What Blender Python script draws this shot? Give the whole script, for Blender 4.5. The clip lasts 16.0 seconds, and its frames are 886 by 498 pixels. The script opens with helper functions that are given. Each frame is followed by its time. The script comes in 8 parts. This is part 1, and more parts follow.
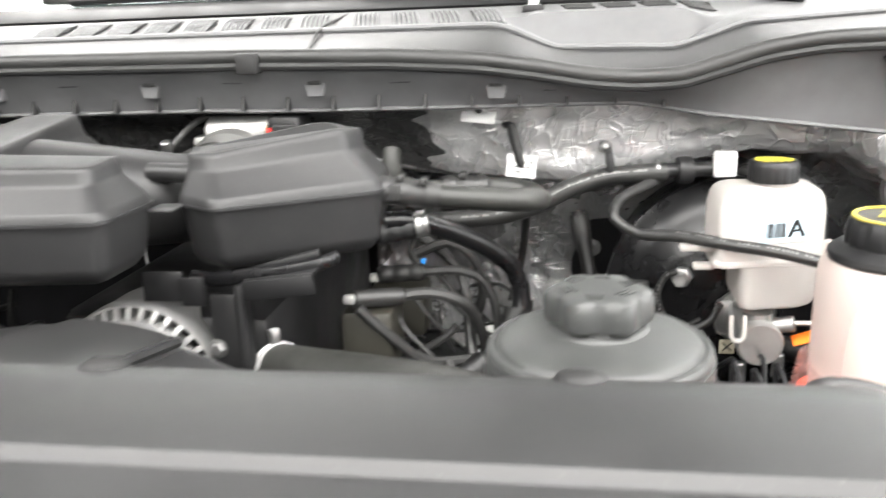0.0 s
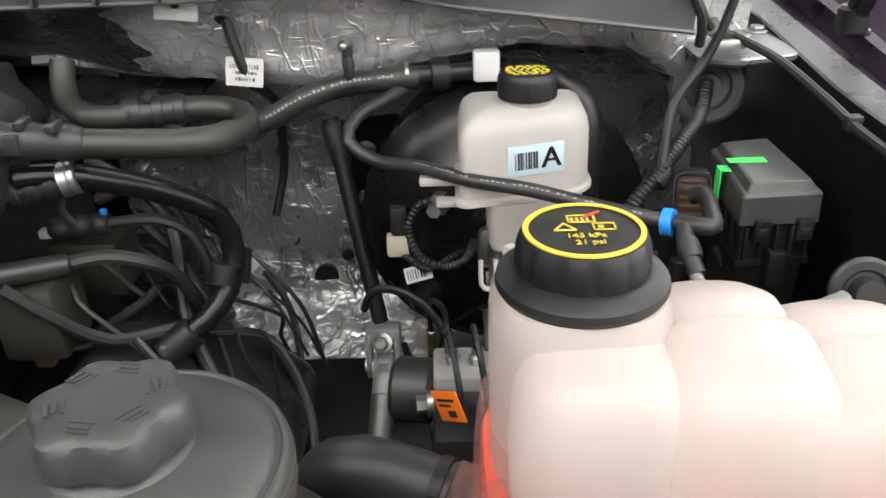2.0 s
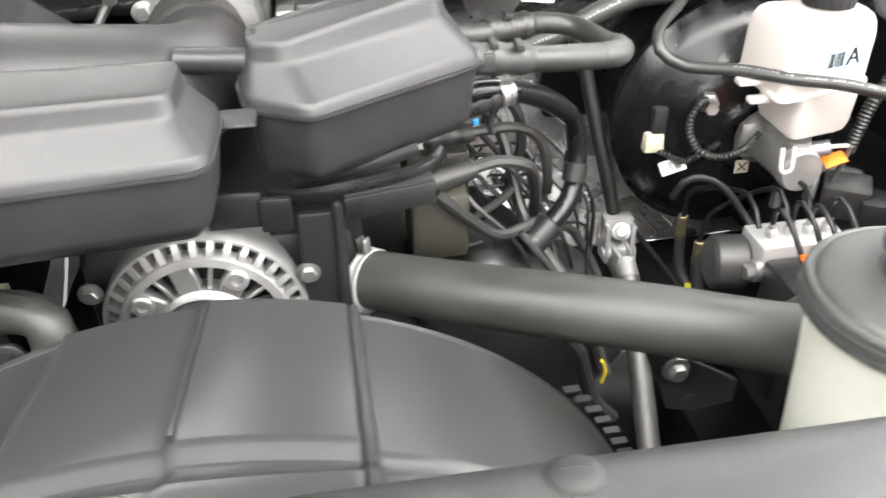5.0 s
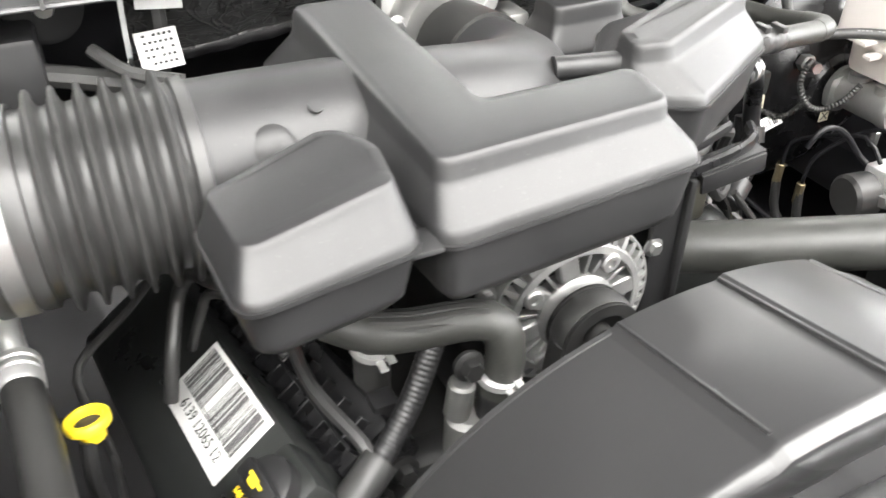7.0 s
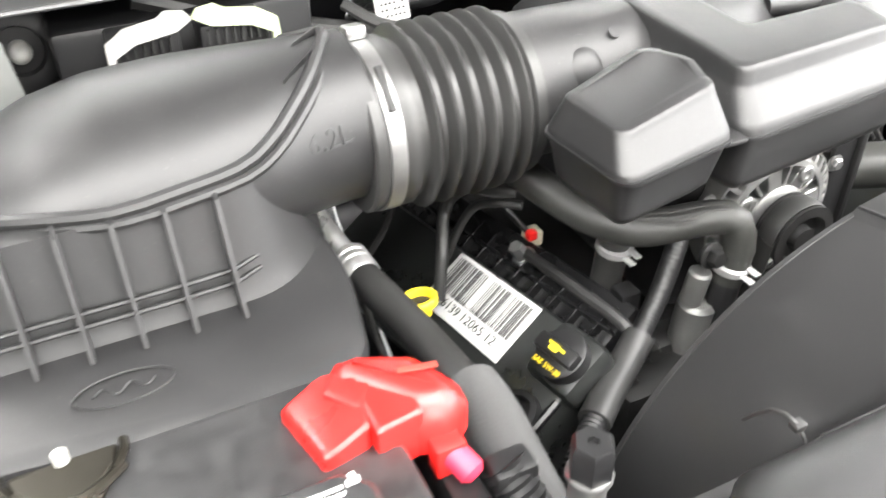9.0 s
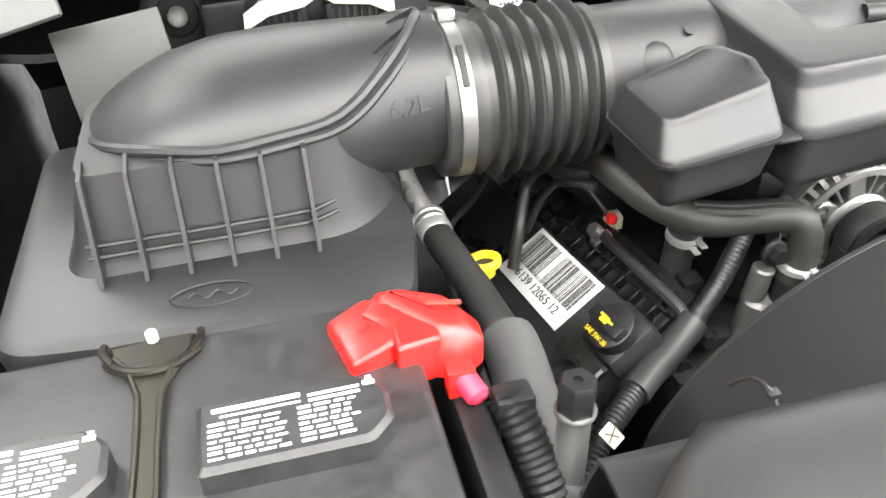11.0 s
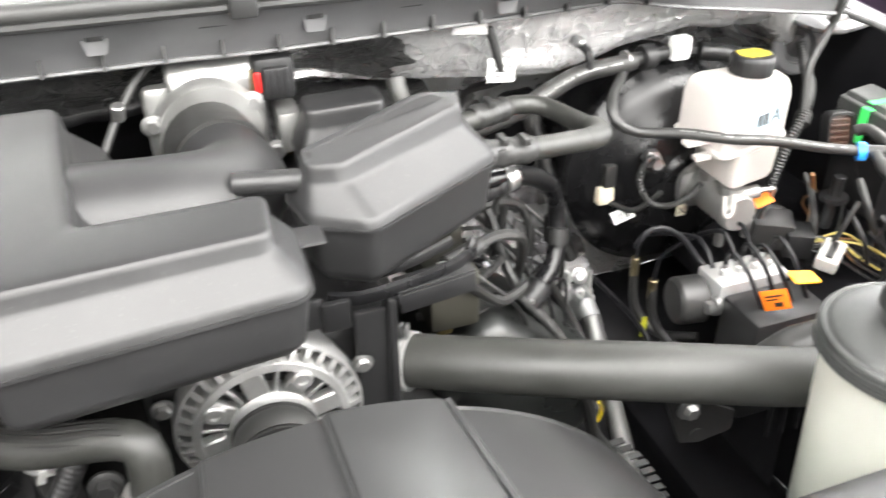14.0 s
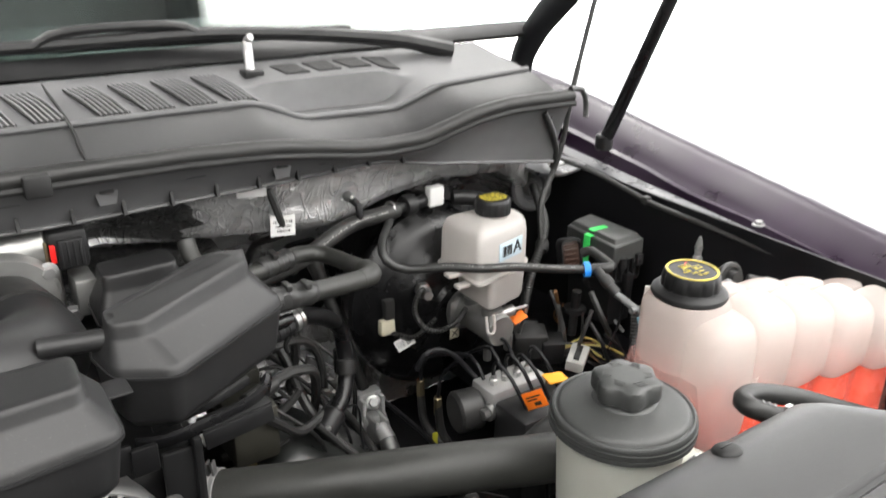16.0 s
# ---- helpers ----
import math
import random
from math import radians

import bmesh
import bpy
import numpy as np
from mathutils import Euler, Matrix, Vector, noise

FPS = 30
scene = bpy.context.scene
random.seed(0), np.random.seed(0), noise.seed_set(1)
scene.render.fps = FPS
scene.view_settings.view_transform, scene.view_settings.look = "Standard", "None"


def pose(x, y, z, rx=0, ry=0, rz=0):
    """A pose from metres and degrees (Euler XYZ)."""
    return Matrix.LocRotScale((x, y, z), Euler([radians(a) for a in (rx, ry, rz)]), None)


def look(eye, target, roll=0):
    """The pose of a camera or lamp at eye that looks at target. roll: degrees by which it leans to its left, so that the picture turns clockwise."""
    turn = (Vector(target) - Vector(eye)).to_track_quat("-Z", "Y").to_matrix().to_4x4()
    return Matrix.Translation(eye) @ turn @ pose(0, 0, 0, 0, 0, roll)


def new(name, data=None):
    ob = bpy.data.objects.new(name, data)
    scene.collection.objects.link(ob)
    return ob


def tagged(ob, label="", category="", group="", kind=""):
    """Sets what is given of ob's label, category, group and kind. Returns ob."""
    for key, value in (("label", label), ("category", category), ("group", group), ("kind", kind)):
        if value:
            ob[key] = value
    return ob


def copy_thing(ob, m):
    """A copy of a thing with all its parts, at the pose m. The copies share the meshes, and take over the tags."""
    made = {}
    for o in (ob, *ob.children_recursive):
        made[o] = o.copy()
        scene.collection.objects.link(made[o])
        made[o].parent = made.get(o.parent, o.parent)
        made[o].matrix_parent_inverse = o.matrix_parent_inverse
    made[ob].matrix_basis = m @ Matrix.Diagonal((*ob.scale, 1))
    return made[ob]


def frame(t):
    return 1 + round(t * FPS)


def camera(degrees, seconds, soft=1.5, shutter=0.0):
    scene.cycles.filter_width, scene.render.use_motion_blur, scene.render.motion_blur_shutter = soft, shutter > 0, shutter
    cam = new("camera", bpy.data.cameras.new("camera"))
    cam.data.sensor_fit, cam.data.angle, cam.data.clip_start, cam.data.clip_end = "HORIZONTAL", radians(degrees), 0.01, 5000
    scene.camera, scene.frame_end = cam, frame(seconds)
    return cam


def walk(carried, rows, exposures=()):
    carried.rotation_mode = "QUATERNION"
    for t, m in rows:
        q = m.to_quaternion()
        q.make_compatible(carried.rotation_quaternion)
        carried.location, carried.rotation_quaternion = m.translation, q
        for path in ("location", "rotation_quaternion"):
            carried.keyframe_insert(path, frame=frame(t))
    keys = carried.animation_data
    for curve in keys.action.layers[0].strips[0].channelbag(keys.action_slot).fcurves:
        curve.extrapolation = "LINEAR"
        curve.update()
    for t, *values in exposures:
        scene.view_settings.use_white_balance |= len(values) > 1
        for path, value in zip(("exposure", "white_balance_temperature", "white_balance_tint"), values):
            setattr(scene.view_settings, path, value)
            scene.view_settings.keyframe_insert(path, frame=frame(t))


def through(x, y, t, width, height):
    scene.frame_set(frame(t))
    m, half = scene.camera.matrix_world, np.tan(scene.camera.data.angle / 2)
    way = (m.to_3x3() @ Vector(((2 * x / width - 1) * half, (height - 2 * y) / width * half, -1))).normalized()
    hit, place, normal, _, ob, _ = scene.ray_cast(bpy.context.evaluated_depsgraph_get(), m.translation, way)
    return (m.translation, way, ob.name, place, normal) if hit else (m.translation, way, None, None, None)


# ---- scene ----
cam = camera(57.1, 16.0, 1.5, 0.4)
METRES, EYE, TILT, LEAN, TURN = 2.25, 1.4, -15.0, 0.0, 0.0
PATH = [
    (0, (0.132, 0.088, 1.438), (-0.166, 1.991, 0.899), -2.2),
    (0.5, (0.194, 0.175, 1.458), (0.009, 2.076, 0.864), -1.9),
    (1, (0.229, 0.227, 1.459), (0.13, 2.068, 0.683), -1.7),
    (1.5, (0.253, 0.253, 1.468), (0.191, 2.053, 0.597), -1.8),
    (2, (0.269, 0.273, 1.472), (0.24, 2.044, 0.544), -2.1),
    (2.5, (0.289, 0.284, 1.475), (0.299, 2.022, 0.487), -2.0),
    (3, (0.296, 0.29, 1.482), (0.347, 2.003, 0.451), -1.8),
    (3.5, (0.233, 0.269, 1.492), (0.31, 1.963, 0.431), -1.7),
    (4, (0.107, 0.215, 1.522), (0.224, 1.89, 0.436), -1.8),
    (4.5, (-0.023, 0.191, 1.527), (0.167, 1.856, 0.436), -1.1),
    (5, (-0.136, 0.214, 1.517), (0.106, 1.853, 0.396), -1.0),
    (5.2, (-0.173, 0.228, 1.507), (0.101, 1.866, 0.393), -0.7),
    (7.3, (-0.598, 0.304, 1.558), (0.133, 1.75, 0.385), 0.4),
    (7.5, (-0.632, 0.317, 1.554), (0.121, 1.748, 0.376), 0.6),
    (8, (-0.692, 0.328, 1.554), (0.091, 1.732, 0.364), 0.6),
    (8.5, (-0.729, 0.31, 1.563), (0.033, 1.723, 0.37), 0.1),
    (9, (-0.777, 0.264, 1.568), (-0.089, 1.719, 0.381), -1.0),
    (9.2, (-0.79, 0.246, 1.571), (-0.158, 1.717, 0.373), -2.3),
    (11.3, (-0.716, 0.179, 1.596), (-0.379, 1.746, 0.401), -2.1),
    (11.5, (-0.68, 0.176, 1.603), (-0.348, 1.743, 0.404), -2.1),
    (12, (-0.581, 0.172, 1.604), (-0.256, 1.749, 0.418), -2.0),
    (12.5, (-0.491, 0.178, 1.594), (-0.171, 1.796, 0.463), -2.3),
    (13, (-0.416, 0.19, 1.587), (-0.102, 1.831, 0.488), -2.5),
    (13.5, (-0.323, 0.203, 1.586), (0.035, 1.848, 0.507), -2.2),
    (14, (-0.263, 0.218, 1.596), (0.291, 1.806, 0.513), -0.7),
    (14.5, (-0.215, 0.215, 1.602), (0.506, 1.738, 0.524), -0.2),
    (15, (-0.205, 0.209, 1.604), (0.665, 1.665, 0.543), 0.5),
    (15.5, (-0.236, 0.189, 1.614), (0.738, 1.66, 0.672), 0.8),
    (16, (-0.293, 0.121, 1.644), (0.762, 1.632, 0.868), 0.9),
]
EXPOSURES = [(0, 0.9), (0.5, 0.6), (1.0, 0.43), (1.5, -0.05), (2.5, -0.42), (3.0, -0.7), (3.5, -0.75), (4.0, 0.13), (4.5, 0.97), (5.0, 1.44), (7.5, 1.55), (9.0, 1.6), (11.5, 1.24), (12.5, 1.38), (13.0, 1.45), (13.5, 1.48), (14.0, 1.53), (14.5, 1.15), (15.0, 0.71), (15.5, 0.36), (16.0, -0.12)]
walk(cam, [(t, look(eye, target, roll)) for t, eye, target, roll in PATH], EXPOSURES)

# ---- world, lamps, exposure ----
world = bpy.data.worlds.new("world")
scene.world = world
world.use_nodes = True
world.node_tree.nodes["Background"].inputs[0].default_value = (0.9, 0.95, 1.0, 1)
world.node_tree.nodes["Background"].inputs[1].default_value = 0.6


def area_lamp(name, loc, target, sx, sy, watts, colour=(1, 0.98, 0.95)):
    data = bpy.data.lights.new(name, "AREA")
    data.shape, data.size, data.size_y, data.energy, data.color = "RECTANGLE", sx, sy, watts, colour
    ob = new(name, data)
    ob.matrix_world = look(loc, target)
    return ob


NEAR, FAR = 56, 42
LAMPS = ((-0.3, -0.25), (1.6, -0.25), (-2.3, -0.5), (-0.2, -2.6), (1.7, -2.6), (0.6, -4.4), (-1.4, -4.4), (-1.2, 2.0), (1.52, 2.0), (3.6, -0.9))
for lx, ly in LAMPS:
    area_lamp("ceiling_lamp_light", (lx, ly, 2.98), (lx, ly, 0), 1.85, 1.5, FAR if ly < -2 else NEAR)


# ---- materials ----
def node_mat(name):
    m = bpy.data.materials.new(name)
    m.use_nodes = True
    nt = m.node_tree
    return m, nt, nt.nodes["Principled BSDF"]


def link(nt, a, b):
    nt.links.new(a, b)


def coord(nt, scale=1.0):
    c = nt.nodes.new("ShaderNodeTexCoord")
    mp = nt.nodes.new("ShaderNodeMapping")
    mp.inputs["Scale"].default_value = (scale,) * 3
    link(nt, c.outputs["Object"], mp.inputs[0])
    return mp.outputs[0]


def noise_tex(nt, vec, scale, detail=4, rough=0.6):
    n = nt.nodes.new("ShaderNodeTexNoise")
    n.inputs["Scale"].default_value, n.inputs["Detail"].default_value, n.inputs["Roughness"].default_value = scale, detail, rough
    link(nt, vec, n.inputs["Vector"])
    return n.outputs["Fac"]


def ramp(nt, fac, stops):
    r = nt.nodes.new("ShaderNodeValToRGB")
    e = r.color_ramp.elements
    while len(e) < len(stops):
        e.new(0.5)
    for k, (p, c) in enumerate(stops):
        e[k].position, e[k].color = p, (*c, 1) if len(c) == 3 else c
    link(nt, fac, r.inputs[0])
    return r.outputs[0]


def bump(nt, p, height, strength, distance):
    b = nt.nodes.new("ShaderNodeBump")
    b.inputs["Strength"].default_value, b.inputs["Distance"].default_value = strength, distance
    link(nt, height, b.inputs["Height"])
    link(nt, b.outputs[0], p.inputs["Normal"])


def surface(name, col, rough=0.5, metal=0.0, vary=0.25, grain=900, grain_h=0.00012, blot=14, rough_vary=0.15, spec=0.5, dust=0.0, specks=0.0):
    """Paint, plastic, rubber or metal: blotches and grain in colour, gloss and relief."""
    m, nt, p = node_mat(name)
    v = coord(nt)
    big, small = noise_tex(nt, v, blot, 5), noise_tex(nt, v, grain, 2)
    lo = tuple(c * (1 - vary) for c in col)
    hi = tuple(min(1, c * (1 + vary) + dust) for c in col)
    c = ramp(nt, big, [(0.3, lo), (0.72, hi)])
    if specks:
        dots = ramp(nt, noise_tex(nt, v, 420, 2, 0.5), [(0.66, (0, 0, 0)), (0.74, (specks,) * 3)])
        smear = ramp(nt, noise_tex(nt, v, 38, 6, 0.75), [(0.55, (0, 0, 0)), (0.80, (specks * 0.5,) * 3)])
        for layer in (dots, smear):
            mx = nt.nodes.new("ShaderNodeMix")
            mx.data_type = "RGBA"
            mx.inputs["B"].default_value = (0.22, 0.21, 0.19, 1)
            link(nt, layer, mx.inputs[0])
            link(nt, c, mx.inputs["A"])
            c = mx.outputs["Result"]
    link(nt, c, p.inputs["Base Color"])
    rr = ramp(nt, big, [(0.25, (max(0.04, rough - rough_vary),) * 3), (0.75, (min(1, rough + rough_vary),) * 3)])
    link(nt, rr, p.inputs["Roughness"])
    p.inputs["Metallic"].default_value = metal
    p.inputs["Specular IOR Level"].default_value = spec
    bump(nt, p, small, 0.5, grain_h)
    return m


BLACK_PLASTIC = surface("black_grained_plastic", (0.0135, 0.0135, 0.014), 0.47, vary=0.22, grain=1400, grain_h=0.00014, dust=0.003, rough_vary=0.06, specks=0.06)
SHROUD_PLASTIC = surface("black_smooth_plastic", (0.024, 0.024, 0.0245), 0.30, vary=0.06, grain=1000, grain_h=0.00006, rough_vary=0.015, blot=9)
COVER_PLASTIC = surface("grey_black_textured_plastic", (0.024, 0.024, 0.0245), 0.42, vary=0.2, grain=1600, grain_h=0.0003, rough_vary=0.08, specks=0.08)
DARK_PLASTIC = surface("dull_black_plastic", (0.008, 0.008, 0.0085), 0.44, spec=0.38, vary=0.3, dust=0.003)
GLOSS_BLACK = surface("glossy_black_paint", (0.006, 0.006, 0.0065), 0.28, spec=0.34, vary=0.3, grain=500, grain_h=0.00005)
RUBBER = surface("black_rubber_hose", (0.014, 0.014, 0.0135), 0.48, vary=0.3, grain=1300, grain_h=0.0002, dust=0.006, specks=0.05)
HOSE_OLIVE = surface("grey_rubber_hose", (0.021, 0.0215, 0.0195), 0.50, vary=0.22, grain=1300, grain_h=0.0002, blot=22, specks=0.08)
BELLOWS_RUBBER = surface("grey_black_bellows_rubber", (0.024, 0.024, 0.0235), 0.42, vary=0.25, grain=1200, grain_h=0.00015, dust=0.01, specks=0.05)
COWL_PLASTIC = surface("grey_cowl_plastic", (0.088, 0.088, 0.090), 0.48, vary=0.2, grain=1200, grain_h=0.0002, dust=0.01)
PAINT = surface("dark_purple_black_paint", (0.017, 0.008, 0.020), 0.34, vary=0.3, grain=700, grain_h=0.00003, spec=0.4)
APRON = surface("black_satin_sheet_metal", (0.006, 0.006, 0.007), 0.42, vary=0.4, grain=300, grain_h=0.0002, spec=0.25)
ALU = surface("cast_aluminium", (0.34, 0.34, 0.33), 0.40, metal=0.8, vary=0.2, grain=700, grain_h=0.0005)
ALU_ALT = surface("weathered_cast_aluminium", (0.33, 0.33, 0.325), 0.42, metal=0.7, vary=0.3, grain=600, grain_h=0.0005)
ALU_DULL = surface("dull_cast_aluminium", (0.15, 0.15, 0.145), 0.5, metal=0.6, vary=0.3, grain=600, grain_h=0.0006)
ALU_BRIGHT = surface("machined_aluminium", (0.52, 0.52, 0.515), 0.40, metal=0.7, vary=0.14, grain=500, grain_h=0.0002)
STEEL = surface("zinc_plated_steel", (0.34, 0.34, 0.335), 0.40, metal=0.9, vary=0.3, grain=500, grain_h=0.0002)
DARK_STEEL = surface("dark_bare_steel", (0.012, 0.012, 0.012), 0.5, metal=0.1, spec=0.35, vary=0.35, grain=400, grain_h=0.0002)
BRASS = surface("yellow_passivated_fitting", (0.20, 0.165, 0.10), 0.4, metal=0.85, vary=0.2)
LID_PLASTIC = surface("matt_grey_black_plastic", (0.036, 0.0375, 0.0365), 0.47, vary=0.22, grain=1100, grain_h=0.00025, dust=0.006, rough_vary=0.08, specks=0.09)
DULL_RED = surface("red_slot_shade", (0.22, 0.03, 0.02), 0.5, vary=0.2)
VALVE_BLACK = surface("satin_black_cover", (0.012, 0.013, 0.0125), 0.34, vary=0.3, dust=0.003)
ALU_PIPE = surface("bright_drawn_aluminium", (0.70, 0.70, 0.69), 0.32, metal=0.6, vary=0.1)
# Light grey that carries the reflection on the hinge's paint.
HINGE_SHEEN = surface("hinge_sheen_grey", (0.20, 0.20, 0.205), 0.32, metal=0.6, vary=0.2)
PALE_SLAT = surface("grey_moulded_slat", (0.16, 0.16, 0.165), 0.45, vary=0.15)
# Grey stands for light reflected off the flange's dark paint.
FLANGE_SHEEN = surface("flange_sheen_grey", (0.075, 0.075, 0.08), 0.30, vary=0.25, grain=500, grain_h=0.0001)
BATTERY_GREY = surface("scuffed_grey_black_case", (0.016, 0.016, 0.0165), 0.46, vary=0.2, grain=900, grain_h=0.0002, dust=0.008, blot=90)
COPPER = surface("copper_winding", (0.21, 0.17, 0.07), 0.45, metal=0.5, vary=0.35, grain=600, grain_h=0.0004)
RED_PLASTIC = surface("red_plastic_cover", (0.62, 0.014, 0.012), 0.34, vary=0.12, grain=900, grain_h=0.0001)
YELLOW = surface("yellow_plastic", (0.72, 0.54, 0.02), 0.42, vary=0.12)
PRINT_YELLOW = surface("yellow_cap_print", (0.50, 0.41, 0.045), 0.40, vary=0.25, blot=150)
YELLOW_GREEN = surface("yellow_green_plastic", (0.42, 0.42, 0.03), 0.45, vary=0.15)
BLUE = surface("blue_plastic_clip", (0.02, 0.22, 0.68), 0.4, vary=0.1)
GREEN_TAPE = surface("green_tape", (0.05, 0.62, 0.12), 0.45, vary=0.12)
ORANGE = surface("orange_tag", (0.78, 0.17, 0.012), 0.5, vary=0.06)
AMBER = surface("amber_tag", (0.82, 0.36, 0.02), 0.5, vary=0.06)
BLUE_PAPER = surface("pale_blue_label", (0.42, 0.52, 0.58), 0.5, vary=0.05)
PAPER = surface("white_paper_label", (0.58, 0.58, 0.57), 0.55, vary=0.05)
# Black for print and small parts, and for shade in vents, slots and gaps.
INK = surface("black_ink_and_shade", (0.010, 0.010, 0.010), 0.65, vary=0.1)
WHITE_INK = surface("white_print", (0.8, 0.8, 0.8), 0.5, vary=0.08)
PRINT_GREY = surface("faded_print", (0.17, 0.17, 0.165), 0.6, vary=0.3, blot=200)
PRINT_DARK = surface("grey_black_print", (0.05, 0.05, 0.05), 0.6, vary=0.2)
# Cabin trim in a grey-green that carries the windscreen's reflection.
CABIN_REFLECT = surface("cabin_reflection_grey", (0.075, 0.085, 0.082), 0.7, vary=0.2)
CREAM = surface("cream_plastic_connector", (0.50, 0.47, 0.36), 0.5, vary=0.15)
CLEAR_GREY = surface("cloudy_grey_plastic", (0.16, 0.165, 0.165), 0.3, vary=0.2)
OLIVE_COIL = surface("olive_brown_plastic", (0.022, 0.021, 0.016), 0.5, vary=0.3)
GREY_RUBBER = surface("grey_rubber", (0.019, 0.019, 0.0187), 0.46, vary=0.25)
PALE_PLASTIC = surface("pale_cream_plastic", (0.32, 0.32, 0.30), 0.35, vary=0.12, blot=30)


def foil_material(name, lo, hi, metal):
    """Creased aluminised heat shield: long uneven wrinkles, soft dents, sharp glints."""
    m, nt, p = node_mat(name)
    c = nt.nodes.new("ShaderNodeTexCoord")

    def stretched(sx, sy, sz, turn, scale, detail, bend):
        mp = nt.nodes.new("ShaderNodeMapping")
        mp.inputs["Scale"].default_value = (sx, sy, sz)
        mp.inputs["Rotation"].default_value = (0, turn, 0)
        link(nt, c.outputs["Object"], mp.inputs[0])
        n = nt.nodes.new("ShaderNodeTexNoise")
        n.inputs["Scale"].default_value, n.inputs["Detail"].default_value = scale, detail
        n.inputs["Roughness"].default_value, n.inputs["Distortion"].default_value = 0.5, bend
        link(nt, mp.outputs[0], n.inputs["Vector"])
        return n.outputs["Fac"]

    def crease(fac, width):
        return ramp(nt, fac, [(0.5 - width, (0, 0, 0)), (0.5, (1, 1, 1)), (0.5 + width * 0.5, (0, 0, 0))])

    def plus(a, b, w):
        k = nt.nodes.new("ShaderNodeMath")
        k.operation, k.inputs[1].default_value = "MULTIPLY_ADD", w
        link(nt, b, k.inputs[0])
        link(nt, a, k.inputs[2])
        return k.outputs[0]
    v = coord(nt)
    dents = noise_tex(nt, v, 13, 3)
    height = plus(dents, crease(stretched(1, 1, 0.35, 0.5, 22, 2, 0.8), 0.05), 0.22)
    height = plus(height, crease(stretched(1, 1, 0.3, -0.7, 38, 2, 0.6), 0.04), 0.16)
    height = plus(height, crease(stretched(0.3, 1, 1, 0.2, 60, 2, 0.4), 0.05), 0.09)
    height = plus(height, noise_tex(nt, v, 160, 3), 0.05)
    col = ramp(nt, noise_tex(nt, v, 9, 5), [(0.3, (lo, lo * 1.01, lo)), (0.7, (hi, hi * 0.99, hi))])
    link(nt, col, p.inputs["Base Color"])
    p.inputs["Metallic"].default_value = metal
    link(nt, ramp(nt, dents, [(0.3, (0.20,) * 3), (0.7, (0.38,) * 3)]), p.inputs["Roughness"])
    bump(nt, p, height, 0.85, 0.006)
    return m


FOIL = foil_material("creased_bright_foil", 0.52, 0.70, 0.72)
FOIL_ROLL = foil_material("laminated_foil_insulation", 0.60, 0.80, 0.55)
CREASED_DARK = foil_material("dark_grey_creased", 0.035, 0.065, 0.0)


def clear_plastic(name, col, see=0.4, rough=0.35, through=0.45):
    """Milky plastic that lets some of what is inside show through."""
    m, nt, p = node_mat(name)
    out = nt.nodes["Material Output"]
    tr, tl, mixa, mixb = (nt.nodes.new(k) for k in ("ShaderNodeBsdfTransparent", "ShaderNodeBsdfTranslucent", "ShaderNodeMixShader", "ShaderNodeMixShader"))
    v = coord(nt)
    c = ramp(nt, noise_tex(nt, v, 18, 3), [(0.3, tuple(x * 0.94 for x in col)), (0.7, col)])
    link(nt, c, p.inputs["Base Color"])
    link(nt, c, tl.inputs[0])
    p.inputs["Roughness"].default_value = rough
    bump(nt, p, noise_tex(nt, v, 60, 3), 0.25, 0.0008)
    mixa.inputs[0].default_value, mixb.inputs[0].default_value = through, see
    link(nt, p.outputs[0], mixa.inputs[1])
    link(nt, tl.outputs[0], mixa.inputs[2])
    link(nt, mixa.outputs[0], mixb.inputs[1])
    link(nt, tr.outputs[0], mixb.inputs[2])
    link(nt, mixb.outputs[0], out.inputs[0])
    return m


MILKY = clear_plastic("milky_white_plastic", (0.80, 0.74, 0.705), 0.22, 0.24, 0.6)
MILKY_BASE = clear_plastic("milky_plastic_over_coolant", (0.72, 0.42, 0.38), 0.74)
MILKY_RES = clear_plastic("milky_reservoir_plastic", (0.66, 0.635, 0.61), 0.14, 0.30)
MILKY_PS = clear_plastic("pale_green_white_plastic", (0.80, 0.80, 0.73), 0.17)
COOLANT = surface("orange_red_coolant", (0.9, 0.085, 0.03), 0.3, vary=0.05)
FLUID = surface("grey_hydraulic_fluid", (0.50, 0.56, 0.53), 0.3, vary=0.1)


def glass_material():
    m, nt, p = node_mat("windscreen_glass")
    p.inputs["Base Color"].default_value = (0.75, 0.85, 0.82, 1)
    p.inputs["Roughness"].default_value = 0.03
    p.inputs["Transmission Weight"].default_value = 1.0
    p.inputs["IOR"].default_value = 1.5
    return m


GLASS = glass_material()


def glow(name, col, power):
    m, nt, p = node_mat(name)
    p.inputs["Base Color"].default_value = (0.8, 0.8, 0.8, 1)
    p.inputs["Emission Color"].default_value = (*col, 1)
    p.inputs["Emission Strength"].default_value = power
    return m


WALL_WHITE = surface("pale_grey_painted_wall", (0.25, 0.25, 0.245), 0.6, vary=0.04, blot=2)
CEILING_WHITE = surface("white_painted_ceiling", (0.7, 0.7, 0.69), 0.7, vary=0.04, blot=2)
FLOOR_GREY = surface("grey_sealed_concrete", (0.13, 0.13, 0.127), 0.4, vary=0.2, blot=2)
LAMP_GLOW = glow("lamp_diffuser", (1, 0.98, 0.95), 3.5)
DAY_GLOW = glow("daylight_backdrop", (1.0, 1.0, 1.0), 5.0)

# ---- builders ----
BASES = {}


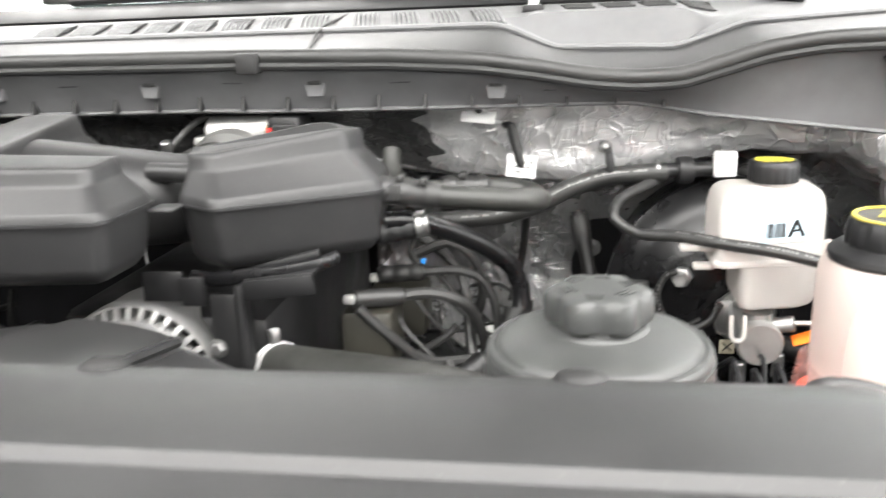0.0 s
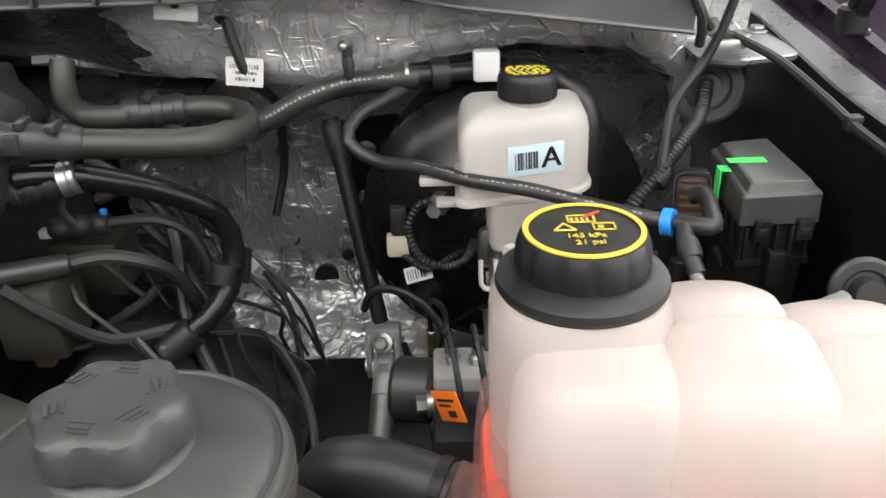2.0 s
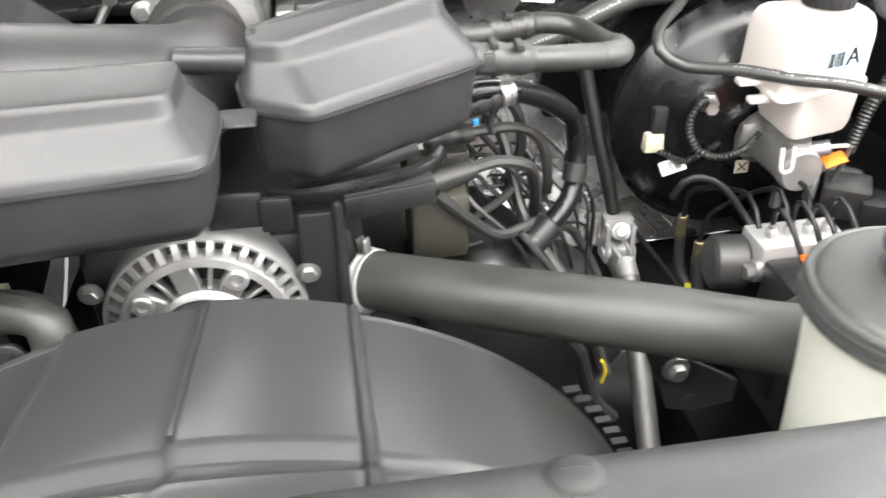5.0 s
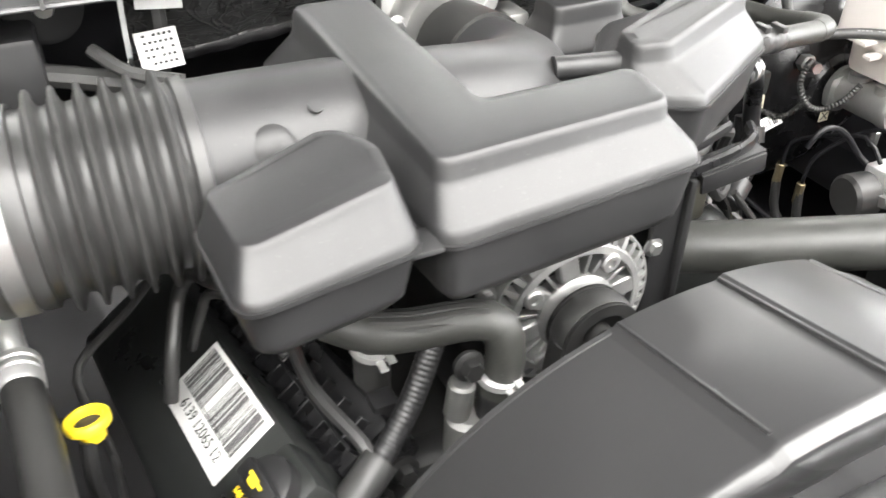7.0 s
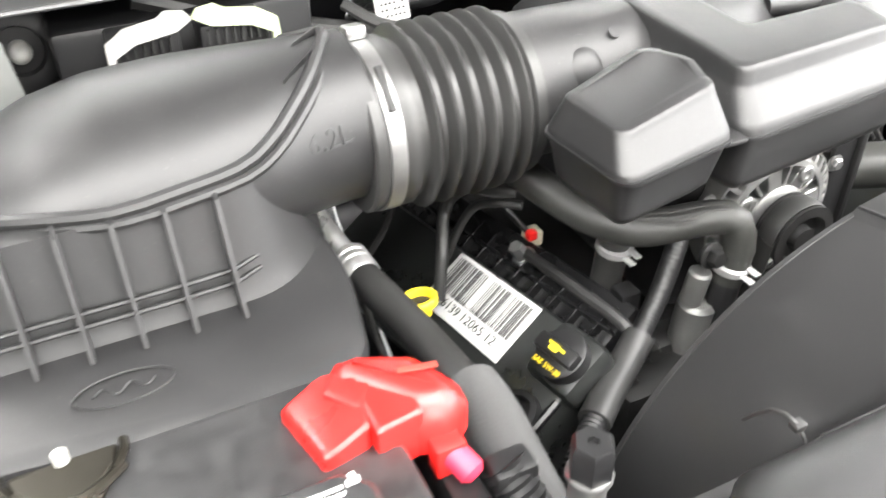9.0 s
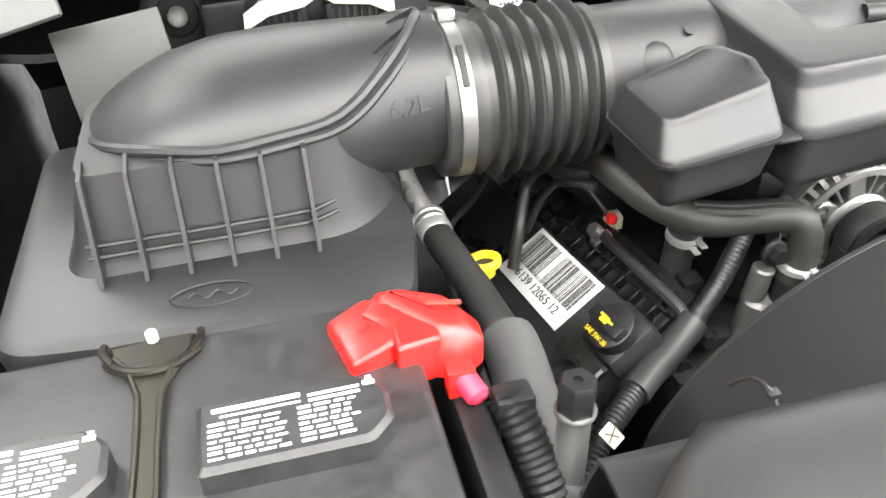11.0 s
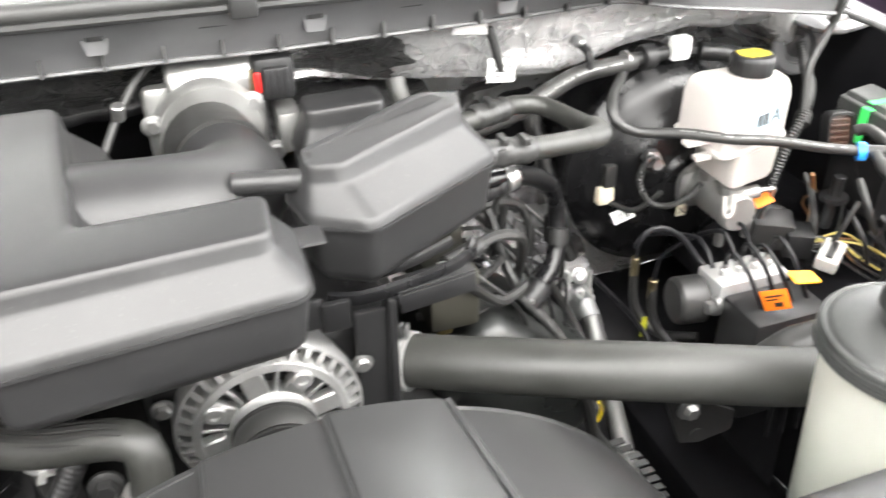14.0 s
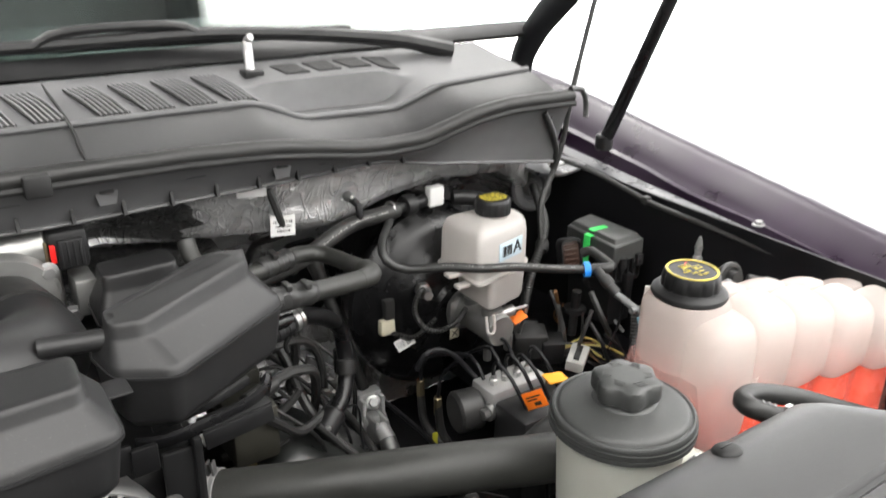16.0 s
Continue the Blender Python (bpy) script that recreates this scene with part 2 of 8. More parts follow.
def thing(name, loc, label, category, group="", kind="", shift=(0, 0, 0)):
    """The base of a thing whose parts are drawn about loc; the whole is set down at loc + shift."""
    ob = new(name)
    ob.empty_display_size = 0.02
    ob.location = Vector(loc) + Vector(shift)
    BASES[ob.name] = Vector(loc)
    return tagged(ob, label, category, group, kind)


def part(name, bm, material, parent=None, label="", smooth=38):
    """Links a bmesh, built in world places, as one mesh under a thing or a part."""
    base = BASES[parent.name] if parent else Vector((0, 0, 0))
    if parent:
        bmesh.ops.translate(bm, verts=bm.verts, vec=-base)
    bmesh.ops.recalc_face_normals(bm, faces=bm.faces)
    me = bpy.data.meshes.new(name)
    bm.to_mesh(me)
    bm.free()
    me.materials.append(material)
    if smooth:
        me.shade_smooth()
        me.set_sharp_from_angle(angle=radians(smooth))
    ob = new(name, me)
    if parent:
        ob.parent = parent
        BASES[ob.name] = base
    if label:
        ob["label"] = label
    return ob


def spline(pts, step=0.012):
    """A smooth line through points."""
    p = [Vector(q) for q in pts]
    if len(p) == 2:
        return p
    p = [2 * p[0] - p[1]] + p + [2 * p[-1] - p[-2]]
    out = []
    for a, b, c, d in zip(p, p[1:], p[2:], p[3:]):
        n = max(2, int((c - b).length / step))
        for k in range(n):
            t = k / n
            out.append(0.5 * (2 * b + (c - a) * t + (2 * a - 5 * b + 4 * c - d) * t * t + (3 * b - a - 3 * c + d) * t ** 3))
    return out + [p[-2]]


def rings_mesh(rings, caps=True, close=True, bm=None):
    """Skins rings of equally many points."""
    bm = bm or bmesh.new()
    vs = [[bm.verts.new(q) for q in ring] for ring in rings]
    n = len(vs[0])
    for a, b in zip(vs, vs[1:]):
        for k in range(n if close else n - 1):
            bm.faces.new((a[k], a[(k + 1) % n], b[(k + 1) % n], b[k]))
    if caps:
        bm.faces.new(vs[0][::-1])
        bm.faces.new(vs[-1])
    return bm


def tube(pts, r, n=10, step=0.012, flat=1.0, bm=None, up=None, caps=True):
    """A round bar along a smooth line; r: one radius or one for each point given."""
    line = spline(pts, step)
    m = len(line)
    if isinstance(r, (int, float)):
        rad = [r] * m
    else:
        rad = [float(np.interp(k / (m - 1), np.linspace(0, 1, len(r)), r)) for k in range(m)]
    rings, side = [], None
    for k, q in enumerate(line):
        d = (line[min(k + 1, m - 1)] - line[max(k - 1, 0)]).normalized()
        if side is None:
            ref = Vector(up) if up else (Vector((0, 0, 1)) if abs(d.z) < 0.9 else Vector((1, 0, 0)))
            side = d.cross(ref).normalized()
        side = (side - d * side.dot(d)).normalized()
        top = side.cross(d)
        rings.append([q + rad[k] * (math.cos(a) * side + flat * math.sin(a) * top) for a in (2 * math.pi * j / n for j in range(n))])
    return rings_mesh(rings, caps, bm=bm)


def corrugated(pts, r, pitch=0.004, depth=0.0012, n=10):
    line = spline(pts, pitch / 2)
    return tube(line, [r - depth * (k % 2) for k in range(len(line))], n, step=1.0)


def turned(m, rings):
    return [[m @ Vector(q) for q in ring] for ring in rings]


def lathe(profile, m=None, n=32, caps=True):
    """A turned body: profile of (radius, height), about z of the pose m."""
    m = m or Matrix.Identity(4)
    return rings_mesh([[m @ Vector((r * math.cos(2 * math.pi * k / n), r * math.sin(2 * math.pi * k / n), z)) for k in range(n)] for r, z in profile], caps)


def along(a, b):
    """A pose at a whose z points to b."""
    d = Vector(b) - Vector(a)
    return Matrix.Translation(a) @ d.to_track_quat("Z", "Y").to_matrix().to_4x4()


def rod(a, b, r, n=14, bevel=0.0):
    length = (Vector(b) - Vector(a)).length
    e = bevel
    prof = [(r - e, 0), (r, e), (r, length - e), (r - e, length)] if e else [(r, 0), (r, length)]
    return lathe(prof, along(a, b), n)


def box(x0, x1, y0, y1, z0, z1, bevel=0.002, m=None, seg=2):
    bm = bmesh.new()
    bmesh.ops.create_cube(bm, size=1)
    for v in bm.verts:
        v.co = Vector(((x0 + x1) / 2 + v.co.x * (x1 - x0), (y0 + y1) / 2 + v.co.y * (y1 - y0), (z0 + z1) / 2 + v.co.z * (z1 - z0)))
    if bevel:
        bmesh.ops.bevel(bm, geom=bm.edges[:], offset=bevel, segments=seg, affect="EDGES", profile=0.5)
    if m:
        bmesh.ops.transform(bm, matrix=m, verts=bm.verts)
    return bm


def joined(*bms):
    out = bms[0]
    for b in bms[1:]:
        me = bpy.data.meshes.new("join")
        b.to_mesh(me)
        out.from_mesh(me)
        b.free()
        bpy.data.meshes.remove(me)
    return out


def inset(poly, d):
    """The polygon (anticlockwise) moved inwards by d."""
    n, out = len(poly), []
    for k in range(n):
        a, b, c = (Vector(poly[(k + j) % n]) for j in (-1, 0, 1))
        u, v = (b - a).normalized(), (c - b).normalized()
        nu, nv = Vector((-u.y, u.x)), Vector((-v.y, v.x))
        s = (nu + nv)
        s = s / max(0.35, s.dot(nu)) if s.length > 1e-6 else nu
        out.append(b + s * d)
    return out


def rounded(poly, r, seg=5):
    """Corners of a polygon rounded; always seg + 1 points a corner."""
    n, out = len(poly), []
    for k in range(n):
        a, b, c = (Vector(poly[(k + j) % n]) for j in (-1, 0, 1))
        rr = min(r, 0.45 * (a - b).length, 0.45 * (c - b).length)
        p, q = b + (a - b).normalized() * rr, b + (c - b).normalized() * rr
        for j in range(seg + 1):
            t = j / seg
            out.append((1 - t) ** 2 * p + 2 * t * (1 - t) * b + t * t * q)
    return out


def moulded(poly, levels, r, seg=5, tilt=(0, 0, 0, 0)):
    """A moulded box: levels of (height, inset, tilt weight); tilt: x0, y0, rise per metre in x and y."""
    rings = []
    for z, d, w in levels:
        ring = rounded(inset(poly, d), max(0.003, r - d * 0.5), seg)
        rings.append([Vector((q.x, q.y, z + w * ((q.x - tilt[0]) * tilt[2] + (q.y - tilt[1]) * tilt[3]))) for q in ring])
    return rings_mesh(rings)


def sheet(fn, us, vs, thick=0.0):
    """A grid surface from fn(u, v), with a back if thick."""
    bm = bmesh.new()
    g = [[bm.verts.new(fn(u, v)) for v in vs] for u in us]
    for a, b in zip(g, g[1:]):
        for k in range(len(vs) - 1):
            bm.faces.new((a[k], b[k], b[k + 1], a[k + 1]))
    if thick:
        bmesh.ops.recalc_face_normals(bm, faces=bm.faces)
        bmesh.ops.solidify(bm, geom=bm.faces[:], thickness=thick)
    return bm


def text_mesh(body, size, m, depth=0.0004):
    """Letters of the built-in font as a bmesh, centred on the pose m."""
    cu = bpy.data.curves.new("letters", "FONT")
    cu.body, cu.size, cu.extrude, cu.align_x, cu.align_y = body, size, depth, "CENTER", "CENTER"
    ob = bpy.data.objects.new("letters", cu)
    scene.collection.objects.link(ob)
    me = bpy.data.meshes.new_from_object(ob.evaluated_get(bpy.context.evaluated_depsgraph_get()))
    bpy.data.objects.remove(ob)
    bpy.data.curves.remove(cu)
    bm = bmesh.new()
    bm.from_mesh(me)
    bpy.data.meshes.remove(me)
    bmesh.ops.transform(bm, matrix=m, verts=bm.verts)
    return bm


def frame_on(origin, right, up):
    """A pose whose x runs along right, y along up, z out of the face."""
    x = Vector(right).normalized()
    z = x.cross(Vector(up)).normalized()
    y = z.cross(x)
    return Matrix.Translation(origin) @ Matrix((x, y, z)).transposed().to_4x4()


def bars(m, rows, h=0.0003):
    """Flat bars (x0, x1, y0, y1) on the face of the pose m."""
    return joined(*[box(x0, x1, y0, y1, 0, h, 0, m) for x0, x1, y0, y1 in rows])


def barcode(x0, x1, y0, y1, n, seed):
    rnd, out, x = random.Random(seed), [], x0
    w = (x1 - x0) / (n * 2)
    for _ in range(n):
        b = w * rnd.choice((0.6, 1.0, 1.5))
        out.append((x, x + b, y0, y1))
        x += w * 2
    return out


def hexhead(m, r, h, material, parent, name="bolt", flange=True):
    bm = lathe([(r, 0), (r, h * 0.8), (r * 0.85, h)], m, 6)
    if flange:
        bm = joined(bm, lathe([(r * 1.45, -0.001), (r * 1.45, h * 0.18), (r * 1.1, h * 0.3)], m, 18))
    return part(name, bm, material, parent, smooth=30)


# ---- the building ----
def building():
    def wall(name, *b):
        tagged(part(name, box(*b, 0), WALL_WHITE), "plain pale grey painted workshop wall", "wall", kind="structure")
    tagged(part("floor", box(-7, 7, -7, 7, -0.1, 0, 0), FLOOR_GREY), "sealed grey concrete workshop floor", "floor", kind="structure")
    tagged(part("ceiling", box(-7, 7, -7, 7, 3.12, 3.22, 0), CEILING_WHITE), "white painted workshop ceiling", "ceiling", kind="structure")
    wall("wall_west", -7.2, -7, -7, 7, 0, 3.12)
    wall("wall_south", -7, 7, -7.2, -7, 0, 3.12)
    wall("wall_north", -7, 7, 7, 7.2, 0, 3.12)
    tagged(part("backdrop", box(7, 7.1, -7, 7, 0, 3.12, 0), DAY_GLOW), "bright daylight outside the open bay", "backdrop", kind="structure")
    tagged(part("backdrop_rear", box(0.2, 6.99, 6.9, 6.98, 0, 3.1, 0), DAY_GLOW), "bright daylight outside the rear bay door", "backdrop", kind="structure")
    first = None
    for lx, ly in LAMPS:
        if first is None:
            first = thing("ceiling_light", (lx, ly, 3.12), "long white ceiling light with a glowing diffuser", "ceiling light", "lights on the ceiling")
            part("housing", box(lx - 0.94, lx + 0.94, ly - 0.78, ly + 0.78, 3.05, 3.12, 0.005), WALL_WHITE, first)
            part("diffuser", box(lx - 0.92, lx + 0.92, ly - 0.75, ly + 0.75, 3.0, 3.05, 0.004), LAMP_GLOW, first, "glowing white diffuser")
        else:
            copy_thing(first, Matrix.Translation((lx, ly, 3.12)))


building()


# ---- the truck's body round the engine bay ----
def lerp_table(x, table):
    return float(np.interp(x, [a for a, _ in table], [b for _, b in table]))


def radiator_cover():
    t = thing("radiator_cover", (-0.2, 0.36, 1.28), "grey-black textured plastic cover over the radiator support", "radiator cover", shift=(0, 0.006, -0.0145))
    prof = [(0.404, 1.262), (0.4055, 1.290), (0.4035, 1.2985), (0.3990, 1.3045), (0.3925, 1.3095), (0.3850, 1.3130), (0.3760, 1.3152), (0.3600, 1.3162), (0.3300, 1.3155), (0.3160, 1.3140), (0.3120, 1.3095), (0.3080, 1.3095), (0.3045, 1.3135), (0.285, 1.3125), (0.06, 1.282), (-0.02, 1.258), (-0.06, 1.18), (-0.06, 1.05)]
    xs = [-0.66, -0.645, -0.62, -0.59, -0.57] + list(np.linspace(-0.55, 0.17, 40)) + list(np.linspace(0.188, 0.242, 4)) + [0.255, 0.27, 0.285, 0.298, 0.306]

    def at(x):
        pull = max(0, (-0.575 - x)) * 1.0 + max(0, (x - 0.248)) * 1.1
        drop = max(0, (-0.63 - x)) * 0.8 + max(0, (x - 0.285)) * 1.2
        return [Vector((x, y - (pull if y > 0.3 else 0), z - drop)) for y, z in prof]
    part("cover", rings_mesh([at(x) for x in xs], caps=False, close=False), COVER_PLASTIC, t)
    for x, y in ((-0.474, 0.384), (-0.270, 0.384), (-0.066, 0.384), (0.138, 0.384)):
        m = Matrix.Translation((x, y, 1.3122)) @ pose(0, 0, 0, -14)
        pin = part("push_pin", lathe([(0.0105, 0), (0.0105, 0.0016), (0.0092, 0.0034), (0.0060, 0.0048), (0.001, 0.0052)], m, 24), INK, t, "round black push pin")
        part("slot", box(-0.006, 0.006, -0.0009, 0.0009, 0.0040, 0.0055, 0.0003, m), DARK_PLASTIC, pin)


def fan_shroud():
    t = thing("fan_shroud", (-0.225, 0.5, 1.2), "smooth black plastic fan shroud arched over the radiator fan", "fan shroud", shift=(0.006, -0.012, 0.0))
    cx, cz = -0.225, 0.955

    def arch_at(x, y):
        s = (y - 0.395) / 0.2
        r = 0.322 - 0.040 * s
        # the crown is three stepped panels, each a little prouder than the one before
        step = 0.0
        for edge, rise in ((-0.300, 0.0045), (-0.222, 0.0045), (-0.143, -0.008)):
            step += rise * max(0.0, min(1.0, (x - edge) / 0.005))
        dx = abs(x - cx)
        arch = cz + math.sqrt(max(r * r - dx * dx, 0)) + step if dx < r else 0.6
        if y < 0.468:
            arch -= 0.006 * min(1, (0.468 - y) / 0.01)
        if y > 0.512:
            return arch
        # wide hollow sweep into the flange
        foot = 1.258 - 3.2 * max(0, y - 0.436)
        h = max(0, 0.07 - abs(arch - foot)) / 0.07
        return max(arch, foot) + h * h * 0.0175

    def z_at(x, y):
        return max(arch_at(x, y), 1.258 - 3.2 * max(0, y - 0.436))
    # the arch, closely divided towards its steep ends, and the flange that it rises from
    xs = sorted(set([round(cx + 0.2815 * math.cos(a), 5) for a in np.linspace(0, math.pi, 120)] + [-0.3005, -0.2945, -0.2225, -0.2165, -0.1435, -0.1375]))
    ys = sorted(set([round(y, 4) for y in np.linspace(0.395, 0.595, 64)] + [0.456, 0.458, 0.468, 0.470]))
    part("arch", sheet(lambda x, y: Vector((x, y, arch_at(x, y))), xs, ys), SHROUD_PLASTIC, t)
    for xa, xb in ((-0.62, cx - 0.2815), (cx + 0.2815, 0.20)):
        part("flange", sheet(lambda x, y: Vector((x, y, 1.258 - 3.2 * max(0, y - 0.436) - 0.4 * max(0, 0.008 - abs(y - 0.436)))), list(np.linspace(xa, xb, 12)), [0.395, 0.41, 0.420, 0.428, 0.432, 0.436, 0.440, 0.444, 0.458, 0.48, 0.512], 0.003), SHROUD_PLASTIC, t)
    for x0, x1 in ((-0.62, -0.50), (0.05, 0.20)):
        part("side_panel", box(x0, x1, 0.505, 0.595, 0.99, 1.0, 0.002), SHROUD_PLASTIC, t)
    for x0, x1 in ((-0.140, -0.138),):
        line = [Vector((x0 + (x1 - x0) * k / 12, 0.594 - 0.19 * k / 12, z_at(x0, 0.594 - 0.19 * k / 12) + 0.002)) for k in range(13)]
        part("rib", tube(line, 0.0035, 6), SHROUD_PLASTIC, t)
    for x0 in (-0.220, -0.294):
        line = [Vector((x0, 0.594 - 0.12 * k / 8, z_at(x0, 0.594 - 0.12 * k / 8))) for k in range(9)]
        part("rib", tube(line, 0.0016, 6), SHROUD_PLASTIC, t)
    rim = [(cx + 0.2805 * math.cos(a), 0.594, cz + 0.2805 * math.sin(a)) for a in np.linspace(0.35, math.pi - 0.35, 40)]
    part("rim", tube(rim, 0.0035, 6), SHROUD_PLASTIC, t)
    # ribbed side grille below the arch
    for k in range(12):
        a = 0.72 - 0.045 * k
        x, z = cx + 0.30 * math.cos(a), cz + 0.30 * math.sin(a) - 0.01
        part("louvre", box(x - 0.010, x + 0.0005, 0.5945, 0.600, z - 0.0007, z + 0.0007, 0), INK, t)


SEAL = [(-1.1, 1.41), (-0.45, 1.411), (-0.2, 1.409), (-0.05, 1.405), (0.04, 1.399), (0.10, 1.390), (0.16, 1.379), (0.21, 1.375), (0.25, 1.378), (0.29, 1.390), (0.33, 1.402), (0.38, 1.409), (0.48, 1.411)]
SEAL_Y = [(-1.1, 0.915), (-0.2, 0.915), (0.06, 0.93), (0.21, 0.945), (0.30, 0.935), (0.48, 0.915)]


def cowl():
    t = thing("cowl", (-0.1, 1.0, 1.38), "grey plastic cowl panel with slotted air vents below the windscreen", "cowl panel")
    xs = list(np.linspace(-1.0, 0.47, 100))

    def front(x, v):
        y, z = lerp_table(x, SEAL_Y), lerp_table(x, SEAL) - 0.012
        low = lerp_table(x, [(-1.0, 1.352), (-0.22, 1.352), (-0.2, 1.35), (0.2, 1.348), (0.28, 1.335), (0.48, 1.312)])
        return Vector((x, y + 0.006 + 0.04 * v * (1 - 0.3 * v), z + (low - z) * v))
    part("front_skirt", sheet(front, xs, np.linspace(0, 1, 8), 0.003), COWL_PLASTIC, t)
    lower = [(x, front(x, 1).y - 0.004, front(x, 1).z) for x in np.linspace(-1.0, 0.47, 40)]
    part("lower_lip", tube(lower, 0.004, 8, flat=0.6), COWL_PLASTIC, t)

    # black wedges for the triangular shade below the lip, and slotted tabs
    for k in range(17):
        x = -0.56 + 0.0495 * k
        q = front(x, 1)
        bm = rings_mesh([[Vector((x + s, q.y - 0.001, q.z)), Vector((x + s, q.y - 0.016, q.z + 0.001)), Vector((x + s, q.y - 0.008, q.z + 0.022))] for s in (-0.0016, 0.0016)])
        part("gusset", bm, INK, t, "black wedge for the triangular shade below the lip", smooth=0)
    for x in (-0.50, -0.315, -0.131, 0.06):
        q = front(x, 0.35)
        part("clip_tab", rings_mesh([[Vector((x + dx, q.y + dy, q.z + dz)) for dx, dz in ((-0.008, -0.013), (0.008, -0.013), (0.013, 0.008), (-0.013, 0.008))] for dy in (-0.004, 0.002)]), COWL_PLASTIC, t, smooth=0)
        # the slot's shade is a black block on the tab
        part("clip_slot", box(x - 0.007, x + 0.007, q.y - 0.006, q.y - 0.003, q.z - 0.001, q.z + 0.006, 0.001), INK, t, "slot, its shade drawn as a black block")
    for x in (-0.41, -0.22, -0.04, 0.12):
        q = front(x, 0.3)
        # uncut slot: a black block carries its shade
        part("slot", box(x - 0.011, x + 0.011, q.y - 0.003, q.y - 0.0005, q.z - 0.002, q.z + 0.003, 0.0005), INK, t, "slot, its shade drawn as a black block")

    # riser, top shelf and its vents
    def riser(x, v):
        y0, z0 = lerp_table(x, SEAL_Y) + 0.02, lerp_table(x, SEAL)
        y1 = 1.012
        z1 = lerp_table(x, [(-1.0, 1.432), (0.06, 1.431), (0.12, 1.405), (0.25, 1.402), (0.32, 1.425), (0.48, 1.432)])
        return Vector((x, y0 + (y1 - y0) * v, z0 - 0.004 + (z1 - z0 + 0.004) * v ** 0.8))
    part("riser", sheet(riser, xs, np.linspace(0, 1, 8)), COVER_PLASTIC, t)

    def shelf(x, v):
        q = riser(x, 1)
        dip = lerp_table(x, [(-1, 0), (0.05, 0), (0.10, 1), (0.26, 1), (0.30, 0), (0.5, 0)])
        ledge = lerp_table(v, [(0, q.z), (0.27, q.z + 0.001), (0.36, 1.443), (1.0, 1.453)])
        return Vector((x, q.y + 0.13 * v, (q.z + (1.447 - q.z) * v + 0.006 * v) * (1 - dip) + ledge * dip))
    part("top_shelf", sheet(shelf, xs, [0, 0.1, 0.2, 0.255, 0.27, 0.285, 0.345, 0.36, 0.38, 0.5, 0.65, 0.8, 1.0], 0.003), COWL_PLASTIC, t)
    band = [(x, riser(x, 1).y, riser(x, 1).z + 0.001) for x in np.linspace(-1, 0.47, 60)]
    part("edge_band", tube(band, 0.004, 8), COWL_PLASTIC, t)
    for x0 in [-0.103 + 0.048 * k for k in range(4)] + [-0.166 - 0.048 * k for k in range(8)]:
        up = Vector((0, 0, 0.0035))
        well = [shelf(x0 - 0.006, 0.06), shelf(x0 + 0.026, 0.06), shelf(x0 + 0.008, 0.70), shelf(x0 - 0.024, 0.70)]
        # black slab laid on the shelf for the shade inside the opening
        part("vent_well", rings_mesh([[q + up * 0.5 for q in well], [q + up for q in well]]), INK, t, "vent opening, its shade drawn as a black slab", smooth=0)
        for k in range(6):
            a, b = shelf(x0 - 0.004 + 0.0056 * k, 0.06), shelf(x0 - 0.022 + 0.0056 * k, 0.70)
            part("vent_slat", tube([a + up, (a + b) / 2 + up * 1.8, b + up], 0.0011, 5), PALE_SLAT, t)
    for x0 in (0.145, 0.190, 0.235, 0.280):
        up = Vector((0, 0, 0.002))
        well = [shelf(x0 - 0.012, 0.52), shelf(x0 + 0.020, 0.52), shelf(x0 + 0.012, 0.80), shelf(x0 - 0.020, 0.80)]
        # the smaller openings' shade, again a black slab
        part("vent_well", rings_mesh([[q for q in well], [q + up for q in well]]), INK, t, "vent opening, its shade drawn as a black slab", smooth=0)
        for k in range(7):
            f = 0.54 + 0.04 * k
            part("vent_slat", tube([shelf(x0 - 0.016, f) + up, shelf(x0 + 0.016, f) + up], 0.0006, 5), GREY_RUBBER, t)
    seam = [riser(-0.142, 1) + Vector((0, 0.13, 0.02)), riser(-0.142, 1) + Vector((0, 0, 0.004)), riser(-0.142, 0.5) + Vector((0, -0.002, 0.001)), riser(-0.142, 0) + Vector((0, -0.002, 0))]
    part("seam", tube(seam, 0.0018, 6), INK, t, "dark panel joint")
    nozzle = part("washer_nozzle", joined(rod((0.092, 1.098, 1.447), (0.099, 1.122, 1.484), 0.0062, 12, 0.002), rod((0.099, 1.122, 1.484), (0.101, 1.112, 1.490), 0.005, 10, 0.001)), ALU_BRIGHT, t, "pale washer nozzle")
    part("base", box(0.080, 0.106, 1.086, 1.108, 1.440, 1.453, 0.003), DARK_PLASTIC, nozzle, "black nozzle base")

    s = thing("hood_seal", (-0.1, 0.93, 1.4), "black rubber hood seal strip along the cowl edge", "rubber seal")
    line = [(x, lerp_table(x, SEAL_Y) + 0.006, lerp_table(x, SEAL)) for x in np.linspace(-1.0, 0.475, 60)]
    part("bulb", tube(line, 0.009, 10), RUBBER, s)
    # ink-black strips put the shade of the gaps beside the bulb into colour
    part("base_lip", tube([(x, y - 0.006, z - 0.009) for x, y, z in line], 0.0045, 8), INK, s, "front lip, black for the shaded gap below the seal")
    part("rear_lip", tube([(x, y + 0.0105, z - 0.001) for x, y, z in line], 0.0042, 8), INK, s, "added black strip for the shaded gap behind the seal")
    part("joint_clip", box(-0.206, -0.182, 0.905, 0.925, 1.392, 1.414, 0.003), INK, s, "black joint clip")


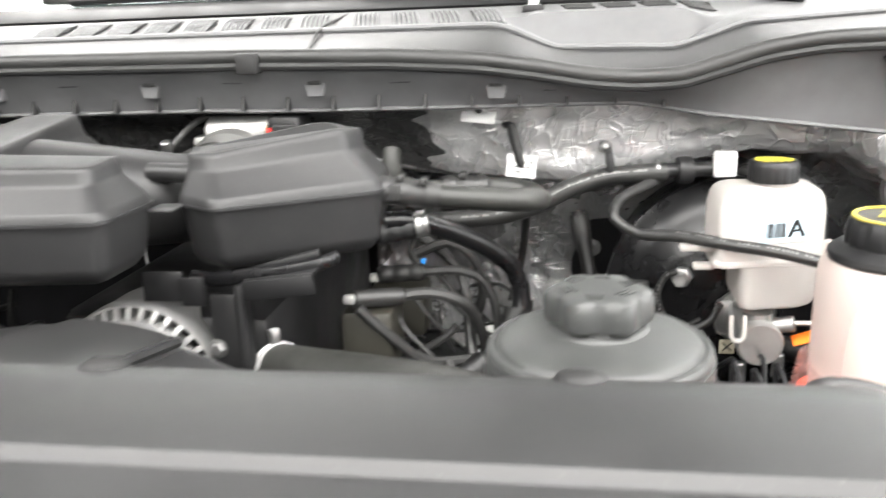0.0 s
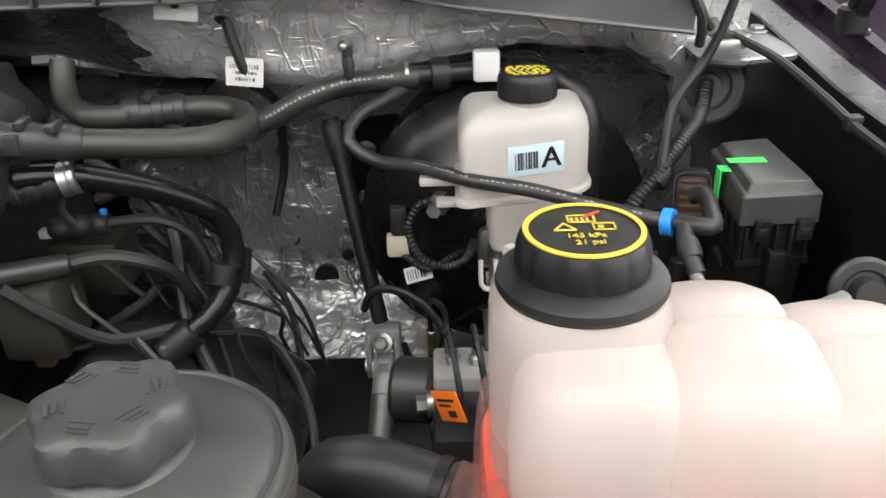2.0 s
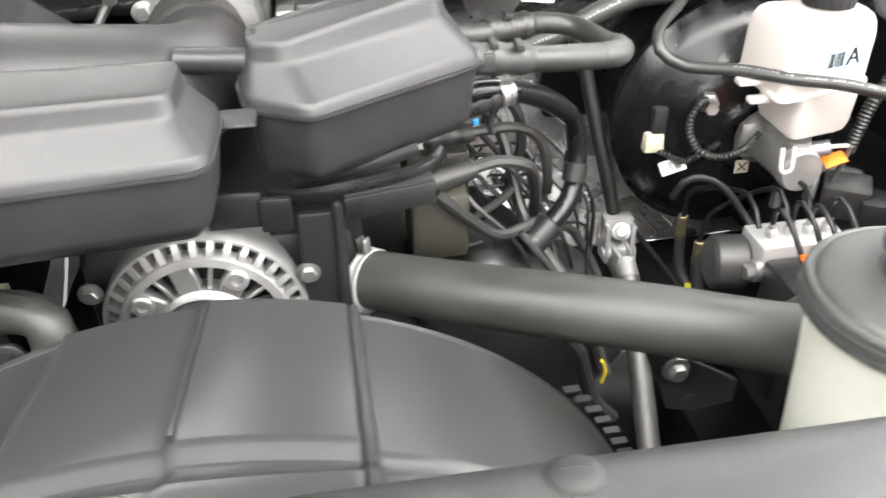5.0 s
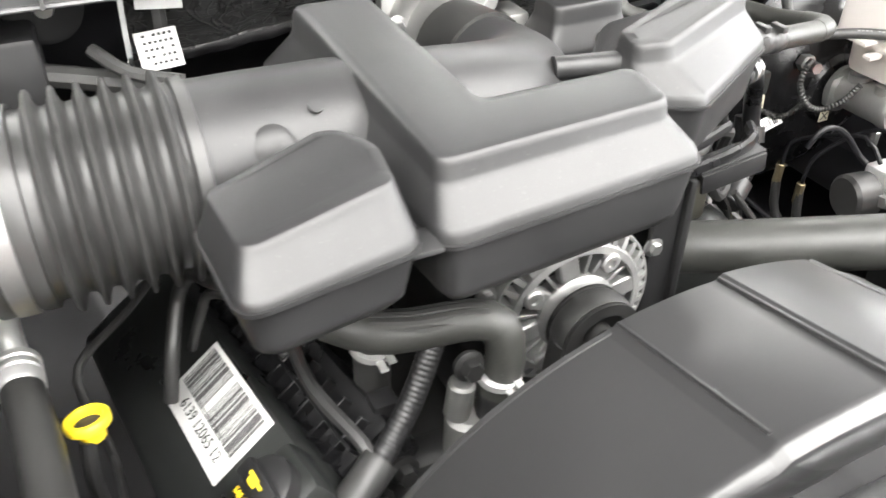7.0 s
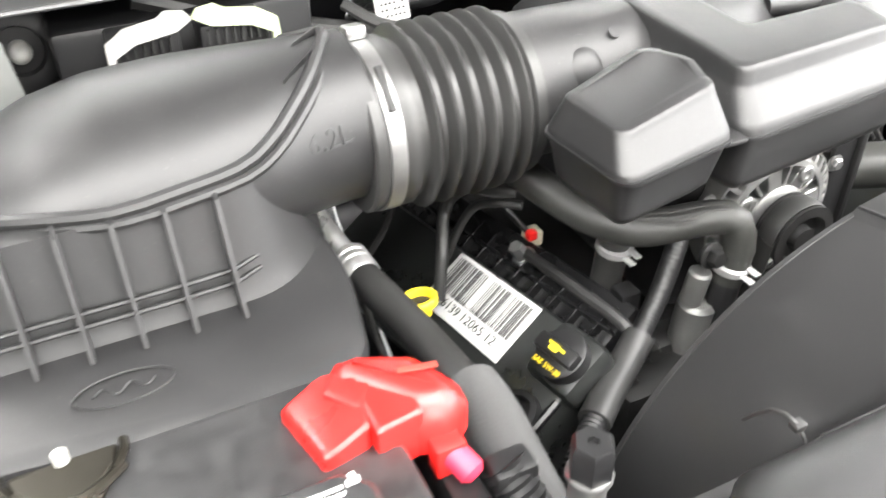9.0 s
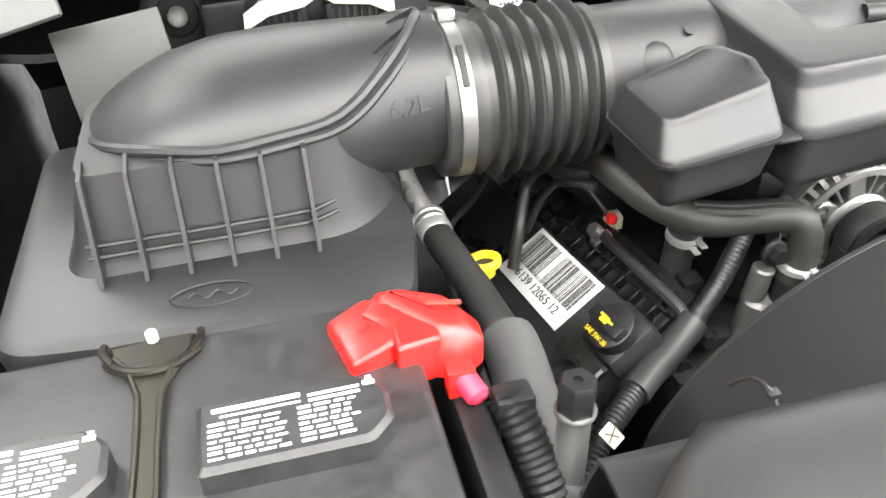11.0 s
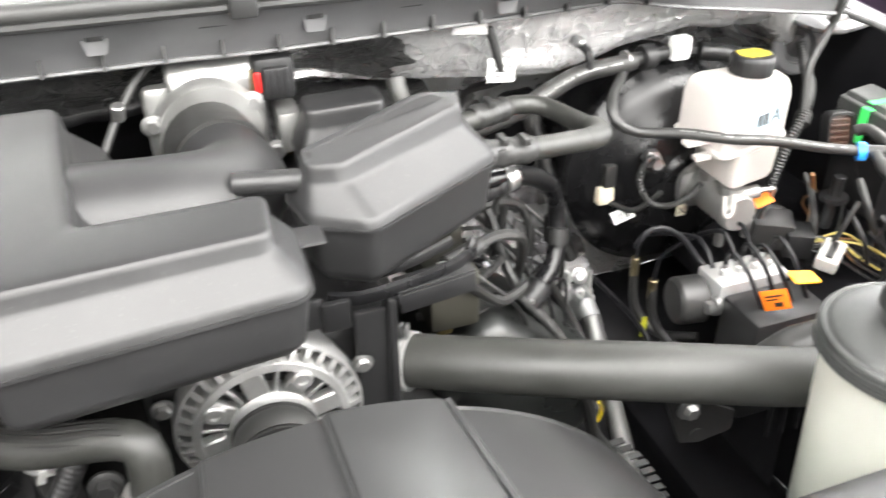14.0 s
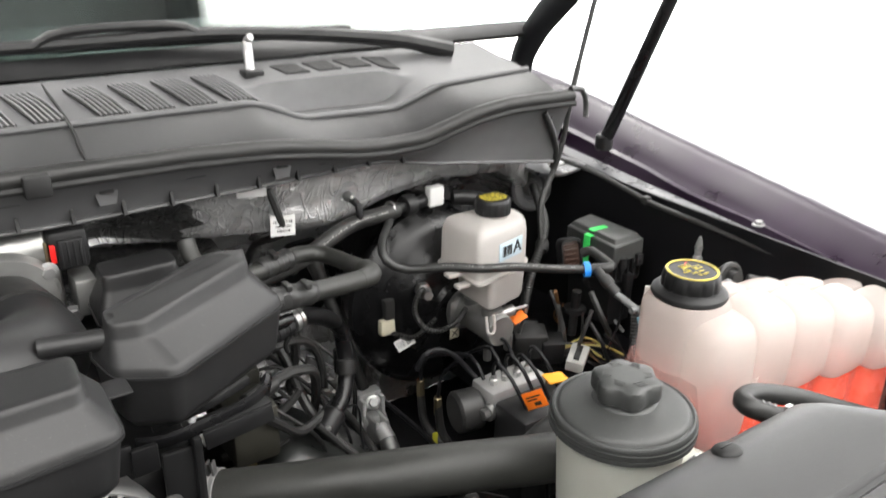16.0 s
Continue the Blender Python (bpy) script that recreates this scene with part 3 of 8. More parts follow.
def windscreen():
    t = thing("windscreen", (-0.2, 1.3, 1.5), "tilted windscreen glass above the cowl", "windscreen")
    part("pane", box(-1.05, 0.62, 0, 0.9, -0.003, 0.003, 0, frame_on((0, 1.16, 1.452), (1, 0, 0), (0, 0.80, 0.60))), GLASS, t)
    part("lower_band", box(-1.05, 0.6, 0.0, 0.03, 0.004, 0.008, 0.001, frame_on((0, 1.155, 1.45), (1, 0, 0), (0, 0.80, 0.60))), DARK_PLASTIC, t, "black lower edge band")
    w = thing("wiper", (0.1, 1.16, 1.48), "black windscreen wiper arm with blade resting on the glass", "windscreen wiper")
    part("arm", tube([(-0.55, 1.185, 1.483), (-0.10, 1.18, 1.487), (0.10, 1.165, 1.488), (0.30, 1.13, 1.472), (0.40, 1.10, 1.452)], [0.006, 0.007, 0.009, 0.009, 0.012], 8), DARK_PLASTIC, w)
    part("bridge", tube([(-0.14, 1.178, 1.486), (-0.10, 1.176, 1.502), (0.02, 1.172, 1.502), (0.06, 1.168, 1.488)], 0.006, 8), DARK_PLASTIC, w)
    part("blade", tube([(-0.60, 1.20, 1.487), (0.28, 1.185, 1.478)], 0.005, 8, flat=1.6), RUBBER, w, "rubber blade")
    d = thing("dashboard", (-0.2, 1.7, 1.3), "dashboard behind the windscreen, greyed for the reflection on the glass", "dashboard")
    part("top", sheet(lambda x, y: Vector((x, y, 1.38 + 0.05 * math.sin((y - 1.3) * 4))), np.linspace(-1.0, 0.6, 8), np.linspace(1.25, 1.9, 8), 0.01), CABIN_REFLECT, d)
    k = thing("cabin", (-0.2, 2.0, 1.6), "dark cabin interior behind the windscreen", "cabin")
    part("headlining", box(-1.05, 0.62, 1.92, 3.3, 2.02, 2.08, 0.01), CABIN_REFLECT, k, "dark headlining")
    part("rear_wall", box(-1.05, 0.62, 3.2, 3.3, 1.0, 2.02, 0.01), CABIN_REFLECT, k)
    part("side_wall", box(-1.09, -1.05, 1.75, 3.3, 1.0, 2.02, 0.01), CABIN_REFLECT, k)
    part("door_panel", box(0.62, 0.66, 1.45, 3.3, 0.9, 1.12, 0.01), CABIN_REFLECT, k, "grey door panel below an open window")
    part("rear_pillar", box(0.62, 0.66, 2.85, 3.3, 1.12, 2.02, 0.01), CABIN_REFLECT, k)
    for x in (-0.72, 0.18):
        part("headrest", box(x - 0.13, x + 0.13, 2.1, 2.2, 1.52, 1.72, 0.05, None, 4), GREY_RUBBER, k, "grey headrest")
    c = thing("windscreen_pillar", (0.5, 1.3, 1.5), "dark painted windscreen pillar", "pillar")
    part("pillar", tube([(0.50, 1.30, 1.52), (0.56, 1.95, 2.1)], 0.03, 10), PAINT, c)


def firewall():
    t = thing("firewall", (0, 1.1, 1.2), "bulkhead covered in crinkled silver foil insulation", "bulkhead", kind="structure")

    def wall(x, v):
        lip = lerp_table(x, [(-1.0, 1.25), (-0.5, 1.25), (-0.2, 1.285), (-0.12, 1.285), (0.0, 1.265), (0.16, 1.258), (0.24, 1.275), (0.34, 1.292), (0.44, 1.285), (0.50, 1.24), (0.54, 1.2)])
        fwd = lerp_table(x, [(-1.0, 0.02), (-0.35, 0.0), (0.3, 0.0), (0.46, -0.01), (0.50, 0.015), (0.54, 0.06)])
        pts = [(0.965, 1.36), (0.988, 1.346), (1.008, 1.33), (1.020, (1.33 + lip) / 2), (1.024, lip + 0.012), (1.034, lip), (1.07, lip - 0.008), (1.14, lip - 0.02), (1.195, 1.18), (1.213, 1.12), (1.215, 1.05), (1.215, 0.98), (1.205, 0.92), (1.13, 0.87), (1.0, 0.80), (0.93, 0.70), (0.92, 0.45)]
        over = lerp_table(x, [(-1.0, 1), (-0.12, 1), (0.10, 0), (0.6, 0)])
        pts[1:5] = [(y + over * d, z) for (y, z), d in zip(pts[1:5], (0.004, 0.014, 0.028, 0.042))]
        pts[5] = (pts[5][0] + over * 0.04, pts[5][1])
        f = v * (len(pts) - 1)
        k = min(int(f), len(pts) - 2)
        y, z = (np.array(pts[k]) * (1 - f + k) + np.array(pts[k + 1]) * (f - k))
        q = Vector((x, y + (fwd if k < 9 else 0), z))
        n = noise.noise(Vector((x * 14, y * 14, z * 14))) * 0.010 + noise.noise(Vector((x * 45 + 7, y * 45, z * 45))) * 0.0035
        q.y += n
        q.z += n * 0.4 if 4 < k < 8 else 0
        return q
    def ragged(x, v):
        return wall(x + (0.035 * v + 0.012 * math.sin(v * 40) + 0.006 * math.sin(v * 97)) * max(0, 1 - abs(x + 0.03) / 0.12), v)
    part("insulation_roll", sheet(ragged, np.linspace(-0.03, 0.56, 80), np.linspace(0, 5.5 / 16, 30), 0.004), FOIL_ROLL, t, "silver foil-faced insulation roll")
    # left length of the same roll, in dark grey
    part("insulation_film", sheet(ragged, np.linspace(-0.50, -0.03, 54), np.linspace(0, 5.5 / 16, 30), 0.004), CREASED_DARK, t, "dark grey creased length of the insulation roll")
    # black colour here stands for the unlit gap under the roll
    part("rear_panel", sheet(wall, np.linspace(-0.50, -0.14, 40), np.linspace(5.5 / 16, 13 / 16, 30), 0.004), APRON, t, "black sheet in place of the unlit void behind the engine")
    part("foil_blanket", sheet(wall, np.linspace(-0.14, 0.56, 90), np.linspace(5.5 / 16, 13 / 16, 40), 0.004), FOIL, t, "bright creased foil")
    part("lower_panel", sheet(wall, np.linspace(-0.50, 0.56, 24), np.linspace(13 / 16, 1, 8), 0.004), APRON, t, "black lower bulkhead panel")
    part("side_panel", sheet(wall, np.linspace(-1.02, -0.505, 24), np.linspace(0, 1, 20), 0.004), APRON, t, "black painted bulkhead side")
    for x, y, z, r in ((0.061, 1.222, 1.001, 0.009), (0.100, 1.216, 0.948, 0.016), (0.130, 1.222, 0.976, 0.008)):
        part("hole", lathe([(r, -0.004), (r, 0.012), (r * 0.5, 0.012)], Matrix.Translation((x, y, z)) @ pose(0, 0, 0, 90), 20), INK, t, "dark round hole")
    for x, z in ((0.037, 1.342), (-0.475, 1.340)):
        m = frame_on((x, 0.986, z), (1, 0, -0.1), (0, 0.25, 1))
        part("retainer_plate", box(-0.019, 0.019, -0.014, 0.014, 0, 0.002, 0.001, m), PAPER, t, "pale square retainer plate")
        part("retainer_stud", lathe([(0.004, 0), (0.004, 0.005), (0.002, 0.006)], m, 10), DARK_STEEL, t)


def fender():
    t = thing("fender", (0.7, 0.6, 1.2), "dark purple-black painted fender with a black inner apron", "fender")

    def inner(y, v):
        top = lerp_table(y, [(-0.2, 1.27), (0.5, 1.268), (0.9, 1.272), (1.1, 1.29), (1.3, 1.30)])
        x = 0.585 - 0.004 * v
        return Vector((x + 0.012 * math.sin(y * 9) * (1 - v), y, 0.5 + (top - 0.5) * v))
    part("inner_apron", sheet(inner, np.linspace(-0.2, 1.35, 40), np.linspace(0, 1, 12), 0.004), APRON, t, "black satin inner apron")

    prof = [(0.5795, 1.2625), (0.5800, 1.2690), (0.5825, 1.2730), (0.6180, 1.2765), (0.6240, 1.2700), (0.6360, 1.2690), (0.6420, 1.2880), (0.6520, 1.2900), (0.6600, 1.2790), (0.676, 1.290), (0.705, 1.318), (0.73, 1.322), (0.765, 1.312), (0.80, 1.28), (0.83, 1.20), (0.85, 0.9)]

    def top(y, k):
        x, z = prof[int(k)]
        rise = lerp_table(y, [(-0.2, -0.12), (0.3, -0.085), (0.6, -0.058), (0.95, -0.008), (1.2, 0.03), (1.4, 0.05)])
        scallop = 0.010 * max(0, math.sin(y * 17)) if 6 <= k <= 7 else 0
        return Vector((x - scallop, y, z + rise * min(1, 0.25 + 0.09 * k)))
    # same paint as the panel; its sheen is put into the grey
    part("inner_flange", sheet(top, np.linspace(-0.2, 1.45, 60), range(0, 5), 0.002), FLANGE_SHEEN, t, "inner flange, its dark paint greyed for the sheen on it")
    part("outer_panel", sheet(top, np.linspace(-0.2, 1.45, 60), range(4, len(prof)), 0.002), PAINT, t, "glossy dark purple paint")
    for y in (0.35, 0.72, 1.02):
        hexhead(Matrix.Translation((0.643, y, top(y, 7).z)), 0.006, 0.006, STEEL, t)

    hinge = thing("hinge_assembly", (0.60, 1.05, 1.32), "black stamped steel hood hinge with bolts", "hinge", shift=(-0.014, -0.018, -0.011))
    # bracket coloured pale for the light its paint reflects
    part("lower_bracket", moulded([(0.500, 1.000), (0.530, 0.984), (0.592, 1.000), (0.600, 1.11), (0.500, 1.11)], [(1.286, 0.004, 0), (1.289, 0.001, 0), (1.2925, 0.001, 0), (1.294, 0.004, 0)], 0.012, 5), HINGE_SHEEN, hinge)
    part("arm", tube([(0.604, 1.13, 1.33), (0.604, 1.185, 1.40), (0.604, 1.15, 1.48), (0.604, 1.02, 1.61), (0.604, 0.93, 1.80)], 0.012, 8, flat=2.2), APRON, hinge)
    for x, y in ((0.556, 1.052), (0.580, 1.085)):
        hexhead(Matrix.Translation((x, y, 1.294)), 0.008, 0.006, STEEL, hinge)
    strut = thing("hood_strut", (0.645, 1.035, 1.29), "black gas strut holding the hood up", "gas strut", shift=(-0.022, -0.038, 0.005))
    a, b = Vector((0.645, 1.035, 1.300)), Vector((0.672, 0.925, 1.60))
    part("cylinder", rod(a, a + (b - a) * 0.85, 0.0105, 14, 0.002), GLOSS_BLACK, strut)
    part("rod", rod(a + (b - a) * 0.85, a + (b - a) * 1.9, 0.005, 10), STEEL, strut)
    part("ball_socket", rod(a - Vector((0, 0, 0.01)), a + Vector((0, 0, 0.015)), 0.014, 12, 0.003), DARK_PLASTIC, strut)

    left = thing("fender", (-1.1, 0.6, 1.2), "dark painted fender with black inner apron", "fender")
    part("inner_apron", sheet(lambda y, v: Vector((-1.02 - 0.02 * v, y, 0.5 + 0.77 * v)), np.linspace(-0.2, 1.35, 12), np.linspace(0, 1, 6), 0.004), APRON, left)
    part("outer_panel", sheet(lambda y, k: Vector((-0.44 - prof[int(k)][0], y, prof[int(k)][1])), np.linspace(-0.2, 1.45, 12), range(len(prof)), 0.002), PAINT, left)


def hood():
    t = thing("hood", (-0.2, 0.9, 2.0), "raised hood seen from below, black stamped underside", "hood")
    m = frame_on((-0.2, 1.13, 1.74), (1, 0, 0), (0, -0.70, 0.714))
    part("skin", box(-0.85, 0.82, 0, 1.35, -0.02, 0.0, 0.01, m), PAINT, t)
    for x in (-0.8, -0.4, 0, 0.4, 0.8):
        part("brace", box(x - 0.05, x + 0.05, 0.02, 1.3, 0, 0.03, 0.008, m), APRON, t)
    for y in (0.05, 0.65, 1.25):
        part("cross_brace", box(-0.8, 0.8, y - 0.05, y + 0.05, 0, 0.034, 0.008, m), APRON, t)


def engine_mass():
    t = thing("engine_block", (-0.25, 0.9, 0.8), "dark cast engine block and heads, near black", "engine")
    part("block", box(-0.42, -0.05, 0.66, 1.2, 0.55, 1.03, 0.02), DARK_STEEL, t)
    part("valve_cover", box(-0.10, 0.105, 0, 0.17, -0.06, 0.050, 0.03, Matrix.Translation((0.03, 0.775, 1.020)) @ pose(0, 0, 0, 0, 38, 0), 5), VALVE_BLACK, t, "smooth satin black valve cover")
    part("intake_manifold", box(-0.33, -0.12, 0.72, 1.1, 1.03, 1.20, 0.025), DARK_PLASTIC, t)
    part("front_cover", box(-0.44, -0.06, 0.62, 0.67, 0.6, 1.06, 0.015), DARK_STEEL, t)
    r = thing("radiator", (-0.2, 0.35, 0.9), "dark radiator core behind the front cover", "radiator")
    part("core", box(-0.62, 0.3, 0.30, 0.385, 0.5, 1.25, 0.006), APRON, r)
    u = thing("undertray", (-0.2, 0.5, 0.5), "black undertray and frame below the engine", "undertray")
    part("tray", box(-1.0, 0.6, -0.1, 1.3, 0.45, 0.5, 0.01), APRON, u)
    part("frame_rail", box(0.26, 0.36, -0.1, 1.3, 0.6, 0.78, 0.01), APRON, u)
    part("left_frame_rail", box(-0.75, -0.65, -0.1, 1.3, 0.6, 0.78, 0.01), APRON, u)


radiator_cover()
fan_shroud()
cowl()
windscreen()
firewall()
fender()
hood()
engine_mass()


# ---- air intake ----
def intake_resonator():
    t = thing("intake_resonator", (-0.3, 0.72, 1.28), "black moulded plastic intake resonator with several chambers", "intake resonator", shift=(0.002, 0.0, 0.004))

    def chamber(name, poly, top, z0, seam, r, step=1.0):
        """Lower shell, welded flange and upper shell that runs from the seam to the top outline."""
        part(name + "_lower", moulded(poly, [(z0, 0.022, 0), (z0 + 0.003, 0.014, 0), (z0 + 0.012, 0.007, 0), (z0 + 0.016, 0.0063, 0), (seam - 0.005, 0.0018, 0), (seam - 0.001, 0.0012, 0)], r, 6), BLACK_PLASTIC, t)
        part(name + "_flange", moulded(poly, [(seam - 0.0012, -0.0012, 0), (seam + 0.0012, -0.0012, 0)], r, 6), BLACK_PLASTIC, t)
        rings = []
        for f, h in ((0.01, 0.02), (0.04, 0.12), (0.10, 0.20), (0.13, 0.228 - 0.009 * step), (0.17, 0.265 - 0.020 * step), (0.64, 0.705 - 0.157 * step), (0.68, 0.743 - 0.168 * step), (0.72, 0.78 - 0.18 * step), (0.79, 0.85 - 0.20 * step), (0.83, 0.89 - 0.19 * step), (0.87, 0.92 - 0.04 * step), (0.91, 0.95), (0.96, 0.99), (1.0, 1.0)):
            ring = rounded([Vector(p).lerp(Vector(q[:2]), f) for p, q in zip(poly, top)], r * (1 - 0.35 * f), 6)
            high = [seam + (q[2] - seam) * h for q in top for _ in range(7)]
            rings.append([Vector((q.x, q.y, z)) for q, z in zip(ring, high)])
        cap = rounded(inset([q[:2] for q in top], 0.006), r * 0.5, 6)
        rings.append([Vector((q.x, q.y, z.z + 0.0004)) for q, z in zip(cap, rings[-1])])
        part(name + "_upper", rings_mesh(rings), BLACK_PLASTIC, t, smooth=70)

    main = [(-0.396, 0.602), (-0.206, 0.622), (-0.204, 0.706), (-0.316, 0.694), (-0.322, 0.874), (-0.428, 0.874)]
    main_top = [(-0.388, 0.628, 1.341), (-0.226, 0.646, 1.338), (-0.223, 0.690, 1.340), (-0.338, 0.678, 1.344), (-0.350, 0.842, 1.358), (-0.402, 0.842, 1.358)]
    chamber("main_chamber", main, main_top, 1.248, 1.300, 0.016)
    small = [(-0.508, 0.584), (-0.406, 0.602), (-0.410, 0.664), (-0.430, 0.688), (-0.514, 0.672)]
    small_top = [(-0.499, 0.606, 1.331), (-0.414, 0.622, 1.339), (-0.415, 0.656, 1.345), (-0.431, 0.677, 1.346), (-0.505, 0.663, 1.333)]
    chamber("front_chamber", small, small_top, 1.262, 1.306, 0.016, 0.15)
    side = [(-0.192, 0.716), (-0.150, 0.691), (-0.026, 0.764), (-0.036, 0.840), (-0.135, 0.850), (-0.200, 0.765)]
    side_top = [(-0.187, 0.733, 1.334), (-0.166, 0.727, 1.335), (-0.062, 0.765, 1.348), (-0.050, 0.795, 1.346), (-0.084, 0.785, 1.352), (-0.186, 0.753, 1.337)]
    chamber("side_chamber", side, side_top, 1.238, 1.294, 0.010)
    rear = [(-0.170, 0.868), (-0.075, 0.868), (-0.070, 0.940), (-0.166, 0.940)]
    rear_top = [(-0.158, 0.882, 1.309), (-0.088, 0.882, 1.310), (-0.085, 0.926, 1.308), (-0.155, 0.926, 1.307)]
    chamber("rear_chamber", rear, rear_top, 1.225, 1.262, 0.014)
    part("link_web", box(-0.416, -0.396, 0.602, 0.625, 1.3, 1.304, 0.0015), BLACK_PLASTIC, t)
    part("side_web", box(-0.207, -0.184, 0.690, 0.716, 1.2925, 1.2955, 0.0015), BLACK_PLASTIC, t)
    part("link_pipe", rod((-0.236, 0.760, 1.314), (-0.162, 0.744, 1.314), 0.0088, 16), BLACK_PLASTIC, t)

    part("main_tube", tube([(-0.515, 0.750, 1.298), (-0.44, 0.750, 1.298), (-0.36, 0.755, 1.297), (-0.29, 0.768, 1.291), (-0.246, 0.793, 1.283), (-0.229, 0.828, 1.277), (-0.235, 0.866, 1.277), (-0.242, 0.905, 1.278)], [0.0545, 0.0545, 0.053, 0.050, 0.047, 0.044, 0.041, 0.039], 28, 0.008), BLACK_PLASTIC, t)
    part("throttle_cuff", corrugated([(-0.2355, 0.868, 1.277), (-0.243, 0.915, 1.278)], 0.0435, 0.012, 0.003, 24), RUBBER, t, "ribbed black rubber cuff")
    part("tube_boss", lathe([(0.027, 0.0000), (0.0262, 0.0030), (0.0240, 0.0048), (0.0215, 0.0042), (0.0195, 0.0028), (0.0180, 0.0035), (0.0165, 0.0062), (0.0140, 0.0092), (0.0100, 0.0115), (0.005, 0.0126), (0.001, 0.0128)], along((-0.457, 0.7120, 1.3205), (-0.459, 0.60, 1.387)), 22), BLACK_PLASTIC, t)
    part("tube_mark", lathe([(0.0045, 0), (0.0045, 0.001)], along((-0.427, 0.716, 1.341), (-0.427, 0.68, 1.39)), 12), BLACK_PLASTIC, t)

    b = thing("intake_bellows", (-0.55, 0.75, 1.29), "ribbed black rubber intake bellows", "intake bellows", shift=(0.004, 0.0, 0.001))
    ax = lambda x: Matrix.Translation((x, 0.75, 1.298)) @ pose(0, 0, 0, 0, 90, 0)
    prof = [(0.058, 0)]
    for k in range(6):
        z = 0.010 + k * 0.0138
        prof += [(0.0560, z), (0.0566, z + 0.0022), (0.0610, z + 0.0042), (0.0650, z + 0.0049), (0.0662, z + 0.0058), (0.0656, z + 0.0064), (0.0662, z + 0.0070), (0.0650, z + 0.0079), (0.0610, z + 0.0086), (0.0566, z + 0.0106), (0.0556, z + 0.0124)]
    prof += [(0.060, 0.094), (0.0605, 0.101), (0.056, 0.102)]
    part("folds", lathe(prof, ax(-0.598), 56), BELLOWS_RUBBER, b)
    part("cuff", lathe([(0.058, 0), (0.0600, 0.002), (0.0600, 0.008), (0.0592, 0.010), (0.0592, 0.024), (0.0605, 0.026), (0.0605, 0.032), (0.057, 0.033)], ax(-0.625), 56), BELLOWS_RUBBER, b)
    c = thing("hose_clamp", (-0.608, 0.75, 1.29), "bright steel worm-drive hose clamp round the bellows", "hose clamp", shift=(0.004, 0.0, 0.001))
    part("band", lathe([(0.0596, 0), (0.0610, 0.0005), (0.0610, 0.0115), (0.0596, 0.012)], ax(-0.615), 56), STEEL, c)
    sl = frame_on((-0.609, 0.7085, 1.3435), (1, 0, 0), (0, 0.74, 0.67))
    part("slot", box(-0.0025, 0.0025, -0.016, 0.016, -0.002, 0.0008, 0.0008, sl), INK, c, "slot, its shade drawn as a black block")
    part("screw_box", box(-0.007, 0.007, -0.008, 0.008, 0, 0.009, 0.002, frame_on((-0.609, 0.762, 1.3575), (1, 0, 0), (0, 1, -0.2))), STEEL, c)


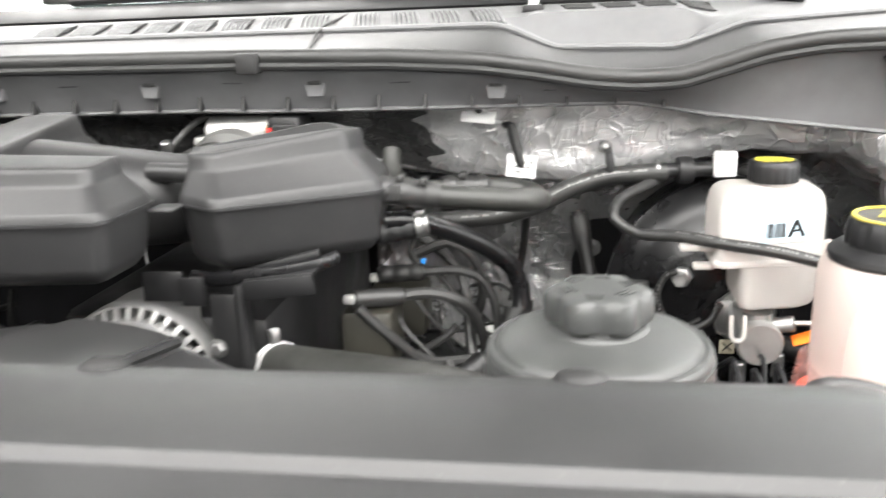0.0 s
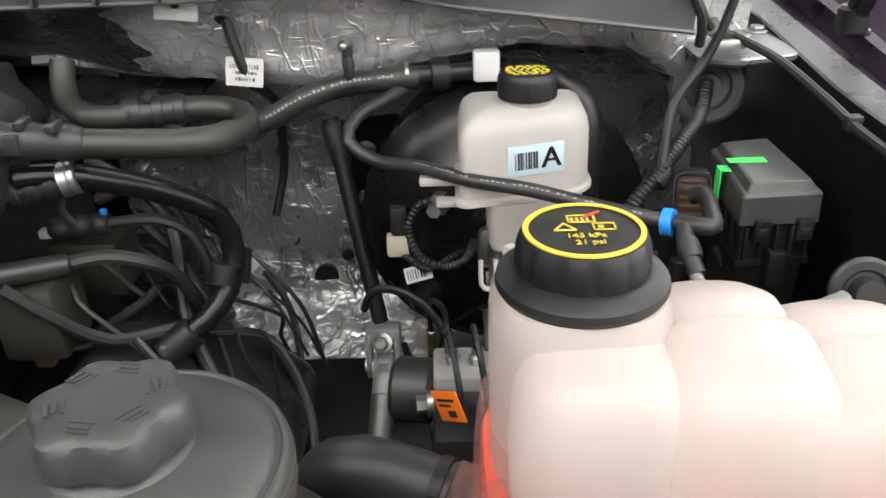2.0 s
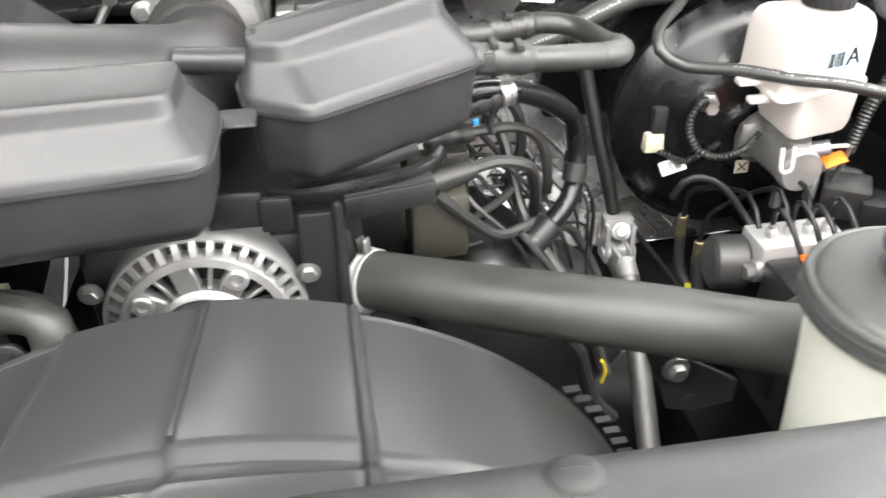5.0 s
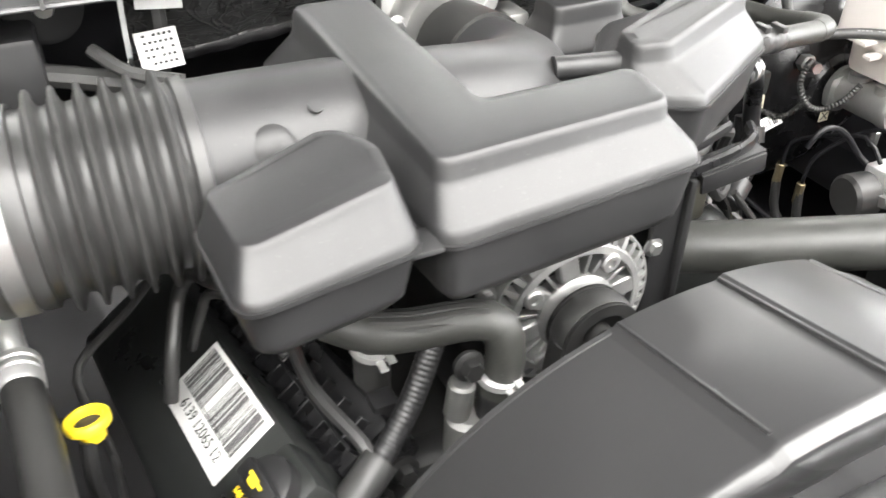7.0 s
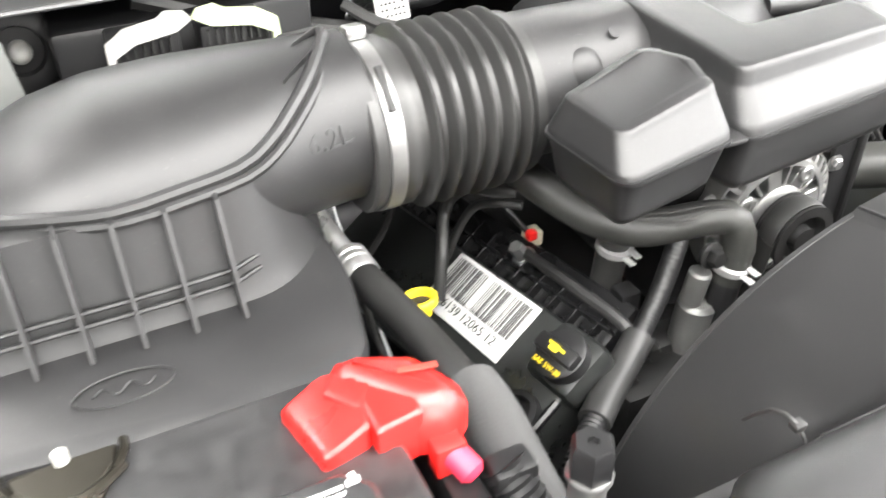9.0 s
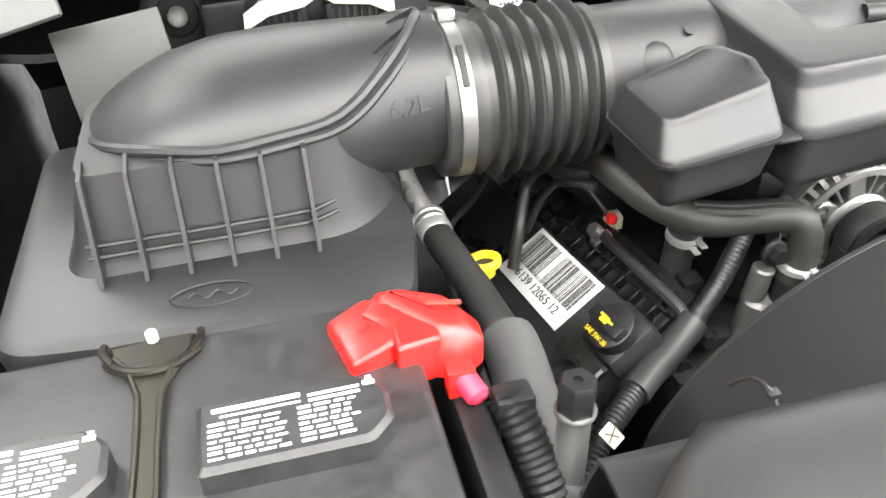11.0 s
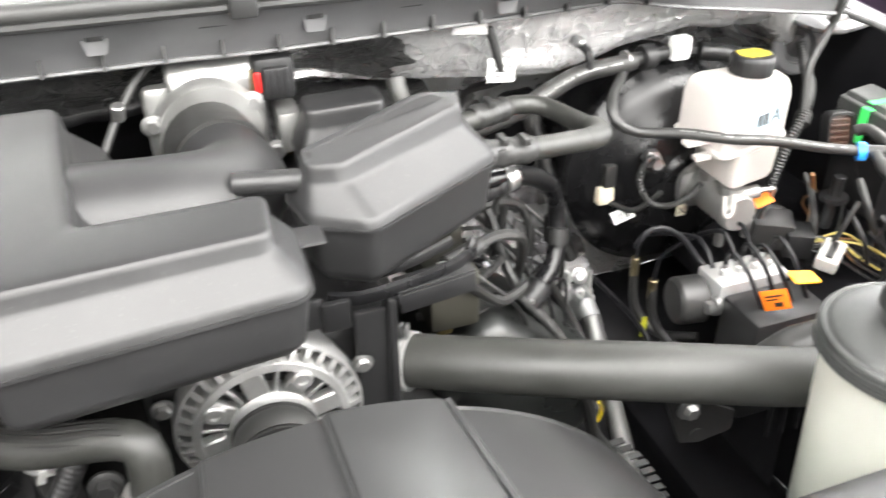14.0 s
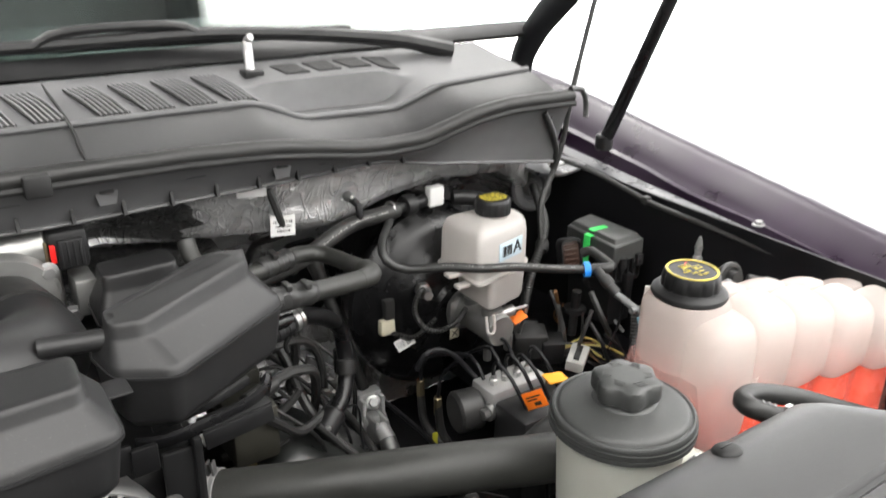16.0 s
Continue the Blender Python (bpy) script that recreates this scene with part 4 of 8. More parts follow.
def air_filter_housing():
    t = thing("air_filter_housing", (-0.77, 0.75, 1.25), "black plastic air filter housing with a domed lid and ribbed front", "air filter housing", shift=(-0.006, 0.0, 0.008))
    cy, cz = 0.755, 1.300

    def dome_r(x):
        return (lerp_table(x, [(-0.872, 0.0), (-0.868, 0.028), (-0.855, 0.052), (-0.835, 0.068), (-0.808, 0.079), (-0.77, 0.085), (-0.72, 0.083), (-0.68, 0.074), (-0.65, 0.064), (-0.625, 0.0585)]),
                lerp_table(x, [(-0.872, 0.0), (-0.868, 0.010), (-0.855, 0.021), (-0.835, 0.034), (-0.808, 0.046), (-0.77, 0.055), (-0.72, 0.058), (-0.68, 0.0585), (-0.65, 0.0585), (-0.625, 0.0585)]))
    xs = [-0.8715, -0.870, -0.867, -0.862, -0.855, -0.845, -0.832] + list(np.linspace(-0.815, -0.609, 22))
    n = 48

    def ring(x):
        ry, rz = dome_r(x)
        return [Vector((x, cy + ry * math.cos(2 * math.pi * k / n), cz + rz * math.sin(2 * math.pi * k / n))) for k in range(n)]
    part("domed_lid", rings_mesh([ring(x) for x in xs]), BLACK_PLASTIC, t)

    def on_dome(x, a):
        ry, rz = dome_r(x)
        return Vector((x, cy - (ry + 0.001) * math.cos(a), cz + (rz + 0.001) * math.sin(a)))
    seam = [on_dome(-0.869, 0.8), on_dome(-0.85, 0.55), on_dome(-0.811, 0.39), on_dome(-0.775, 0.30), on_dome(-0.741, 0.33), on_dome(-0.704, 0.37), on_dome(-0.684, 0.48), on_dome(-0.667, 0.66), on_dome(-0.645, 0.98), on_dome(-0.628, 1.4), on_dome(-0.622, 1.7), on_dome(-0.64, 2.3)]
    part("seam_flange", tube(seam, 0.0042, 8), BLACK_PLASTIC, t)
    part("seam_lip", tube([q + Vector((0.004, -0.003, -0.006)) for q in seam], 0.0034, 8), BLACK_PLASTIC, t)
    for x0, a0, x1, a1 in ((-0.660, 1.02, -0.636, 1.26), (-0.644, 1.50, -0.622, 1.74)):
        foot, crest = [on_dome(x0 + (x1 - x0) * k / 6, a0 + (a1 - a0) * k / 6) for k in range(7)], []
        for k, q in enumerate(foot):
            crest.append(q + (q - Vector((q.x, cy, cz))).normalized() * (0.0008 + 0.0030 * k / 6))
        part("lid_rib", rings_mesh([[q - Vector((0, 0, 0.004)), q + Vector((-0.0016, -0.0022, 0)), c + Vector((-0.0013, -0.0018, 0)), c + Vector((0.0013, 0.0018, 0)), q + Vector((0.0016, 0.0022, 0))] for q, c in zip(foot, crest)]), BLACK_PLASTIC, t)
    body = [(-0.872, 0.668), (-0.70, 0.670), (-0.672, 0.70), (-0.668, 0.79), (-0.872, 0.79)]
    part("filter_body", moulded(body, [(1.24, -0.022, 0), (1.250, -0.016, 0), (1.262, -0.010, 0), (1.313, 0.003, 0)], 0.02, 6), BLACK_PLASTIC, t)
    for k in range(6):
        x = -0.721 - 0.0285 * k
        part("rib", rings_mesh([[Vector((x + s, 0.686, 1.318)), Vector((x + s, 0.665, 1.314)), Vector((x + s, 0.636, 1.249)), Vector((x + s, 0.668, 1.249))] for s in (-0.0014, 0.0014)]), BLACK_PLASTIC, t, smooth=0)
    for z, y in ((1.263, 0.652), (1.270, 0.655)):
        part("cross_rib", tube([(-0.87, y, z), (-0.720, y + 0.002, z), (-0.705, y + 0.02, z)], 0.0016, 6), BLACK_PLASTIC, t)
    tray = [(-0.93, 0.588), (-0.700, 0.562), (-0.665, 0.580), (-0.648, 0.66), (-0.655, 0.82), (-0.93, 0.86)]
    part("tray", moulded(tray, [(1.20, 0.004, 0), (1.238, 0.001, 0), (1.244, 0.003, 0), (1.2475, 0.010, 0)], 0.03, 6), BLACK_PLASTIC, t)
    part("shoulder", moulded([(-0.724, 0.700), (-0.676, 0.694), (-0.652, 0.730), (-0.652, 0.80), (-0.724, 0.80)], [(1.236, -0.006, 0), (1.242, -0.002, 0), (1.2525, 0, 0), (1.2555, 0.003, 0)], 0.006, 4), BLACK_PLASTIC, t)
    part("sticker", box(-0.009, 0.009, -0.013, 0.013, 0, 0.0008, 0.0003, frame_on((-0.6465, 0.688, 1.212), (0.25, 0.97, 0), (0.0, 0.0, 1))), PRINT_GREY, t, "grey foil sticker")
    part("duct_neck", moulded([(-0.70, 0.69), (-0.648, 0.71), (-0.648, 0.80), (-0.70, 0.82)], [(1.236, 0, 0), (1.262, 0.003, 0), (1.30, 0.012, 0)], 0.012), BLACK_PLASTIC, t)
    mo = frame_on((-0.794, 0.612, 1.2482), (1, 0.0, 0), (0, 1, 0.05))
    oval = [mo @ Vector((0.026 * math.cos(a), 0.011 * math.sin(a), 0.0004)) for a in np.linspace(0, 2 * math.pi, 40)]
    part("oval_emblem", tube(oval, 0.0009, 6, caps=False), BLACK_PLASTIC, t, "raised oval emblem")
    part("emblem_bar", tube([mo @ Vector((x, 0.003 * math.sin(x * 420), 0.0004)) for x in np.linspace(-0.016, 0.016, 18)], 0.0009, 6), BLACK_PLASTIC, t)
    mt = frame_on((-0.6425, 0.6955, 1.3165), (0.97, 0.22, 0.0), (-0.05, 0.34, 0.94))
    part("size_marking", text_mesh("6.2L", 0.018, mt, 0.0012), BLACK_PLASTIC, t, "raised lettering")


# ---- reservoirs ----
def power_steering_reservoir():
    cx, cy = 0.122, 0.497
    t = thing("power_steering_reservoir", (cx, cy, 1.1), "pale round power steering reservoir with a black screw lid", "fluid reservoir", shift=(0.027, -0.002, -0.004))
    at = lambda z: Matrix.Translation((cx, cy, z))
    part("bowl", lathe([(0.0405, 0), (0.0435, 0.004), (0.0525, 0.153), (0.0555, 0.156), (0.0555, 0.163), (0.053, 0.165)], at(1.102), 48, caps=False), MILKY_PS, t)
    part("fluid", lathe([(0.0385, 0.003), (0.0415, 0.005), (0.0462, 0.092), (0.001, 0.093)], at(1.100), 40), FLUID, t, "grey-green fluid inside")
    part("lid", lathe([(0.0575, -0.010), (0.0598, -0.008), (0.0598, -0.0045), (0.0580, -0.0040), (0.0598, -0.0030), (0.0598, 0.0005), (0.0575, 0.001), (0.0588, 0.002), (0.0588, 0.0045), (0.0575, 0.0062), (0.0558, 0.0066), (0.0548, 0.0054), (0.0536, 0.0056), (0.0526, 0.0078), (0.0500, 0.0095), (0.042, 0.0118), (0.032, 0.0138), (0.0262, 0.0150), (0.0250, 0.0165), (0.0225, 0.0172), (0.022, 0.0235)], at(1.270), 64), LID_PLASTIC, t, "wide black plastic lid")
    ring = lambda r, z: [Vector((cx + (r + 0.0022 * math.cos(6 * a) * (r > 0.02)) * math.cos(a), cy + (r + 0.0022 * math.cos(6 * a) * (r > 0.02)) * math.sin(a), z)) for a in (2 * math.pi * k / 72 for k in range(72))]
    knob = part("knob", rings_mesh([ring(0.0205, 1.286), ring(0.0225, 1.288), ring(0.0255, 1.2900), ring(0.0262, 1.2925), ring(0.0262, 1.3005), ring(0.025, 1.3045), ring(0.022, 1.3065), ring(0.012, 1.3070)]), LID_PLASTIC, t, "six-lobed black screw knob")
    for k in range(6):
        a = math.radians(60 * k + 20)
        m = Matrix.Translation((cx + 0.016 * math.cos(a), cy + 0.016 * math.sin(a), 1.3068)) @ pose(0, 0, 0, 0, 0, 60 * k - 70)
        part("raised_mark", bars(m, [(-0.0045, 0.0045, -0.0028, -0.0016), (-0.0035, 0.0035, -0.0004, 0.0012), (-0.0045, 0.0025, 0.0022, 0.0034)], 0.0007), LID_PLASTIC, knob)
    tab = [(cx + 0.010, cy - 0.048), (cx + 0.046, cy - 0.066), (cx + 0.060, cy - 0.052), (cx + 0.052, cy - 0.010)]
    part("mounting_tab", moulded(tab, [(1.226, 0, 0), (1.233, 0, 0), (1.234, 0.001, 0)], 0.008), MILKY_PS, t)
    hexhead(Matrix.Translation((cx + 0.042, cy - 0.050, 1.234)), 0.0065, 0.007, STEEL, t)


def degas_bottle():
    cx, cy = 0.296, 0.575
    t = thing("coolant_bottle", (cx, cy, 1.05), "milky white lobed coolant bottle half full of orange-red coolant", "coolant bottle", shift=(0.027, 0.002, -0.002))
    # lobes along the length: centre x, centre y, half width, half depth, top
    lobes = [(0.297, 0.560, 0.0385, 0.058, 1.274), (0.356, 0.560, 0.0385, 0.055, 1.289), (0.414, 0.553, 0.041, 0.056, 1.281), (0.472, 0.541, 0.040, 0.057, 1.273), (0.526, 0.525, 0.037, 0.056, 1.264)]
    low = 1.202

    def pillar(x, y, w, d, levels, e, slope):
        """One rounded upright chamber; its top falls away towards the front."""
        rings = []
        for z, k in levels:
            ring = []
            for j in range(44):
                a = 2 * math.pi * j / 44
                ca, sa = math.cos(a), math.sin(a)
                py = y + d * k * math.copysign(abs(sa) ** e, sa)
                fall = slope * max(0.0, (z - levels[0][0]) / (levels[-1][0] - levels[0][0]) - 0.5) * 2
                ring.append(Vector((x + w * k * math.copysign(abs(ca) ** e, ca), py, z + fall * (py - y))))
            rings.append(ring)
        return rings_mesh(rings)
    # the filler column, then front and rear chambers side by side with a welded groove between
    part("neck_chamber", pillar(0.2955, 0.5760, 0.0395, 0.0400, [(1.168, 0.72), (1.172, 0.86), (1.180, 0.95), (1.195, 0.985), (1.240, 1.0), (1.270, 1.0), (1.282, 0.995), (1.290, 0.97), (1.296, 0.90)], 0.74, 0), MILKY, t)
    part("lobe", pillar(0.2990, 0.5360, 0.0365, 0.0300, [(1.150, 0.74), (1.154, 0.86), (1.162, 0.95), (1.178, 0.985), (1.215, 1.0), (1.242, 0.995), (1.260, 0.97), (1.271, 0.92), (1.279, 0.83), (1.284, 0.70), (1.287, 0.45), (1.288, 0.10)], 0.60, 0.16), MILKY, t)
    for x, y, w, d, z in lobes[1:]:
        body = [(low - 0.012, 0.78), (low - 0.006, 0.90), (low + 0.002, 0.955), (low + 0.014, 0.99), (z - 0.045, 1.0), (z - 0.032, 0.985), (z - 0.020, 0.94), (z - 0.011, 0.86), (z - 0.005, 0.74), (z - 0.001, 0.50), (z, 0.12)]
        part("lobe", pillar(x, y - 0.026, w, 0.0315, body, 0.56, 0.26), MILKY, t)
        part("rear_lobe", pillar(x, y + 0.026, w * 0.98, 0.0300, [(a - 0.003, b) for a, b in body], 0.80, -0.30), MILKY, t)
    part("fin", rings_mesh([[Vector((x + dx, y, z)) for x, z in ((0.262, 1.205), (0.276, 1.205), (0.276, 1.296), (0.264, 1.300))] for dx, y in ((0, 0.604), (0.004, 0.607))]), MILKY, t, "thin translucent moulded fin", smooth=0)
    def columns(shrink, k0, levels):
        """The lower tank: one ribbed hollow made of the lobes' outlines side by side."""
        bms = []
        for x, y, w, d, _ in lobes[k0:k0 + 1]:
            x, y, w, d = (x - 0.010, y + 0.014, w, d * 0.86) if k0 == 0 else (x, y + 0.008, w * 0.99, d * 0.90)
            rings = []
            for z, k in levels:
                rings.append([Vector((x + (w * 1.02 - shrink) * k * math.copysign(abs(math.cos(a)) ** 0.5, math.cos(a)), y - 0.004 + (d * 1.04 - shrink) * k * math.copysign(abs(math.sin(a)) ** 0.5, math.sin(a)), z)) for a in (2 * math.pi * j / 36 for j in range(36))])
            bms.append(rings_mesh(rings))
        return joined(*bms)
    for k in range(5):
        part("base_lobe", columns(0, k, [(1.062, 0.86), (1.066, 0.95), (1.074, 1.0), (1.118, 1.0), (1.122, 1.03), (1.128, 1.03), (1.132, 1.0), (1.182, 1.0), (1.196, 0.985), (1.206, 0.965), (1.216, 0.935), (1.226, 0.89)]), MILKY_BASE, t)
    for k in range(5):
        part("coolant", columns(0.004, k, [(1.066, 0.9), (1.072, 0.97), (1.10, 1.0), (1.200, 1.0), (1.204, 0.96)]), COOLANT, t, "orange-red coolant inside")
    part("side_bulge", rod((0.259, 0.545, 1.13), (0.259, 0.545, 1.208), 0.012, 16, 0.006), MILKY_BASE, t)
    part("coolant", rod((0.259, 0.545, 1.132), (0.259, 0.545, 1.200), 0.0105, 16, 0.005), COOLANT, t)
    m = Matrix.Translation((cx, cy, 0))
    part("cap_collar", lathe([(0.030, 1.2955), (0.0362, 1.296), (0.0375, 1.2985), (0.0368, 1.3015), (0.0315, 1.3055), (0.029, 1.306)], m, 48), DARK_PLASTIC, t, "black flanged collar")
    n = 96
    ring = lambda r, z, s=1.0: [Vector((cx + (r - 0.0012 * s * (k % 8 in (0, 1))) * math.cos(2 * math.pi * k / n), cy + (r - 0.0012 * s * (k % 8 in (0, 1))) * math.sin(2 * math.pi * k / n), z)) for k in range(n)]
    cap = part("cap", rings_mesh([ring(0.0275, 1.303, 0), ring(0.0287, 1.3055), ring(0.0285, 1.3155), ring(0.0272, 1.3195, 0.4), ring(0.0262, 1.3215, 0), ring(0.012, 1.3220, 0), ring(0.001, 1.3220, 0)]), DARK_PLASTIC, t, "black ribbed pressure cap")
    part("yellow_ring", lathe([(0.0232, 1.3220), (0.0232, 1.3226), (0.0256, 1.3226), (0.0256, 1.3218)], m, 48, caps=False), PRINT_YELLOW, cap, "printed yellow ring")
    mm = Matrix.Translation((cx, cy, 1.3222)) @ pose(0, 0, 0, 0, 0, 0)
    marks = [(-0.006, 0.006, 0.006, 0.0068), (-0.006, 0.006, 0.0125, 0.0133), (-0.006, -0.0052, 0.006, 0.0133), (0.0052, 0.006, 0.006, 0.0133)] + [(-0.0045 + 0.0022 * k, -0.0033 + 0.0022 * k, 0.0072, 0.0105) for k in range(4)]
    marks += [(0.004, 0.0135, -0.0015, -0.0008), (0.004, 0.0135, 0.0045, 0.0052), (0.004, 0.0047, -0.0015, 0.0052), (0.0128, 0.0135, -0.0015, 0.0052), (0.006, 0.0085, 0.0005, 0.0030)]
    part("yellow_symbols", bars(mm, marks, 0.0004), PRINT_YELLOW, cap, "yellow printed symbols")
    tri = [(-0.0125, -0.0012), (-0.0035, -0.0012), (-0.008, 0.0052)]
    part("warning_triangle", joined(*[tube([mm @ Vector((*a, 0.0003)), mm @ Vector((*b, 0.0003))], 0.0005, 5) for a, b in zip(tri, tri[1:] + tri[:1])]), PRINT_YELLOW, cap)
    part("pressure_marking", joined(text_mesh("145 kPa", 0.0052, mm @ pose(0, -0.0065, 0.0003), 0.0002), text_mesh("21 psi", 0.0052, mm @ pose(0.001, -0.0125, 0.0003), 0.0002)), PRINT_YELLOW, cap, "yellow printed pressure marking")
    part("red_strike", tube([mm @ Vector((0.001, 0.0105, 0.0006)), mm @ Vector((0.0085, 0.0155, 0.0006))], 0.0006, 5), RED_PLASTIC, cap)
    part("max_marking", text_mesh("MAX", 0.010, frame_on((0.318, 0.5045, 1.222), (1, 0, 0), (0, 0.05, 1)), 0.0006), MILKY, t, "raised moulded lettering")
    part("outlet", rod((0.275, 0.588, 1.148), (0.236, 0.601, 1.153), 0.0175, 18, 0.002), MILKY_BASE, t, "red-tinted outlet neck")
    part("mounting_ear", box(0.520, 0.575, 0.49, 0.535, 1.199, 1.205, 0.002), MILKY, t)
    hexhead(Matrix.Translation((0.555, 0.515, 1.205)), 0.007, 0.010, STEEL, t)


def brake_reservoir():
    cx, cy = 0.318, 0.905
    t = thing("brake_fluid_reservoir", (cx, cy, 1.15), "milky plastic brake fluid reservoir with a pale printed label", "fluid reservoir", shift=(0.012, -0.003, 0.0))
    up = [(cx - 0.058, cy - 0.051), (cx + 0.036, cy - 0.031), (cx + 0.052, cy - 0.014), (cx + 0.052, cy + 0.045), (cx - 0.058, cy + 0.045)]
    low = [(cx - 0.036, cy - 0.049), (cx + 0.032, cy - 0.034), (cx + 0.047, cy - 0.018), (cx + 0.045, cy + 0.035), (cx - 0.036, cy + 0.035)]
    part("upper_tank", moulded(up, [(1.2015, 0.003, 0), (1.2035, -0.0015, 0), (1.2065, -0.0015, 0), (1.2085, 0.002, 0), (1.252, 0.0025, 0), (1.262, 0.0045, 0), (1.268, 0.0075, 0), (1.272, 0.0125, 0), (1.2745, 0.020, 0), (1.276, 0.030, 0)], 0.014, 6), MILKY_RES, t)
    part("lower_tank", moulded(low, [(1.156, 0.012, 0), (1.160, 0.005, 0), (1.166, 0.003, 0), (1.2025, 0.001, 0)], 0.014, 6), MILKY_RES, t)
    part("side_tab", joined(box(cx - 0.088, cx - 0.055, cy - 0.03, cy - 0.016, 1.214, 1.220, 0.002), box(cx - 0.075, cx - 0.055, cy - 0.032, cy - 0.02, 1.196, 1.202, 0.002)), MILKY_RES, t)
    part("filler_neck", lathe([(0.021, 1.27), (0.021, 1.284)], Matrix.Translation((cx, cy, 0)), 28), MILKY_RES, t)
    n = 72
    ring = lambda r, z, s=1: [Vector((cx + (r - 0.0008 * s * (k % 4 == 0)) * math.cos(2 * math.pi * k / n), cy + (r - 0.0008 * s * (k % 4 == 0)) * math.sin(2 * math.pi * k / n), z)) for k in range(n)]
    cap = part("cap", rings_mesh([ring(0.0235, 1.278), ring(0.0238, 1.292), ring(0.0225, 1.2965, 0), ring(0.021, 1.298, 0), ring(0.001, 1.2985, 0)]), DARK_PLASTIC, t, "black ribbed cap")
    rnd = random.Random(5)
    marks = []
    for k in range(7):
        y = -0.0125 + 0.0038 * k
        half = math.sqrt(max(0, 0.0175 ** 2 - y * y))
        x = -half
        while x < half - 0.003:
            w = rnd.uniform(0.002, 0.006)
            marks.append((x, min(half, x + w), y, y + 0.0015))
            x += w + 0.0022
    part("yellow_print", bars(Matrix.Translation((cx, cy, 1.2983)), marks, 0.0006), PRINT_YELLOW, cap, "yellow printed warning text")
    ml = frame_on((cx + 0.004, cy - 0.0358, 1.2375), (0.977, 0.208, 0.03), (0, 0, 1))
    lab = part("label", box(-0.023, 0.023, -0.0125, 0.0125, -0.0005, 0.0008, 0.0004, ml), BLUE_PAPER, t, "pale blue printed label")
    part("barcode", bars(ml, barcode(-0.017, 0.002, -0.007, 0.007, 9, 3), 0.0012), INK, lab)
    part("letter", joined(*[text_mesh("A", 0.024, ml @ pose(0.0125 + dx, 0, 0.001), 0.0002) for dx in (-0.0005, 0, 0.0005)]), INK, lab, "printed black letter")


intake_resonator()
air_filter_housing()
power_steering_reservoir()
degas_bottle()
brake_reservoir()


